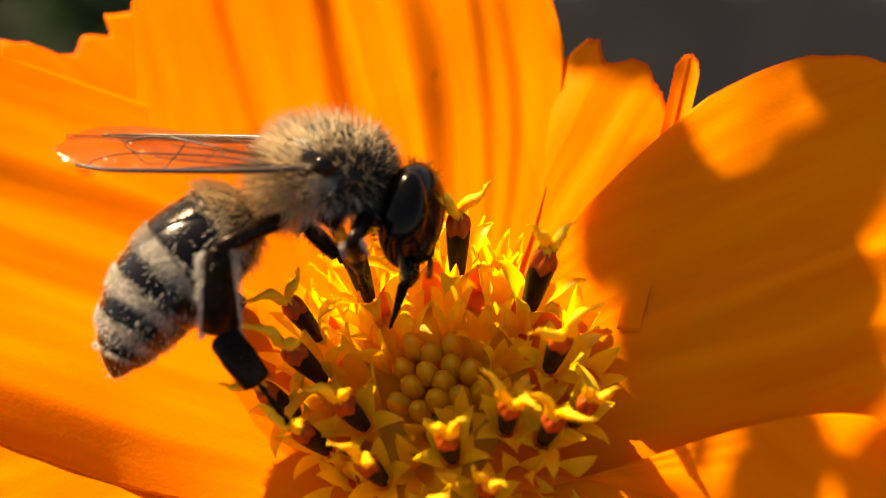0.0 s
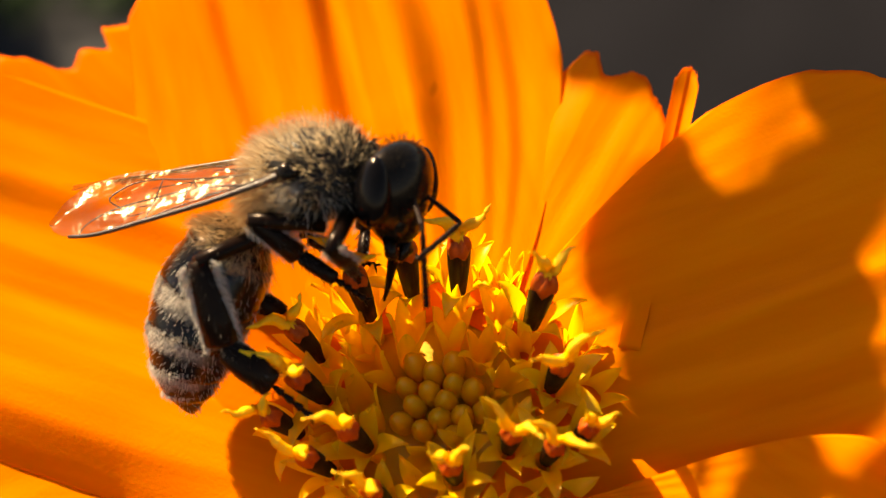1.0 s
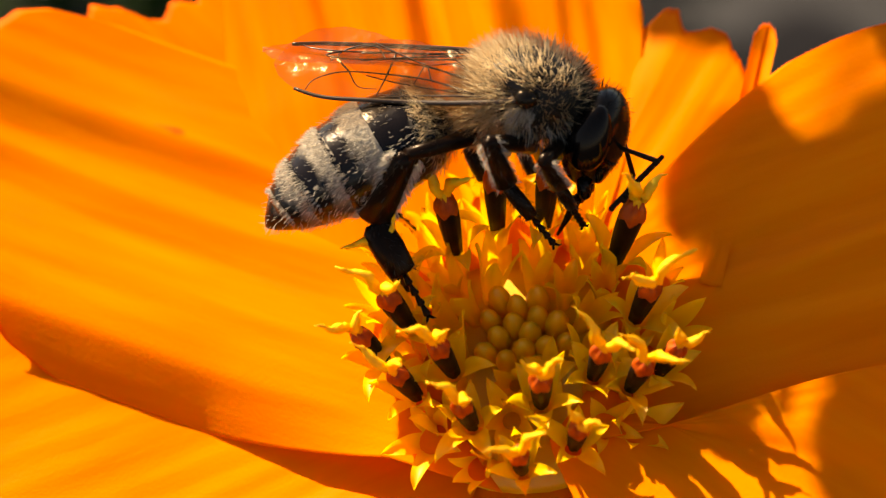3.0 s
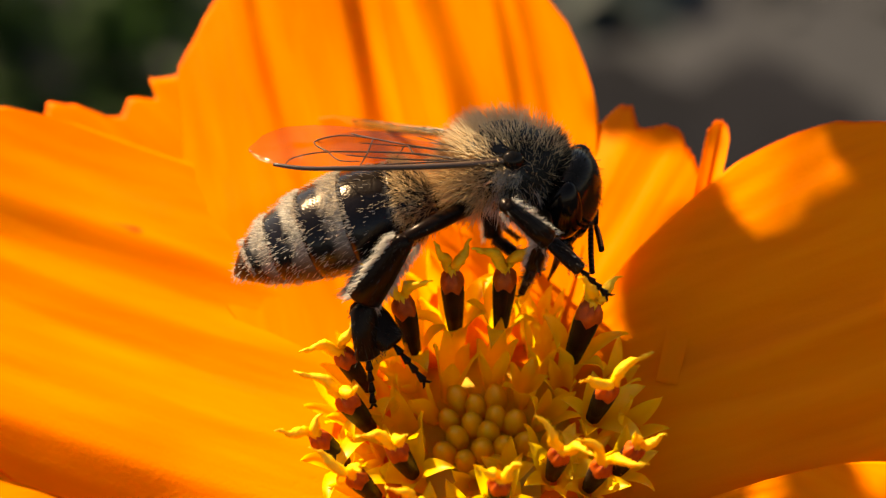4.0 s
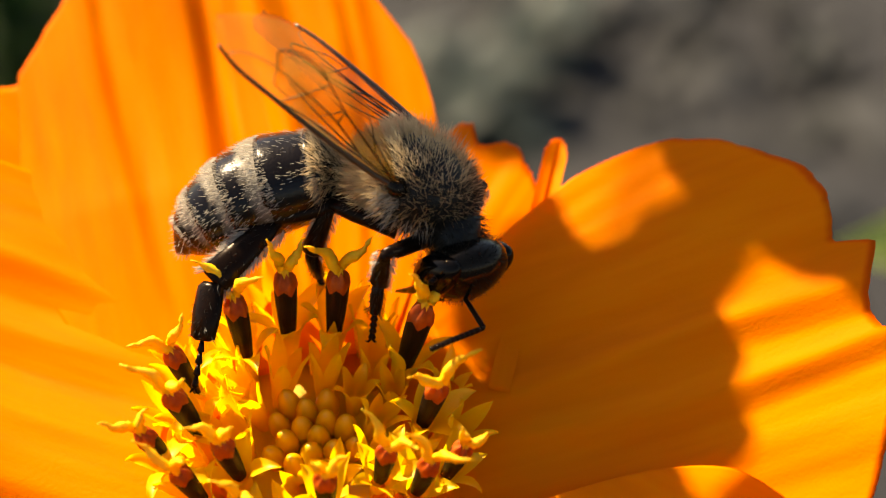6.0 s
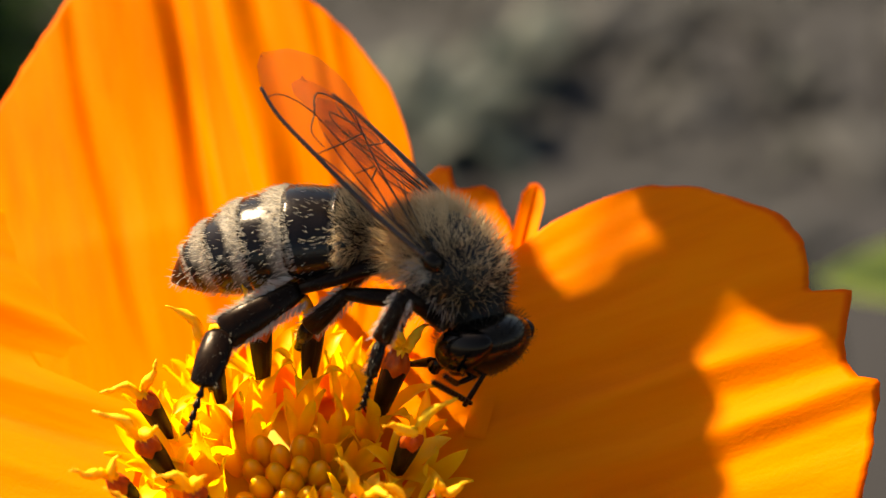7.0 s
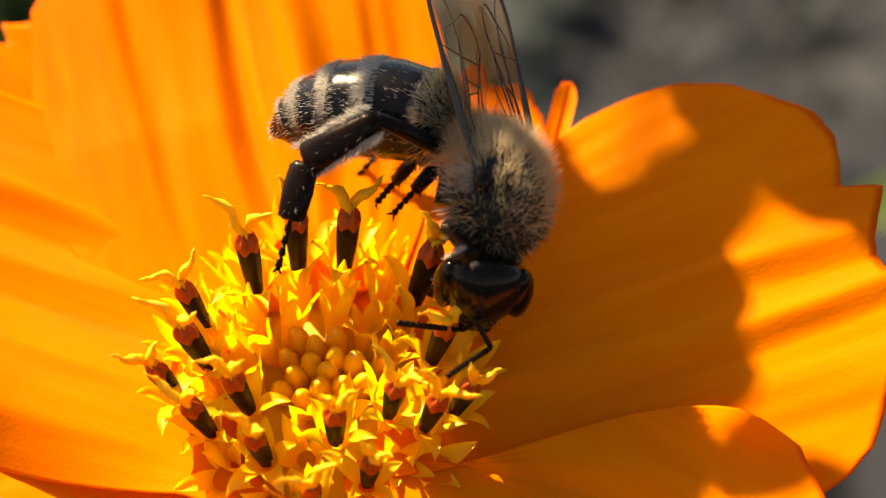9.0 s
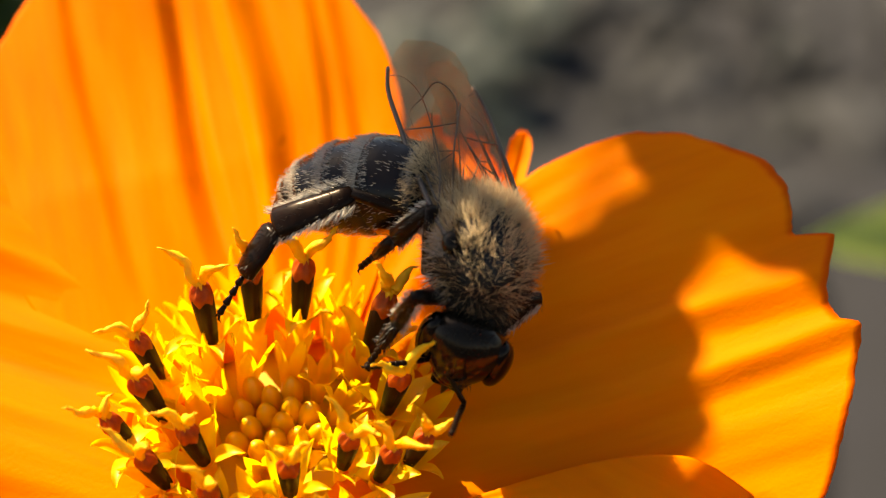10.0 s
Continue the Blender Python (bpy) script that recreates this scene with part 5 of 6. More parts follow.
    walk(BEE["leg", "FR"][2], keyed([(0,0.88,-1.38,-2.71,143,39,78),(0.25,0.84,-1.45,-2.72,143,46,78),(0.5,0.80,-1.50,-2.77,143,53,79),(0.75,0.86,-1.44,-2.86,152,43,91),(1,0.91,-1.30,-3.03,157,32,99),(1.25,0.77,-1.42,-2.77,152,42,91),(1.5,0.63,-1.47,-2.57,144,51,80),(1.75,1.08,-1.70,-2.34,141,53,75),(2,1.56,-1.88,-2.08,137,56,70),(2.2,1.34,-2.03,-2.76,106,62,34),(2.75,1.44,-1.98,-2.53,105,53,33),(3.3,1.57,-1.93,-2.35,104,44,33),(3.5,2.49,-1.16,-2.02,126,34,66),(3.75,1.73,-1.54,-2.62,132,37,77),(4,0.95,-1.88,-3.26,138,39,87),(4.25,1.35,-2.05,-3.01,125,47,68),(4.5,1.81,-2.10,-2.89,107,52,44),(4.75,1.48,-1.66,-2.83,120,42,62),(5,1.24,-1.12,-2.90,128,29,76),(5.25,0.99,-1.76,-2.73,128,50,75),(5.5,0.80,-2.25,-2.79,126,70,73),(5.75,0.88,-2.33,-2.77,89,74,34),(6,0.98,-2.39,-2.87,52,70,-5),(6.2,1.13,-2.30,-2.51,46,71,-10),(6.75,0.62,-2.68,-2.39,31,58,-27),(7.3,0.15,-3.06,-2.44,26,42,-34),(7.5,-0.39,-2.89,-2.18,42,34,-8),(7.75,-0.36,-2.55,-2.21,47,36,0),(8,-0.30,-2.22,-2.26,52,37,9),(8.25,0.82,-2.58,-2.39,65,47,28),(8.5,2.12,-3.08,-2.80,89,49,60),(8.75,2.32,-2.01,-2.08,88,51,59),(9,2.52,-1.01,-1.41,88,51,59),(9.25,2.12,-1.43,-1.97,97,52,70),(9.5,1.55,-1.68,-2.48,98,56,72),(9.75,1.80,-1.97,-2.11,67,61,35),(10,2.18,-2.25,-1.95,39,55,3)]))
    walk(BEE["leg", "MR"][0], keyed([(0,0.10,-1.10,-1.50,-71,-17,151),(0.25,0.10,-1.10,-1.50,-74,-20,162),(0.5,0.10,-1.10,-1.50,-78,-22,172),(0.75,0.10,-1.10,-1.50,-84,-20,-171),(1,0.10,-1.10,-1.50,-90,-17,-154),(1.25,0.10,-1.10,-1.50,-84,-17,-172),(1.5,0.10,-1.10,-1.50,-79,-12,169),(1.75,0.10,-1.10,-1.50,-82,-18,178),(2,0.10,-1.10,-1.50,-85,-19,-172),(2.2,0.10,-1.10,-1.50,-91,-10,-149),(2.75,0.10,-1.10,-1.50,-94,-18,-136),(3.3,0.10,-1.10,-1.50,-99,-19,-120),(3.5,0.10,-1.10,-1.50,-104,-29,-108),(3.75,0.10,-1.10,-1.50,-99,-26,-119),(4,0.10,-1.10,-1.50,-102,-17,-109),(4.25,0.10,-1.10,-1.50,-104,-9,-102),(4.5,0.10,-1.10,-1.50,-105,0,-94),(4.75,0.10,-1.10,-1.50,-110,20,-125),(5,0.10,-1.10,-1.50,-127,32,-162),(5.25,0.10,-1.10,-1.50,-129,17,-166),(5.5,0.10,-1.10,-1.50,-130,11,-171),(5.75,0.10,-1.10,-1.50,-129,-2,-166),(6,0.10,-1.10,-1.50,-129,8,-165),(6.2,0.10,-1.10,-1.50,-130,12,-169),(6.75,0.10,-1.10,-1.50,-127,25,-160),(7.3,0.10,-1.10,-1.50,-120,42,-148),(7.5,0.10,-1.10,-1.50,-135,51,-169),(7.75,0.10,-1.10,-1.50,-137,54,-170),(8,0.10,-1.10,-1.50,-138,57,-172),(8.25,0.10,-1.10,-1.50,-125,14,-150),(8.5,0.10,-1.10,-1.50,-125,-12,-139),(8.75,0.10,-1.10,-1.50,-120,-7,-167),(9,0.10,-1.10,-1.50,-118,-1,166),(9.25,0.10,-1.10,-1.50,-120,-10,-174),(9.5,0.10,-1.10,-1.50,-125,-19,-153),(9.75,0.10,-1.10,-1.50,-126,-26,-152),(10,0.10,-1.10,-1.50,-126,-34,-151)]))
    walk(BEE["leg", "MR"][1], keyed([(0,-1.82,-0.04,-0.81,117,45,47),(0.25,-1.95,-0.43,-0.70,112,42,40),(0.5,-2.01,-0.79,-0.64,107,40,33),(0.75,-2.03,-1.44,-0.71,107,44,33),(1,-1.87,-2.08,-0.83,111,50,38),(1.25,-2.07,-1.41,-0.81,116,62,45),(1.5,-2.11,-0.66,-1.02,132,75,62),(1.75,-2.09,-1.03,-0.79,81,76,9),(2,-2.06,-1.39,-0.76,50,65,-23),(2.2,-1.85,-2.26,-1.11,96,67,26),(2.75,-1.47,-2.62,-0.78,97,60,28),(3.3,-1.00,-2.98,-0.76,95,51,25),(3.5,-0.53,-3.01,-0.38,107,22,44),(3.75,-0.92,-2.91,-0.51,100,27,27),(4,-0.63,-3.17,-0.82,92,33,11),(4.25,-0.36,-3.32,-1.14,93,37,14),(4.5,-0.08,-3.39,-1.48,94,41,15),(4.75,-1.13,-2.88,-2.27,103,38,29),(5,-1.75,-1.70,-2.73,109,52,38),(5.25,-2.03,-1.63,-2.19,114,72,44),(5.5,-2.13,-1.46,-1.94,-64,85,-135),(5.75,-2.13,-1.65,-1.40,-117,72,172),(6,-2.10,-1.71,-1.82,24,80,-46),(6.2,-2.11,-1.51,-1.96,7,80,-64),(6.75,-1.86,-1.81,-2.48,11,84,-59),(7.3,-1.35,-2.02,-3.03,-108,85,-179),(7.5,-1.31,-1.39,-3.30,115,72,44),(7.75,-1.22,-1.33,-3.37,110,74,39),(8,-1.13,-1.27,-3.44,104,76,33),(8.25,-1.84,-2.20,-2.05,105,62,34),(8.5,-1.61,-2.56,-1.01,104,61,33),(8.75,-2.12,-1.62,-1.22,105,60,33),(9,-2.13,-0.56,-1.47,120,70,50),(9.25,-2.15,-1.34,-1.10,100,65,29),(9.5,-1.84,-2.10,-0.76,92,66,20),(9.75,-1.72,-2.08,-0.49,85,68,12),(10,-1.57,-2.04,-0.23,74,71,0)]))
    walk(BEE["leg", "MR"][2], keyed([(0,-0.76,1.11,-2.35,84,43,4),(0.25,-0.71,0.62,-2.17,75,43,-8),(0.5,-0.60,0.14,-2.05,67,42,-21),(0.75,-0.70,-0.57,-2.24,77,45,-6),(1,-0.75,-1.19,-2.50,86,46,7),(1.25,-1.34,-0.69,-2.76,72,50,-12),(1.5,-1.85,-0.17,-3.15,56,50,-33),(1.75,-1.55,-0.95,-2.92,63,58,-25),(2,-1.22,-1.75,-2.76,75,66,-11),(2.2,-1.06,-1.88,-3.13,111,57,29),(2.75,-0.50,-2.12,-2.69,88,48,0),(3.3,0.27,-2.39,-2.46,75,35,-18),(3.5,0.93,-1.59,-1.22,98,18,29),(3.75,0.82,-2.01,-1.51,86,28,-1),(4,1.19,-2.80,-2.01,74,33,-24),(4.25,1.35,-2.88,-2.45,72,29,-28),(4.5,1.53,-2.95,-2.91,71,24,-31),(4.75,0.39,-2.04,-3.62,72,25,-28),(5,-0.69,-0.87,-4.47,70,23,-31),(5.25,-1.55,-1.17,-4.29,67,11,-42),(5.5,-2.26,-1.60,-4.13,67,-1,-51),(5.75,-2.81,-1.55,-3.49,78,38,-18),(6,-1.83,-1.98,-3.98,136,55,56),(6.2,-1.94,-1.87,-4.13,146,60,69),(6.75,-1.74,-2.00,-4.67,157,54,82),(7.3,-1.53,-2.03,-5.22,165,49,92),(7.5,-0.82,-0.91,-5.39,140,24,51),(7.75,-0.75,-0.95,-5.48,141,22,54),(8,-0.67,-0.97,-5.57,142,19,56),(8.25,-0.98,-1.61,-3.99,127,35,24),(8.5,-0.70,-1.98,-2.93,102,38,-16),(8.75,-1.21,-1.02,-3.13,115,50,2),(9,-1.66,0.02,-3.53,132,56,24),(9.25,-1.34,-0.90,-3.10,130,68,21),(9.5,-0.99,-1.79,-2.77,119,79,10),(9.75,-0.93,-1.92,-2.54,130,77,21),(10,-0.86,-2.04,-2.31,137,75,29)]))
    walk(BEE["leg", "HR"][0], keyed([(0,-1.60,-1.00,-1.55,-72,11,-139),(0.25,-1.60,-1.00,-1.55,-72,12,-138),(0.5,-1.60,-1.00,-1.55,-72,14,-138),(0.75,-1.60,-1.00,-1.55,-72,9,-137),(1,-1.60,-1.00,-1.55,-72,4,-135),(1.25,-1.60,-1.00,-1.55,-73,2,-144),(1.5,-1.60,-1.00,-1.55,-74,3,-153),(1.75,-1.60,-1.00,-1.55,-72,6,-154),(2,-1.60,-1.00,-1.55,-70,10,-154),(2.2,-1.60,-1.00,-1.55,-69,6,-154),(2.75,-1.60,-1.00,-1.55,-68,7,-146),(3.3,-1.60,-1.00,-1.55,-67,8,-138),(3.5,-1.60,-1.00,-1.55,-61,20,-116),(3.75,-1.60,-1.00,-1.55,-65,15,-127),(4,-1.60,-1.00,-1.55,-69,17,-141),(4.25,-1.60,-1.00,-1.55,-69,3,-144),(4.5,-1.60,-1.00,-1.55,-66,-6,-149),(4.75,-1.60,-1.00,-1.55,-68,-3,-152),(5,-1.60,-1.00,-1.55,-73,5,-157),(5.25,-1.60,-1.00,-1.55,-74,3,-153),(5.5,-1.60,-1.00,-1.55,-70,17,-145),(5.75,-1.60,-1.00,-1.55,-66,23,-140),(6,-1.60,-1.00,-1.55,-60,31,-133),(6.2,-1.60,-1.00,-1.55,-56,30,-130),(6.75,-1.60,-1.00,-1.55,-55,42,-129),(7.3,-1.60,-1.00,-1.55,-50,56,-123),(7.5,-1.60,-1.00,-1.55,-54,67,-134),(7.75,-1.60,-1.00,-1.55,-56,67,-141),(8,-1.60,-1.00,-1.55,-60,69,-148),(8.25,-1.60,-1.00,-1.55,-52,62,-140),(8.5,-1.60,-1.00,-1.55,-43,60,-130),(8.75,-1.60,-1.00,-1.55,-37,33,-119),(9,-1.60,-1.00,-1.55,-35,18,-108),(9.25,-1.60,-1.00,-1.55,-43,22,-125),(9.5,-1.60,-1.00,-1.55,-52,28,-141),(9.75,-1.60,-1.00,-1.55,-45,27,-127),(10,-1.60,-1.00,-1.55,-36,29,-109)]))
    walk(BEE["leg", "HR"][1], keyed([(0,-3.73,-2.88,-2.11,156,81,73),(0.25,-3.72,-2.88,-2.15,159,79,75),(0.5,-3.70,-2.87,-2.26,157,77,73),(0.75,-3.69,-2.96,-1.98,152,81,67),(1,-3.66,-3.03,-1.73,136,86,51),(1.25,-3.95,-2.70,-1.68,3,87,-82),(1.5,-4.18,-2.32,-1.71,-17,79,-101),(1.75,-4.18,-2.28,-1.86,-50,84,-134),(2,-4.17,-2.24,-2.08,-105,84,172),(2.2,-4.19,-2.26,-1.88,-107,79,168),(2.75,-3.99,-2.60,-1.91,-113,76,162),(3.3,-3.75,-2.90,-1.94,-115,73,160),(3.5,-2.79,-3.46,-2.53,-69,80,-148),(3.75,-3.29,-3.24,-2.28,-124,71,156),(4,-3.76,-2.73,-2.42,-136,62,142),(4.25,-3.95,-2.69,-1.72,-130,66,143),(4.5,-4.07,-2.48,-1.24,-112,72,156),(4.75,-4.17,-2.34,-1.40,-129,78,136),(5,-4.25,-2.15,-1.80,171,83,80),(5.25,-4.18,-2.31,-1.70,-12,70,-102),(5.5,-3.87,-2.61,-2.38,-16,39,-106),(5.75,-3.64,-2.71,-2.71,-14,42,-104),(6,-3.30,-2.81,-3.05,-12,44,-101),(6.2,-3.21,-2.93,-3.00,-10,41,-98),(6.75,-2.95,-2.67,-3.51,-17,49,-105),(7.3,-2.50,-2.36,-3.95,-24,55,-108),(7.5,-2.40,-1.82,-4.21,59,82,-26),(7.75,-2.48,-1.71,-4.22,99,80,13),(8,-2.50,-1.57,-4.25,102,75,17),(8.25,-2.66,-1.88,-4.10,41,79,-45),(8.5,-2.54,-2.12,-4.05,-1,65,-88),(8.75,-2.77,-3.12,-3.14,36,74,-47),(9,-2.46,-3.62,-2.44,55,64,-23),(9.25,-3.13,-3.21,-2.63,66,72,-12),(9.5,-3.58,-2.61,-2.93,69,78,-12),(9.75,-3.17,-3.07,-2.85,41,66,-43),(10,-2.44,-3.39,-2.97,28,49,-61)]))
    walk(BEE["leg", "HR"][2], keyed([(0,-3.59,-2.41,-5.17,63,47,-25),(0.25,-3.57,-2.29,-5.19,73,47,-13),(0.5,-3.49,-2.18,-5.27,83,45,-1),(0.75,-3.50,-2.52,-5.04,83,48,-1),(1,-3.52,-2.86,-4.82,83,50,0),(1.25,-3.92,-2.87,-4.77,76,46,-9),(1.5,-4.29,-2.90,-4.76,70,42,-16),(1.75,-4.42,-2.53,-4.94,64,37,-24),(2,-4.50,-2.19,-5.16,59,31,-30),(2.2,-4.79,-2.14,-4.92,58,37,-31),(2.75,-4.70,-2.37,-4.92,54,39,-32),(3.3,-4.59,-2.60,-4.91,48,42,-34),(3.5,-3.25,-3.74,-5.59,90,40,30),(3.75,-4.21,-2.84,-5.21,85,58,24),(4,-4.89,-1.84,-5.17,67,77,6),(4.25,-4.97,-1.92,-4.55,23,69,-45),(4.5,-4.94,-2.09,-4.19,15,55,-63),(4.75,-4.62,-1.90,-4.43,44,57,-36),(5,-4.19,-1.79,-4.88,71,53,-11),(5.25,-4.41,-3.35,-4.61,66,55,-22),(5.5,-4.54,-4.91,-4.35,58,57,-35),(5.75,-4.20,-4.96,-4.76,53,50,-42),(6,-3.74,-4.99,-5.21,47,44,-49),(6.2,-3.53,-5.23,-5.05,50,40,-46),(6.75,-3.46,-4.65,-5.83,43,31,-51),(7.3,-3.06,-4.06,-6.48,32,25,-60),(7.5,-2.03,-2.00,-7.29,29,24,-68),(7.75,-1.93,-1.58,-7.27,36,28,-56),(8,-1.75,-1.34,-7.25,45,32,-43),(8.25,-2.24,-2.30,-7.14,49,39,-38),(8.5,-2.50,-3.43,-6.86,54,49,-31),(8.75,-2.18,-3.76,-6.12,64,29,-15),(9,-1.22,-4.15,-5.23,70,15,-5),(9.25,-2.18,-3.42,-5.58,69,24,-16),(9.5,-2.94,-2.74,-5.96,68,33,-28),(9.75,-2.24,-3.94,-5.67,73,33,-22),(10,-1.45,-5.15,-5.32,75,35,-17)]))
    walk(BEE["ant", "R"][0], keyed([(0,3.58,-1.02,-1.33,-85,23,-166),(0.25,3.53,-0.90,-1.16,-81,-4,-146),(0.5,3.48,-0.78,-0.98,-84,-4,-104),(0.75,3.51,-0.96,-1.09,-83,11,-88),(1,3.54,-1.14,-1.21,-77,30,-70),(1.25,3.62,-1.12,-1.22,-44,55,-24),(1.5,3.70,-1.10,-1.23,137,62,157),(1.75,3.83,-0.94,-1.03,173,36,-158),(2,3.97,-0.78,-0.84,-165,14,-110),(2.2,3.72,-0.81,-0.87,-155,70,-96),(2.75,3.51,-0.91,-1.07,-98,15,-25),(3.3,3.30,-1.01,-1.28,-100,-31,-13),(3.5,3.37,-1.21,-1.64,-143,-20,73),(3.75,3.19,-1.01,-1.34,-143,15,70),(4,3.01,-0.81,-1.04,-141,38,75),(4.25,3.33,-0.93,-0.74,-137,62,80),(4.5,3.65,-1.06,-0.44,-4,82,-146),(4.75,3.61,-1.50,-0.76,131,27,-7),(5,3.57,-1.95,-1.08,131,-36,-5),(5.25,3.54,-1.74,-1.32,132,-6,-9),(5.5,3.52,-1.53,-1.56,130,27,-21),(5.75,3.57,-1.42,-1.72,128,13,-24),(6,3.63,-1.32,-1.88,128,-1,-31),(6.2,3.45,-1.25,-1.77,128,-34,-31),(6.75,3.56,-1.02,-1.36,128,32,-30),(7.3,3.67,-0.79,-0.95,20,79,-144),(7.5,3.71,-0.88,-0.57,40,71,-123),(7.75,3.69,-0.87,-0.65,16,0,-157),(8,3.66,-0.85,-0.73,-36,-63,-80),(8.25,3.71,-0.96,-0.84,-86,-31,-17),(8.5,3.76,-1.06,-0.95,-90,14,8),(8.75,3.90,-0.93,-0.86,-88,-2,27),(9,4.03,-0.79,-0.77,-88,-12,32),(9.25,3.79,-1.03,-1.01,-88,-14,31),(9.5,3.55,-1.26,-1.24,-87,-15,26),(9.75,3.66,-1.13,-1.09,-91,-3,49),(10,3.76,-0.99,-0.93,-91,6,40)]))
    walk(BEE["ant", "R"][1], keyed([(0,2.23,-1.36,-1.94,-27,18,-89),(0.25,2.28,-1.76,-1.04,-17,51,-72),(0.5,3.11,-2.25,-0.87,-12,77,-67),(0.75,3.55,-2.45,-1.38,-63,85,-118),(1,3.98,-2.37,-1.98,-108,81,-163),(1.25,4.42,-1.48,-2.46,-85,49,-138),(1.5,3.04,-0.82,-2.57,-57,42,-101),(1.75,2.70,-1.40,-1.93,-41,49,-78),(2,3.46,-2.16,-1.20,-50,61,-90),(2.2,3.67,-1.33,-2.30,-55,67,-95),(2.75,4.84,-1.53,-1.46,-95,45,-142),(3.3,4.57,-1.30,-0.50,-88,33,-130),(3.5,3.78,0.16,-1.12,-71,3,-82),(3.75,3.70,0.37,-1.72,-73,11,-91),(4,3.31,0.35,-1.97,-74,27,-96),(4.25,3.45,-0.24,-2.08,-81,17,-114),(4.5,3.47,-1.18,-1.94,-86,14,-132),(4.75,4.95,-1.67,-1.46,-85,12,-127),(5,4.80,-2.07,-0.19,-70,28,-84),(5.25,5.04,-1.97,-1.17,-73,14,-93),(5.5,4.78,-2.01,-2.26,-72,0,-91),(5.75,4.92,-2.04,-2.07,-72,0,-100),(6,4.94,-2.10,-1.85,-73,1,-107),(6.2,4.52,-1.90,-0.92,-71,8,-93),(6.75,4.66,-1.67,-2.17,-69,-17,-121),(7.3,3.43,-0.97,-2.44,-70,-22,-118),(7.5,3.43,-1.31,-2.00,-76,-22,-102),(7.75,2.28,-1.45,-0.66,-83,5,-60),(8,3.78,-1.54,0.62,-88,31,-76),(8.25,4.97,-1.33,-0.06,-94,47,-85),(8.5,5.22,-0.85,-1.32,-82,47,-69),(8.75,5.25,-0.23,-0.80,-83,25,-70),(9,5.29,-0.00,-0.45,-82,2,-68),(9.25,5.05,-0.26,-0.64,-83,14,-70),(9.5,4.88,-0.62,-0.85,-84,27,-73),(9.75,4.65,0.02,-1.01,-82,-5,-63),(10,4.93,-0.03,-1.09,-84,-36,-55)]))
    walk(BEE["fore", "L"], keyed([(0,-0.35,1.78,0.50,9,6,155),(0.5,-0.35,1.78,0.50,10,9,166),(1,-0.35,1.78,0.50,10,1,170),(1.5,-0.35,1.78,0.50,11,-4,-171),(2,-0.35,1.78,0.50,12,-16,-163),(2.2,-0.35,1.78,0.50,12,-13,-159),(3.3,-0.35,1.78,0.50,9,11,172),(3.5,-0.35,1.78,0.50,10,8,172),(4,-0.35,1.78,0.50,12,11,118),(4.5,-0.35,1.78,0.50,12,4,178),(5,-0.35,1.78,0.50,10,-4,-173),(5.5,-0.35,1.78,0.50,10,5,166),(6,-0.35,1.78,0.50,9,8,160),(6.2,-0.35,1.78,0.50,9,7,167),(7.3,-0.35,1.78,0.50,-3,22,148),(7.5,-0.35,1.78,0.50,-12,25,121),(8,-0.35,1.78,0.50,-4,19,130),(8.5,-0.35,1.78,0.50,6,19,167),(9,-0.35,1.78,0.50,4,18,167),(9.5,-0.35,1.78,0.50,-5,25,147),(10,-0.35,1.78,0.50,4,31,170)]))
    walk(BEE["hindw", "L"], keyed([(0,-0.75,1.45,0.42,10,4,162),(0.5,-0.75,1.45,0.42,10,7,173),(1,-0.75,1.45,0.42,10,-1,177),(1.5,-0.75,1.45,0.42,10,-6,-164),(2,-0.75,1.45,0.42,9,-18,-155),(2.2,-0.75,1.45,0.42,10,-15,-152),(3.3,-0.75,1.45,0.42,10,9,179),(3.5,-0.75,1.45,0.42,10,6,179),(4,-0.75,1.45,0.42,13,9,125),(4.5,-0.75,1.45,0.42,12,2,-175),(5,-0.75,1.45,0.42,9,-6,-166),(5.5,-0.75,1.45,0.42,10,3,173),(6,-0.75,1.45,0.42,9,6,167),(6.2,-0.75,1.45,0.42,9,5,174),(7.3,-0.75,1.45,0.42,-1,22,156),(7.5,-0.75,1.45,0.42,-9,25,129),(8,-0.75,1.45,0.42,-2,18,138),(8.5,-0.75,1.45,0.42,8,17,174),(9,-0.75,1.45,0.42,6,17,175),(9.5,-0.75,1.45,0.42,-2,25,155),(10,-0.75,1.45,0.42,8,30,179)]))
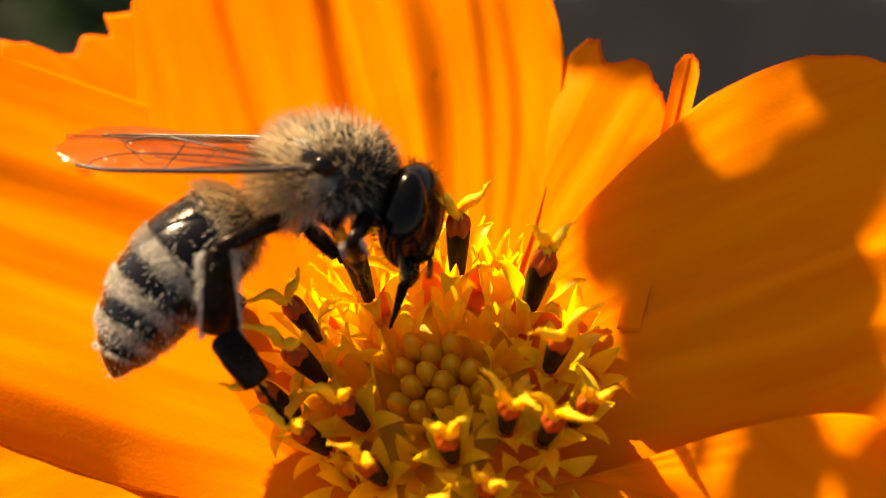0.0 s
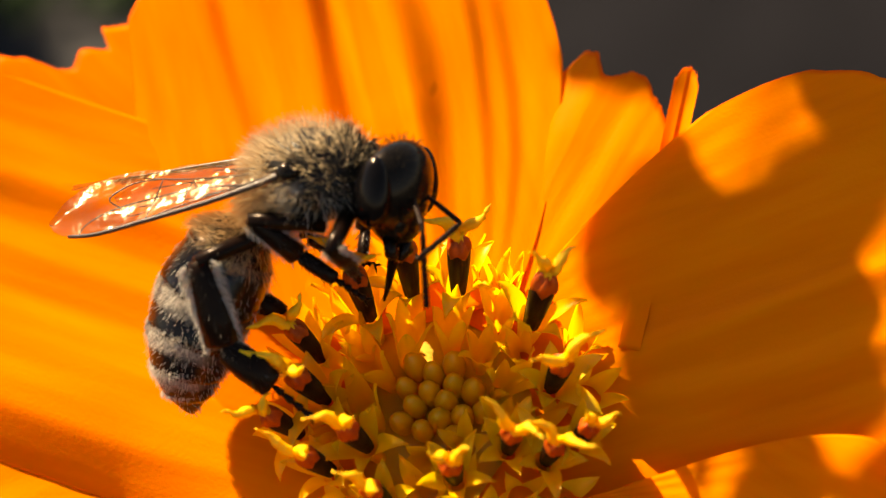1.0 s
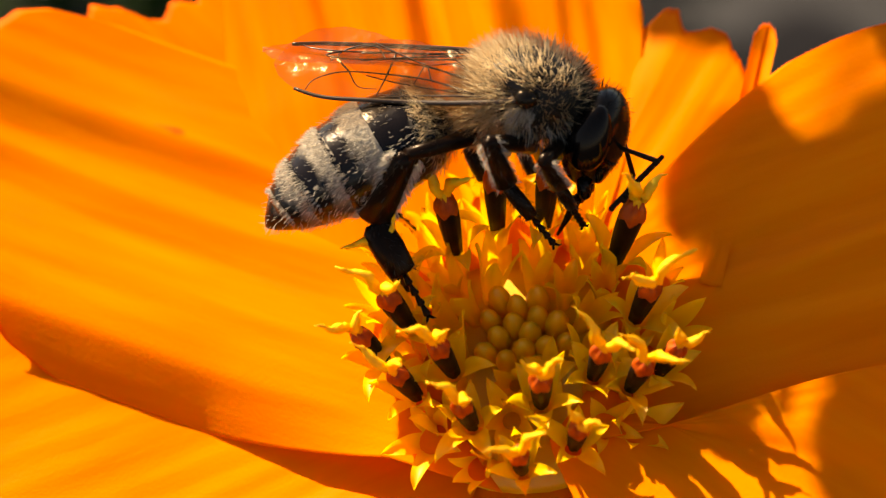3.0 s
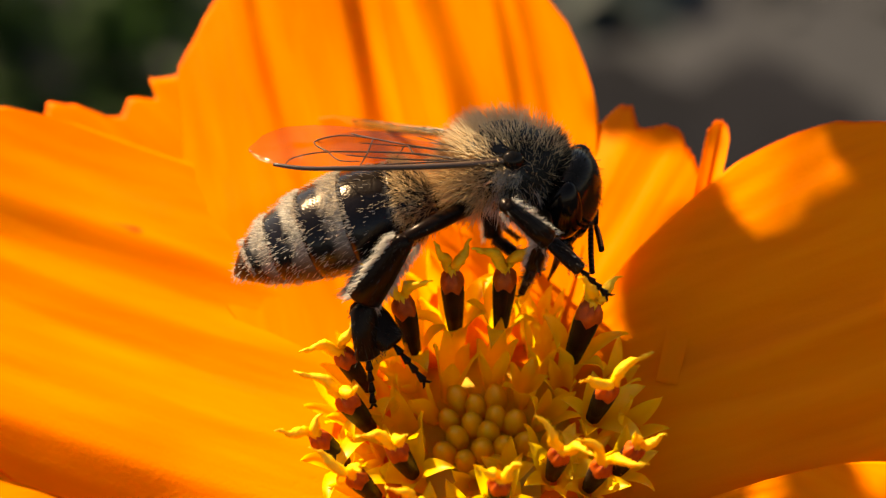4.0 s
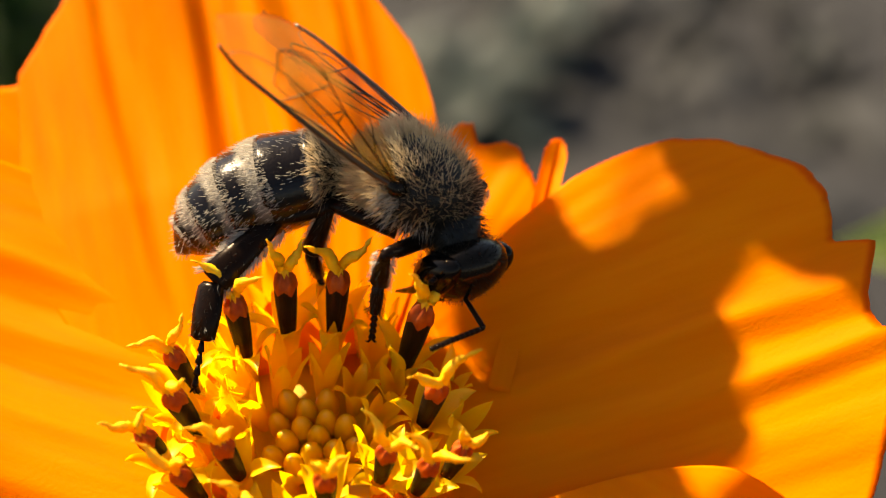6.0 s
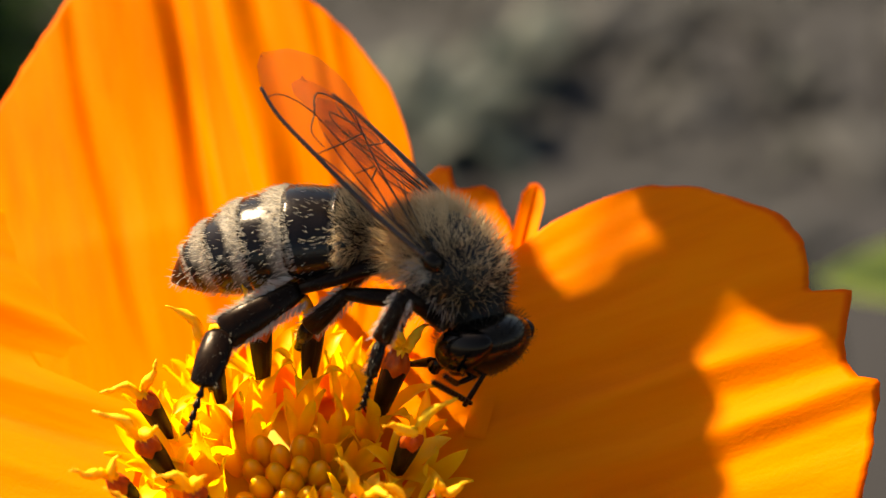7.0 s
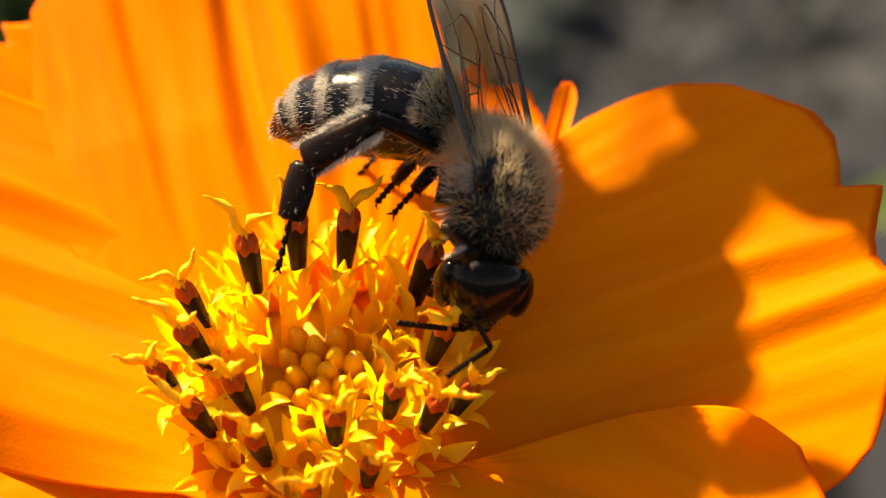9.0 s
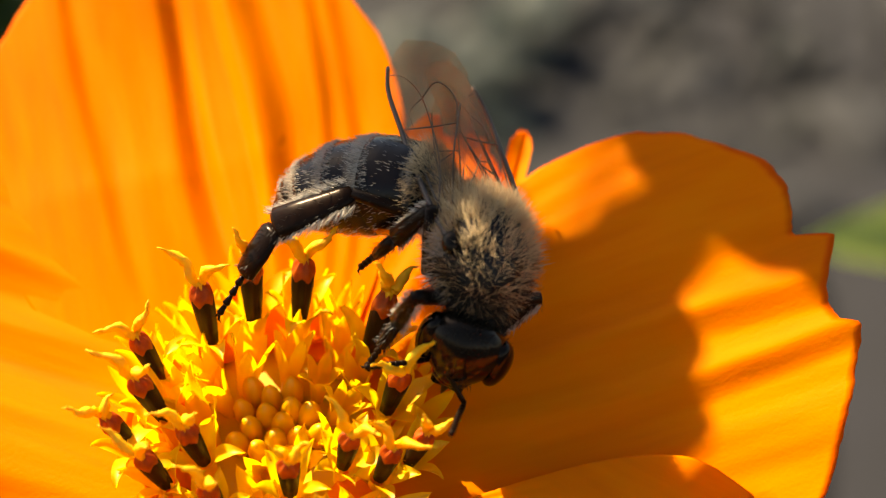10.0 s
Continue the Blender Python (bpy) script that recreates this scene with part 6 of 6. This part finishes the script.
    walk(BEE["leg", "FL"][0], keyed([(0,1.20,0.90,-1.40,82,-13,104),(0.25,1.20,0.90,-1.40,82,-18,103),(0.5,1.20,0.90,-1.40,83,-22,101),(0.75,1.20,0.90,-1.40,82,-16,102),(1,1.20,0.90,-1.40,82,-7,103),(1.25,1.20,0.90,-1.40,82,-8,102),(1.5,1.20,0.90,-1.40,83,-8,101),(1.75,1.20,0.90,-1.40,83,-7,99),(2,1.20,0.90,-1.40,83,-5,97),(2.2,1.20,0.90,-1.40,83,2,99),(2.75,1.20,0.90,-1.40,84,2,116),(3.3,1.20,0.90,-1.40,85,5,132),(3.5,1.20,0.90,-1.40,85,2,143),(3.75,1.20,0.90,-1.40,85,1,139),(4,1.20,0.90,-1.40,85,3,134),(4.25,1.20,0.90,-1.40,79,21,105),(4.5,1.20,0.90,-1.40,54,46,63),(4.75,1.20,0.90,-1.40,61,3,78),(5,1.20,0.90,-1.40,58,-27,89),(5.25,1.20,0.90,-1.40,59,-26,86),(5.5,1.20,0.90,-1.40,61,-23,83),(5.75,1.20,0.90,-1.40,61,-26,83),(6,1.20,0.90,-1.40,61,-25,83),(6.2,1.20,0.90,-1.40,63,-26,78),(6.75,1.20,0.90,-1.40,52,-10,113),(7.3,1.20,0.90,-1.40,51,6,144),(7.5,1.20,0.90,-1.40,51,-2,147),(7.75,1.20,0.90,-1.40,50,-6,152),(8,1.20,0.90,-1.40,50,-9,155),(8.25,1.20,0.90,-1.40,52,-9,143),(8.5,1.20,0.90,-1.40,54,-7,130),(8.75,1.20,0.90,-1.40,55,-9,120),(9,1.20,0.90,-1.40,57,-10,111),(9.25,1.20,0.90,-1.40,61,-28,99),(9.5,1.20,0.90,-1.40,71,-44,82),(9.75,1.20,0.90,-1.40,66,-41,88),(10,1.20,0.90,-1.40,64,-37,92)]))
    walk(BEE["leg", "FL"][1], keyed([(0,0.68,2.98,-0.91,41,70,136),(0.25,0.74,2.94,-0.71,22,65,115),(0.5,0.79,2.90,-0.57,10,58,102),(0.75,0.76,2.97,-0.79,18,68,112),(1,0.72,3.03,-1.12,41,77,135),(1.25,0.76,3.04,-1.10,25,75,119),(1.5,0.80,3.04,-1.10,14,72,107),(1.75,0.87,3.06,-1.14,-3,77,90),(2,0.95,3.08,-1.22,-38,80,54),(2.2,0.84,3.07,-1.49,-101,83,-10),(2.75,0.23,2.87,-1.49,-117,80,-26),(3.3,-0.28,2.52,-1.57,-114,78,-23),(3.5,-0.56,2.22,-1.48,-71,57,23),(3.75,-0.47,2.34,-1.43,-79,68,13),(4,-0.33,2.48,-1.53,-110,74,-19),(4.25,0.66,2.88,-2.20,-163,47,-77),(4.5,1.89,2.26,-2.98,-174,33,-94),(4.75,1.65,3.05,-1.52,-172,52,-90),(5,1.24,2.86,-0.40,-48,82,35),(5.25,1.34,2.88,-0.45,-39,86,44),(5.5,1.44,2.91,-0.55,-24,90,60),(5.75,1.44,2.86,-0.43,14,80,98),(6,1.45,2.88,-0.48,14,74,97),(6.2,1.63,2.84,-0.45,29,77,112),(6.75,0.37,2.90,-1.00,-178,83,-94),(7.3,-0.57,2.19,-1.64,121,82,-155),(7.5,-0.65,2.08,-1.30,-37,65,46),(7.75,-0.72,1.94,-1.16,-29,59,56),(8,-0.77,1.82,-1.05,-23,53,62),(8.25,-0.53,2.21,-1.06,-34,53,48),(8.5,-0.19,2.58,-1.14,-43,53,37),(8.75,0.10,2.77,-1.06,-45,56,35),(9,0.44,2.92,-1.01,-45,60,35),(9.25,0.91,2.82,-0.36,-68,64,9),(9.5,1.43,2.47,0.12,-77,63,-1),(9.75,1.26,2.55,0.06,-74,66,3),(10,1.13,2.66,-0.09,-75,69,1)]))
    walk(BEE["leg", "FL"][2], keyed([(0,0.21,3.43,-2.70,-136,37,-60),(0.25,0.39,3.67,-2.43,-137,44,-63),(0.5,0.58,3.89,-2.18,-139,50,-65),(0.75,0.50,3.64,-2.55,-152,49,-82),(1,0.42,3.34,-2.97,-164,46,-98),(1.25,0.52,3.48,-2.93,-160,43,-93),(1.5,0.62,3.61,-2.90,-158,40,-88),(1.75,0.88,3.48,-2.99,-154,36,-83),(2,1.13,3.33,-3.09,-151,33,-77),(2.2,1.06,3.03,-3.38,-140,45,-61),(2.75,0.54,2.73,-3.36,-127,44,-41),(3.3,0.08,2.37,-3.43,-114,40,-23),(3.5,0.38,2.62,-3.08,-110,24,-14),(3.75,0.21,2.50,-3.20,-115,21,-29),(4,0.16,2.31,-3.36,-120,17,-43),(4.25,0.94,1.60,-3.58,-127,22,-65),(4.5,1.79,0.67,-4.02,-135,22,-86),(4.75,1.65,1.89,-3.02,-129,37,-74),(5,1.45,3.00,-2.28,-116,46,-55),(5.25,1.44,2.98,-2.34,-122,53,-62),(5.5,1.45,2.92,-2.45,-130,60,-72),(5.75,1.40,3.18,-2.30,-114,73,-54),(6,1.38,3.40,-2.30,-53,80,8),(6.2,1.46,3.23,-2.30,-39,61,22),(6.75,0.35,2.68,-2.89,-35,66,27),(7.3,-0.81,2.07,-3.52,-29,68,34),(7.5,-0.09,2.66,-3.03,-52,41,6),(7.75,-0.18,2.74,-2.79,-57,38,-1),(8,-0.24,2.82,-2.57,-61,35,-8),(8.25,0.22,3.06,-2.59,-67,42,-17),(8.5,0.73,3.28,-2.65,-75,47,-29),(8.75,0.96,3.39,-2.64,-82,46,-39),(9,1.21,3.48,-2.65,-89,43,-49),(9.25,1.74,2.96,-2.07,-91,53,-51),(9.5,2.30,2.46,-1.56,-96,62,-57),(9.75,2.04,2.58,-1.67,-74,64,-33),(10,1.81,2.67,-1.86,-53,61,-9)]))
    walk(BEE["leg", "ML"][0], keyed([(0,0.10,1.10,-1.50,79,-19,175),(0.25,0.10,1.10,-1.50,83,-24,164),(0.5,0.10,1.10,-1.50,88,-27,153),(0.75,0.10,1.10,-1.50,91,-27,146),(1,0.10,1.10,-1.50,94,-26,140),(1.25,0.10,1.10,-1.50,94,-22,140),(1.5,0.10,1.10,-1.50,94,-18,139),(1.75,0.10,1.10,-1.50,93,-13,142),(2,0.10,1.10,-1.50,93,-6,144),(2.2,0.10,1.10,-1.50,93,-1,137),(2.75,0.10,1.10,-1.50,93,-3,146),(3.3,0.10,1.10,-1.50,93,-2,154),(3.5,0.10,1.10,-1.50,92,-6,169),(3.75,0.10,1.10,-1.50,91,-12,170),(4,0.10,1.10,-1.50,91,-16,170),(4.25,0.10,1.10,-1.50,93,12,128),(4.5,0.10,1.10,-1.50,72,34,78),(4.75,0.10,1.10,-1.50,79,7,98),(5,0.10,1.10,-1.50,79,-10,106),(5.25,0.10,1.10,-1.50,78,-3,116),(5.5,0.10,1.10,-1.50,78,7,124),(5.75,0.10,1.10,-1.50,78,-1,128),(6,0.10,1.10,-1.50,78,-4,131),(6.2,0.10,1.10,-1.50,78,1,132),(6.75,0.10,1.10,-1.50,81,12,160),(7.3,0.10,1.10,-1.50,95,33,-166),(7.5,0.10,1.10,-1.50,85,57,-180),(7.75,0.10,1.10,-1.50,77,57,171),(8,0.10,1.10,-1.50,70,57,163),(8.25,0.10,1.10,-1.50,60,36,149),(8.5,0.10,1.10,-1.50,56,21,142),(8.75,0.10,1.10,-1.50,59,9,151),(9,0.10,1.10,-1.50,59,-2,160),(9.25,0.10,1.10,-1.50,61,-11,146),(9.5,0.10,1.10,-1.50,65,-18,131),(9.75,0.10,1.10,-1.50,63,-26,134),(10,0.10,1.10,-1.50,62,-32,138)]))
    walk(BEE["leg", "ML"][1], keyed([(0,-2.07,1.30,-0.76,-105,47,-26),(0.25,-1.93,1.68,-0.58,-110,49,-32),(0.5,-1.73,2.03,-0.46,-114,52,-38),(0.75,-1.60,2.24,-0.44,-125,64,-51),(1,-1.48,2.44,-0.50,-144,72,-72),(1.25,-1.52,2.48,-0.63,-152,78,-80),(1.5,-1.56,2.52,-0.79,-174,84,-102),(1.75,-1.66,2.49,-0.99,-147,82,-75),(2,-1.75,2.44,-1.26,-126,79,-53),(2.2,-1.59,2.66,-1.46,-102,87,-30),(2.75,-1.80,2.39,-1.38,-124,82,-52),(3.3,-1.97,2.09,-1.41,-127,77,-54),(3.5,-2.14,1.55,-1.24,-82,47,-6),(3.75,-2.11,1.51,-1.02,-72,45,9),(4,-2.08,1.49,-0.88,-63,39,22),(4.25,-1.29,2.87,-1.97,-87,26,-20),(4.5,0.49,2.97,-2.78,-96,27,-41),(4.75,-0.21,3.36,-1.78,-90,43,-30),(5,-0.54,3.27,-1.10,-60,57,7),(5.25,-0.90,3.17,-1.39,-52,68,17),(5.5,-1.18,2.99,-1.78,-20,76,50),(5.75,-1.32,2.91,-1.45,19,74,90),(6,-1.42,2.82,-1.33,25,64,97),(6.2,-1.45,2.80,-1.54,9,68,79),(6.75,-2.02,1.85,-1.99,-75,84,-6),(7.3,-1.77,0.62,-2.75,171,68,-121),(7.5,-1.16,1.10,-3.42,-148,63,-76),(7.75,-1.14,1.29,-3.43,-141,66,-69),(8,-1.09,1.47,-3.43,-133,69,-60),(8.25,-1.49,2.06,-2.86,-121,67,-47),(8.5,-1.58,2.43,-2.34,-113,66,-38),(8.75,-1.89,2.20,-1.86,-115,68,-40),(9,-2.06,1.89,-1.41,-118,74,-43),(9.25,-1.76,2.37,-1.05,-93,72,-17),(9.5,-1.32,2.76,-0.79,-70,70,7),(9.75,-1.35,2.59,-0.51,-50,70,28),(10,-1.35,2.41,-0.28,-32,67,47)]))
    walk(BEE["leg", "ML"][2], keyed([(0,-0.71,0.65,-2.36,-77,43,9),(0.25,-0.72,0.92,-2.25,-70,38,20),(0.5,-0.67,1.20,-2.20,-65,32,30),(0.75,-0.98,1.48,-2.41,-65,35,30),(1,-1.27,1.80,-2.60,-65,38,29),(1.25,-1.44,2.05,-2.79,-65,41,28),(1.5,-1.61,2.31,-2.98,-66,44,27),(1.75,-1.58,2.20,-3.16,-73,52,18),(2,-1.50,2.10,-3.42,-84,59,5),(2.2,-1.48,2.60,-3.66,-118,58,-35),(2.75,-1.61,2.15,-3.56,-101,55,-15),(3.3,-1.68,1.69,-3.55,-88,49,2),(3.5,-0.64,1.40,-2.84,-62,24,43),(3.75,-0.56,1.75,-2.57,-63,26,41),(4,-0.50,2.13,-2.27,-64,29,38),(4.25,0.56,2.19,-2.95,-79,33,10),(4.5,1.98,1.68,-3.76,-86,35,-2),(4.75,1.18,2.55,-3.28,-77,25,16),(5,0.64,3.42,-2.95,-72,12,31),(5.25,-0.10,3.41,-3.43,-72,7,31),(5.5,-0.83,3.41,-3.91,-72,2,31),(5.75,-1.32,3.53,-3.56,-73,20,23),(6,-1.53,3.77,-3.31,-78,39,14),(6.2,-1.30,3.60,-3.58,-143,67,-62),(6.75,-1.77,1.83,-4.18,-146,55,-65),(7.3,-2.20,-0.09,-4.79,-147,45,-67),(7.5,-0.93,0.13,-5.39,-148,19,-68),(7.75,-0.82,0.47,-5.44,-146,17,-63),(8,-0.70,0.78,-5.48,-145,15,-58),(8.25,-0.90,1.42,-4.88,-139,25,-41),(8.5,-0.88,1.88,-4.35,-129,35,-21),(8.75,-1.27,1.68,-3.90,-125,43,-14),(9,-1.61,1.46,-3.52,-117,50,-4),(9.25,-1.10,2.16,-3.14,-123,61,-11),(9.5,-0.57,2.86,-2.85,-134,70,-23),(9.75,-0.67,2.94,-2.57,-122,73,-10),(10,-0.77,3.03,-2.31,-105,74,7)]))
    walk(BEE["leg", "HL"][0], keyed([(0,-1.60,1.00,-1.55,67,14,156),(0.25,-1.60,1.00,-1.55,65,14,149),(0.5,-1.60,1.00,-1.55,63,14,143),(0.75,-1.60,1.00,-1.55,64,8,148),(1,-1.60,1.00,-1.55,67,4,153),(1.25,-1.60,1.00,-1.55,68,0,146),(1.5,-1.60,1.00,-1.55,69,-3,139),(1.75,-1.60,1.00,-1.55,70,5,137),(2,-1.60,1.00,-1.55,70,15,135),(2.2,-1.60,1.00,-1.55,74,18,147),(2.75,-1.60,1.00,-1.55,82,14,174),(3.3,-1.60,1.00,-1.55,89,10,-160),(3.5,-1.60,1.00,-1.55,101,24,-126),(3.75,-1.60,1.00,-1.55,99,22,-134),(4,-1.60,1.00,-1.55,98,20,-142),(4.25,-1.60,1.00,-1.55,83,34,179),(4.5,-1.60,1.00,-1.55,59,38,134),(4.75,-1.60,1.00,-1.55,62,0,134),(5,-1.60,1.00,-1.55,62,-17,139),(5.25,-1.60,1.00,-1.55,65,-11,130),(5.5,-1.60,1.00,-1.55,65,2,118),(5.75,-1.60,1.00,-1.55,63,0,115),(6,-1.60,1.00,-1.55,60,1,109),(6.2,-1.60,1.00,-1.55,55,9,103),(6.75,-1.60,1.00,-1.55,68,22,158),(7.3,-1.60,1.00,-1.55,90,36,-159),(7.5,-1.60,1.00,-1.55,49,71,147),(7.75,-1.60,1.00,-1.55,49,68,145),(8,-1.60,1.00,-1.55,49,64,143),(8.25,-1.60,1.00,-1.55,43,59,136),(8.5,-1.60,1.00,-1.55,40,54,132),(8.75,-1.60,1.00,-1.55,55,42,151),(9,-1.60,1.00,-1.55,63,32,163),(9.25,-1.60,1.00,-1.55,50,23,136),(9.5,-1.60,1.00,-1.55,41,13,108),(9.75,-1.60,1.00,-1.55,41,18,113),(10,-1.60,1.00,-1.55,41,23,117)]))
    walk(BEE["leg", "HL"][1], keyed([(0,-4.17,2.17,-2.23,7,74,101),(0.25,-4.02,2.44,-2.23,-3,73,91),(0.5,-3.84,2.70,-2.26,-9,71,84),(0.75,-4.05,2.50,-1.95,1,73,95),(1,-4.19,2.30,-1.74,11,73,105),(1.25,-4.01,2.62,-1.54,14,67,108),(1.5,-3.78,2.91,-1.40,16,60,110),(1.75,-3.71,2.97,-1.82,25,62,120),(2,-3.58,2.98,-2.29,35,63,128),(2.2,-3.91,2.52,-2.43,56,62,151),(2.75,-4.39,1.30,-2.26,77,68,174),(3.3,-4.28,0.02,-2.07,96,64,-163),(3.5,-3.14,-1.15,-2.74,96,65,-159),(3.75,-3.47,-0.94,-2.63,89,65,-166),(4,-3.76,-0.68,-2.52,86,66,-169),(4.25,-4.01,1.04,-3.16,100,64,-157),(4.5,-3.19,2.65,-3.33,121,55,-141),(4.75,-3.62,3.08,-1.57,93,71,-173),(5,-3.70,2.80,-0.68,32,63,123),(5.25,-3.41,3.20,-1.02,15,52,104),(5.5,-2.98,3.55,-1.65,11,36,95),(5.75,-2.81,3.63,-1.53,14,29,98),(6,-2.57,3.73,-1.58,16,25,99),(6.2,-2.24,3.79,-2.02,16,33,99),(6.75,-4.08,2.01,-2.66,17,47,104),(7.3,-3.80,0.17,-3.25,43,57,139),(7.5,-2.38,1.50,-4.30,85,73,-179),(7.75,-2.50,1.64,-4.23,69,76,163),(8,-2.62,1.77,-4.16,40,78,132),(8.25,-2.68,2.03,-4.04,48,74,141),(8.5,-2.73,2.28,-3.89,50,70,145),(8.75,-3.47,2.04,-3.51,23,67,117),(9,-3.94,1.74,-3.09,3,60,96),(9.25,-3.51,2.87,-2.68,-14,50,76),(9.5,-2.48,3.68,-2.22,-14,40,72),(9.75,-2.67,3.54,-2.45,-14,36,74),(10,-2.82,3.37,-2.69,-15,32,75)]))
    walk(BEE["leg", "HL"][2], keyed([(0,-4.33,2.99,-5.21,-57,37,37),(0.25,-4.05,3.35,-5.20,-61,34,32),(0.5,-3.74,3.72,-5.19,-63,32,27),(0.75,-4.12,3.43,-4.91,-65,41,24),(1,-4.41,3.18,-4.70,-67,51,21),(1.25,-4.38,3.78,-4.39,-66,50,24),(1.5,-4.32,4.38,-4.08,-63,49,27),(1.75,-4.43,4.23,-4.56,-69,42,20),(2,-4.44,4.08,-5.06,-74,35,16),(2.2,-5.18,3.24,-5.16,-72,34,21),(2.75,-5.55,1.42,-5.14,-80,36,10),(3.3,-5.59,-0.38,-4.85,-91,43,0),(3.5,-4.35,-1.61,-5.55,-107,36,-18),(3.75,-4.71,-1.26,-5.45,-115,36,-27),(4,-5.00,-0.92,-5.35,-122,35,-36),(4.25,-5.27,0.51,-5.94,-133,28,-54),(4.5,-4.57,1.51,-5.86,-148,33,-81),(4.75,-4.64,2.96,-4.49,-143,52,-70),(5,-4.48,3.98,-3.44,-123,72,-45),(5.25,-3.86,5.06,-3.46,-107,74,-28),(5.5,-3.20,6.04,-3.48,-85,74,-6),(5.75,-3.20,6.32,-3.03,-43,67,38),(6,-3.02,6.50,-2.91,-22,53,62),(6.2,-2.67,6.36,-3.70,-30,35,53),(6.75,-4.60,4.08,-4.91,-42,44,41),(7.3,-5.08,1.28,-5.85,-30,61,62),(7.5,-3.27,1.48,-7.27,-56,46,31),(7.75,-3.20,1.86,-7.24,-60,42,27),(8,-3.06,2.25,-7.19,-63,39,24),(8.25,-3.34,2.56,-7.02,-63,41,25),(8.5,-3.58,2.88,-6.81,-63,43,26),(8.75,-4.01,3.12,-6.36,-73,46,13),(9,-4.11,3.26,-5.79,-85,52,2),(9.25,-3.01,4.80,-5.05,-96,49,-14),(9.5,-1.75,5.95,-4.20,-97,49,-21),(9.75,-1.96,5.95,-4.27,-89,51,-13),(10,-2.14,5.90,-4.35,-83,53,-3)]))
    walk(BEE["ant", "L"][0], keyed([(0,3.73,-0.36,-1.52,70,65,-118),(0.25,3.67,-0.24,-1.34,131,52,-49),(0.5,3.61,-0.11,-1.17,133,18,-45),(0.75,3.73,-0.31,-1.23,140,33,-29),(1,3.85,-0.51,-1.30,152,47,-10),(1.25,3.86,-0.47,-1.33,153,61,-9),(1.5,3.86,-0.43,-1.36,139,75,-25),(1.75,3.95,-0.30,-1.27,56,79,-109),(2,4.04,-0.16,-1.19,23,64,-144),(2.2,3.83,-0.17,-1.15,119,75,-44),(2.75,3.67,-0.25,-1.21,175,68,14),(3.3,3.51,-0.34,-1.26,-165,50,37),(3.5,3.67,-0.62,-1.40,-137,27,80),(3.75,3.45,-0.41,-1.09,-141,45,75),(4,3.22,-0.20,-0.77,-147,59,66),(4.25,3.61,-0.33,-0.70,-110,69,107),(4.5,4.00,-0.47,-0.63,-64,64,157),(4.75,3.94,-0.91,-0.94,-71,53,148),(5,3.88,-1.34,-1.24,-56,50,168),(5.25,3.89,-1.15,-1.49,-56,33,169),(5.5,3.90,-0.96,-1.73,-57,16,166),(5.75,3.89,-0.81,-1.78,-56,6,167),(6,3.89,-0.67,-1.84,-56,-4,171),(6.2,3.67,-0.58,-1.77,-41,46,-153),(6.75,3.73,-0.34,-1.30,-17,49,-120),(7.3,3.79,-0.11,-0.82,4,40,-90),(7.5,3.85,-0.22,-0.36,33,17,-35),(7.75,3.82,-0.22,-0.40,34,6,-30),(8,3.79,-0.22,-0.44,34,-4,-32),(8.25,3.87,-0.43,-0.43,36,11,-7),(8.5,3.95,-0.64,-0.41,43,23,18),(8.75,4.05,-0.50,-0.32,47,45,24),(9,4.14,-0.35,-0.23,58,67,37),(9.25,4.03,-0.66,-0.47,66,60,46),(9.5,3.91,-0.96,-0.71,68,55,49),(9.75,3.98,-0.71,-0.65,143,86,125),(10,4.05,-0.45,-0.58,-127,57,-144)]))
    walk(BEE["ant", "L"][1], keyed([(0,3.43,-0.93,-2.89,83,-5,-97),(0.25,4.28,-0.94,-2.54,83,4,-110),(0.5,4.62,-1.14,-1.63,82,26,-116),(0.75,4.85,-0.92,-2.06,81,16,-117),(1,4.87,-0.70,-2.41,82,9,-115),(1.25,4.59,-0.59,-2.66,83,0,-106),(1.5,4.23,-0.60,-2.82,82,-8,-95),(1.75,3.86,-0.57,-2.76,81,-6,-90),(2,3.49,-0.56,-2.55,81,-2,-86),(2.2,4.11,-0.45,-2.61,82,-8,-101),(2.75,4.23,-0.11,-2.61,83,-8,-103),(3.3,4.28,0.25,-2.43,83,-4,-103),(3.5,3.90,0.72,-2.09,83,2,-100),(3.75,3.73,0.63,-2.16,83,1,-99),(4,3.54,0.53,-2.06,83,5,-97),(4.25,3.45,0.18,-2.12,83,1,-90),(4.5,3.38,-0.21,-2.00,83,2,-84),(4.75,3.16,-0.42,-2.15,82,-15,-73),(5,2.93,-1.13,-2.41,74,-36,-56),(5.25,2.64,-0.89,-2.31,76,-30,-60),(5.5,2.48,-0.60,-2.14,79,-24,-67),(5.75,2.42,-0.48,-1.95,83,-20,-75),(6,2.39,-0.42,-1.73,86,-17,-84),(6.2,2.74,-1.06,-2.87,90,-28,-95),(6.75,3.22,-1.21,-2.44,91,-30,-99),(7.3,3.78,-1.27,-1.80,94,-27,-104),(7.5,5.03,-1.06,-0.81,99,-4,-123),(7.75,5.12,-0.99,-0.56,99,10,-126),(8,5.08,-1.03,-0.34,98,25,-128),(8.25,5.36,-0.62,-0.71,101,16,-120),(8.5,5.28,-0.20,-1.02,104,8,-106),(8.75,5.02,-0.06,-1.41,105,13,-102),(9,4.61,0.01,-1.63,107,22,-95),(9.25,4.55,-0.11,-1.79,107,12,-95),(9.5,4.48,-0.32,-1.96,107,2,-94),(9.75,3.92,-0.62,-2.16,107,-4,-87),(10,3.37,-0.95,-1.85,107,2,-81)]))


motions()
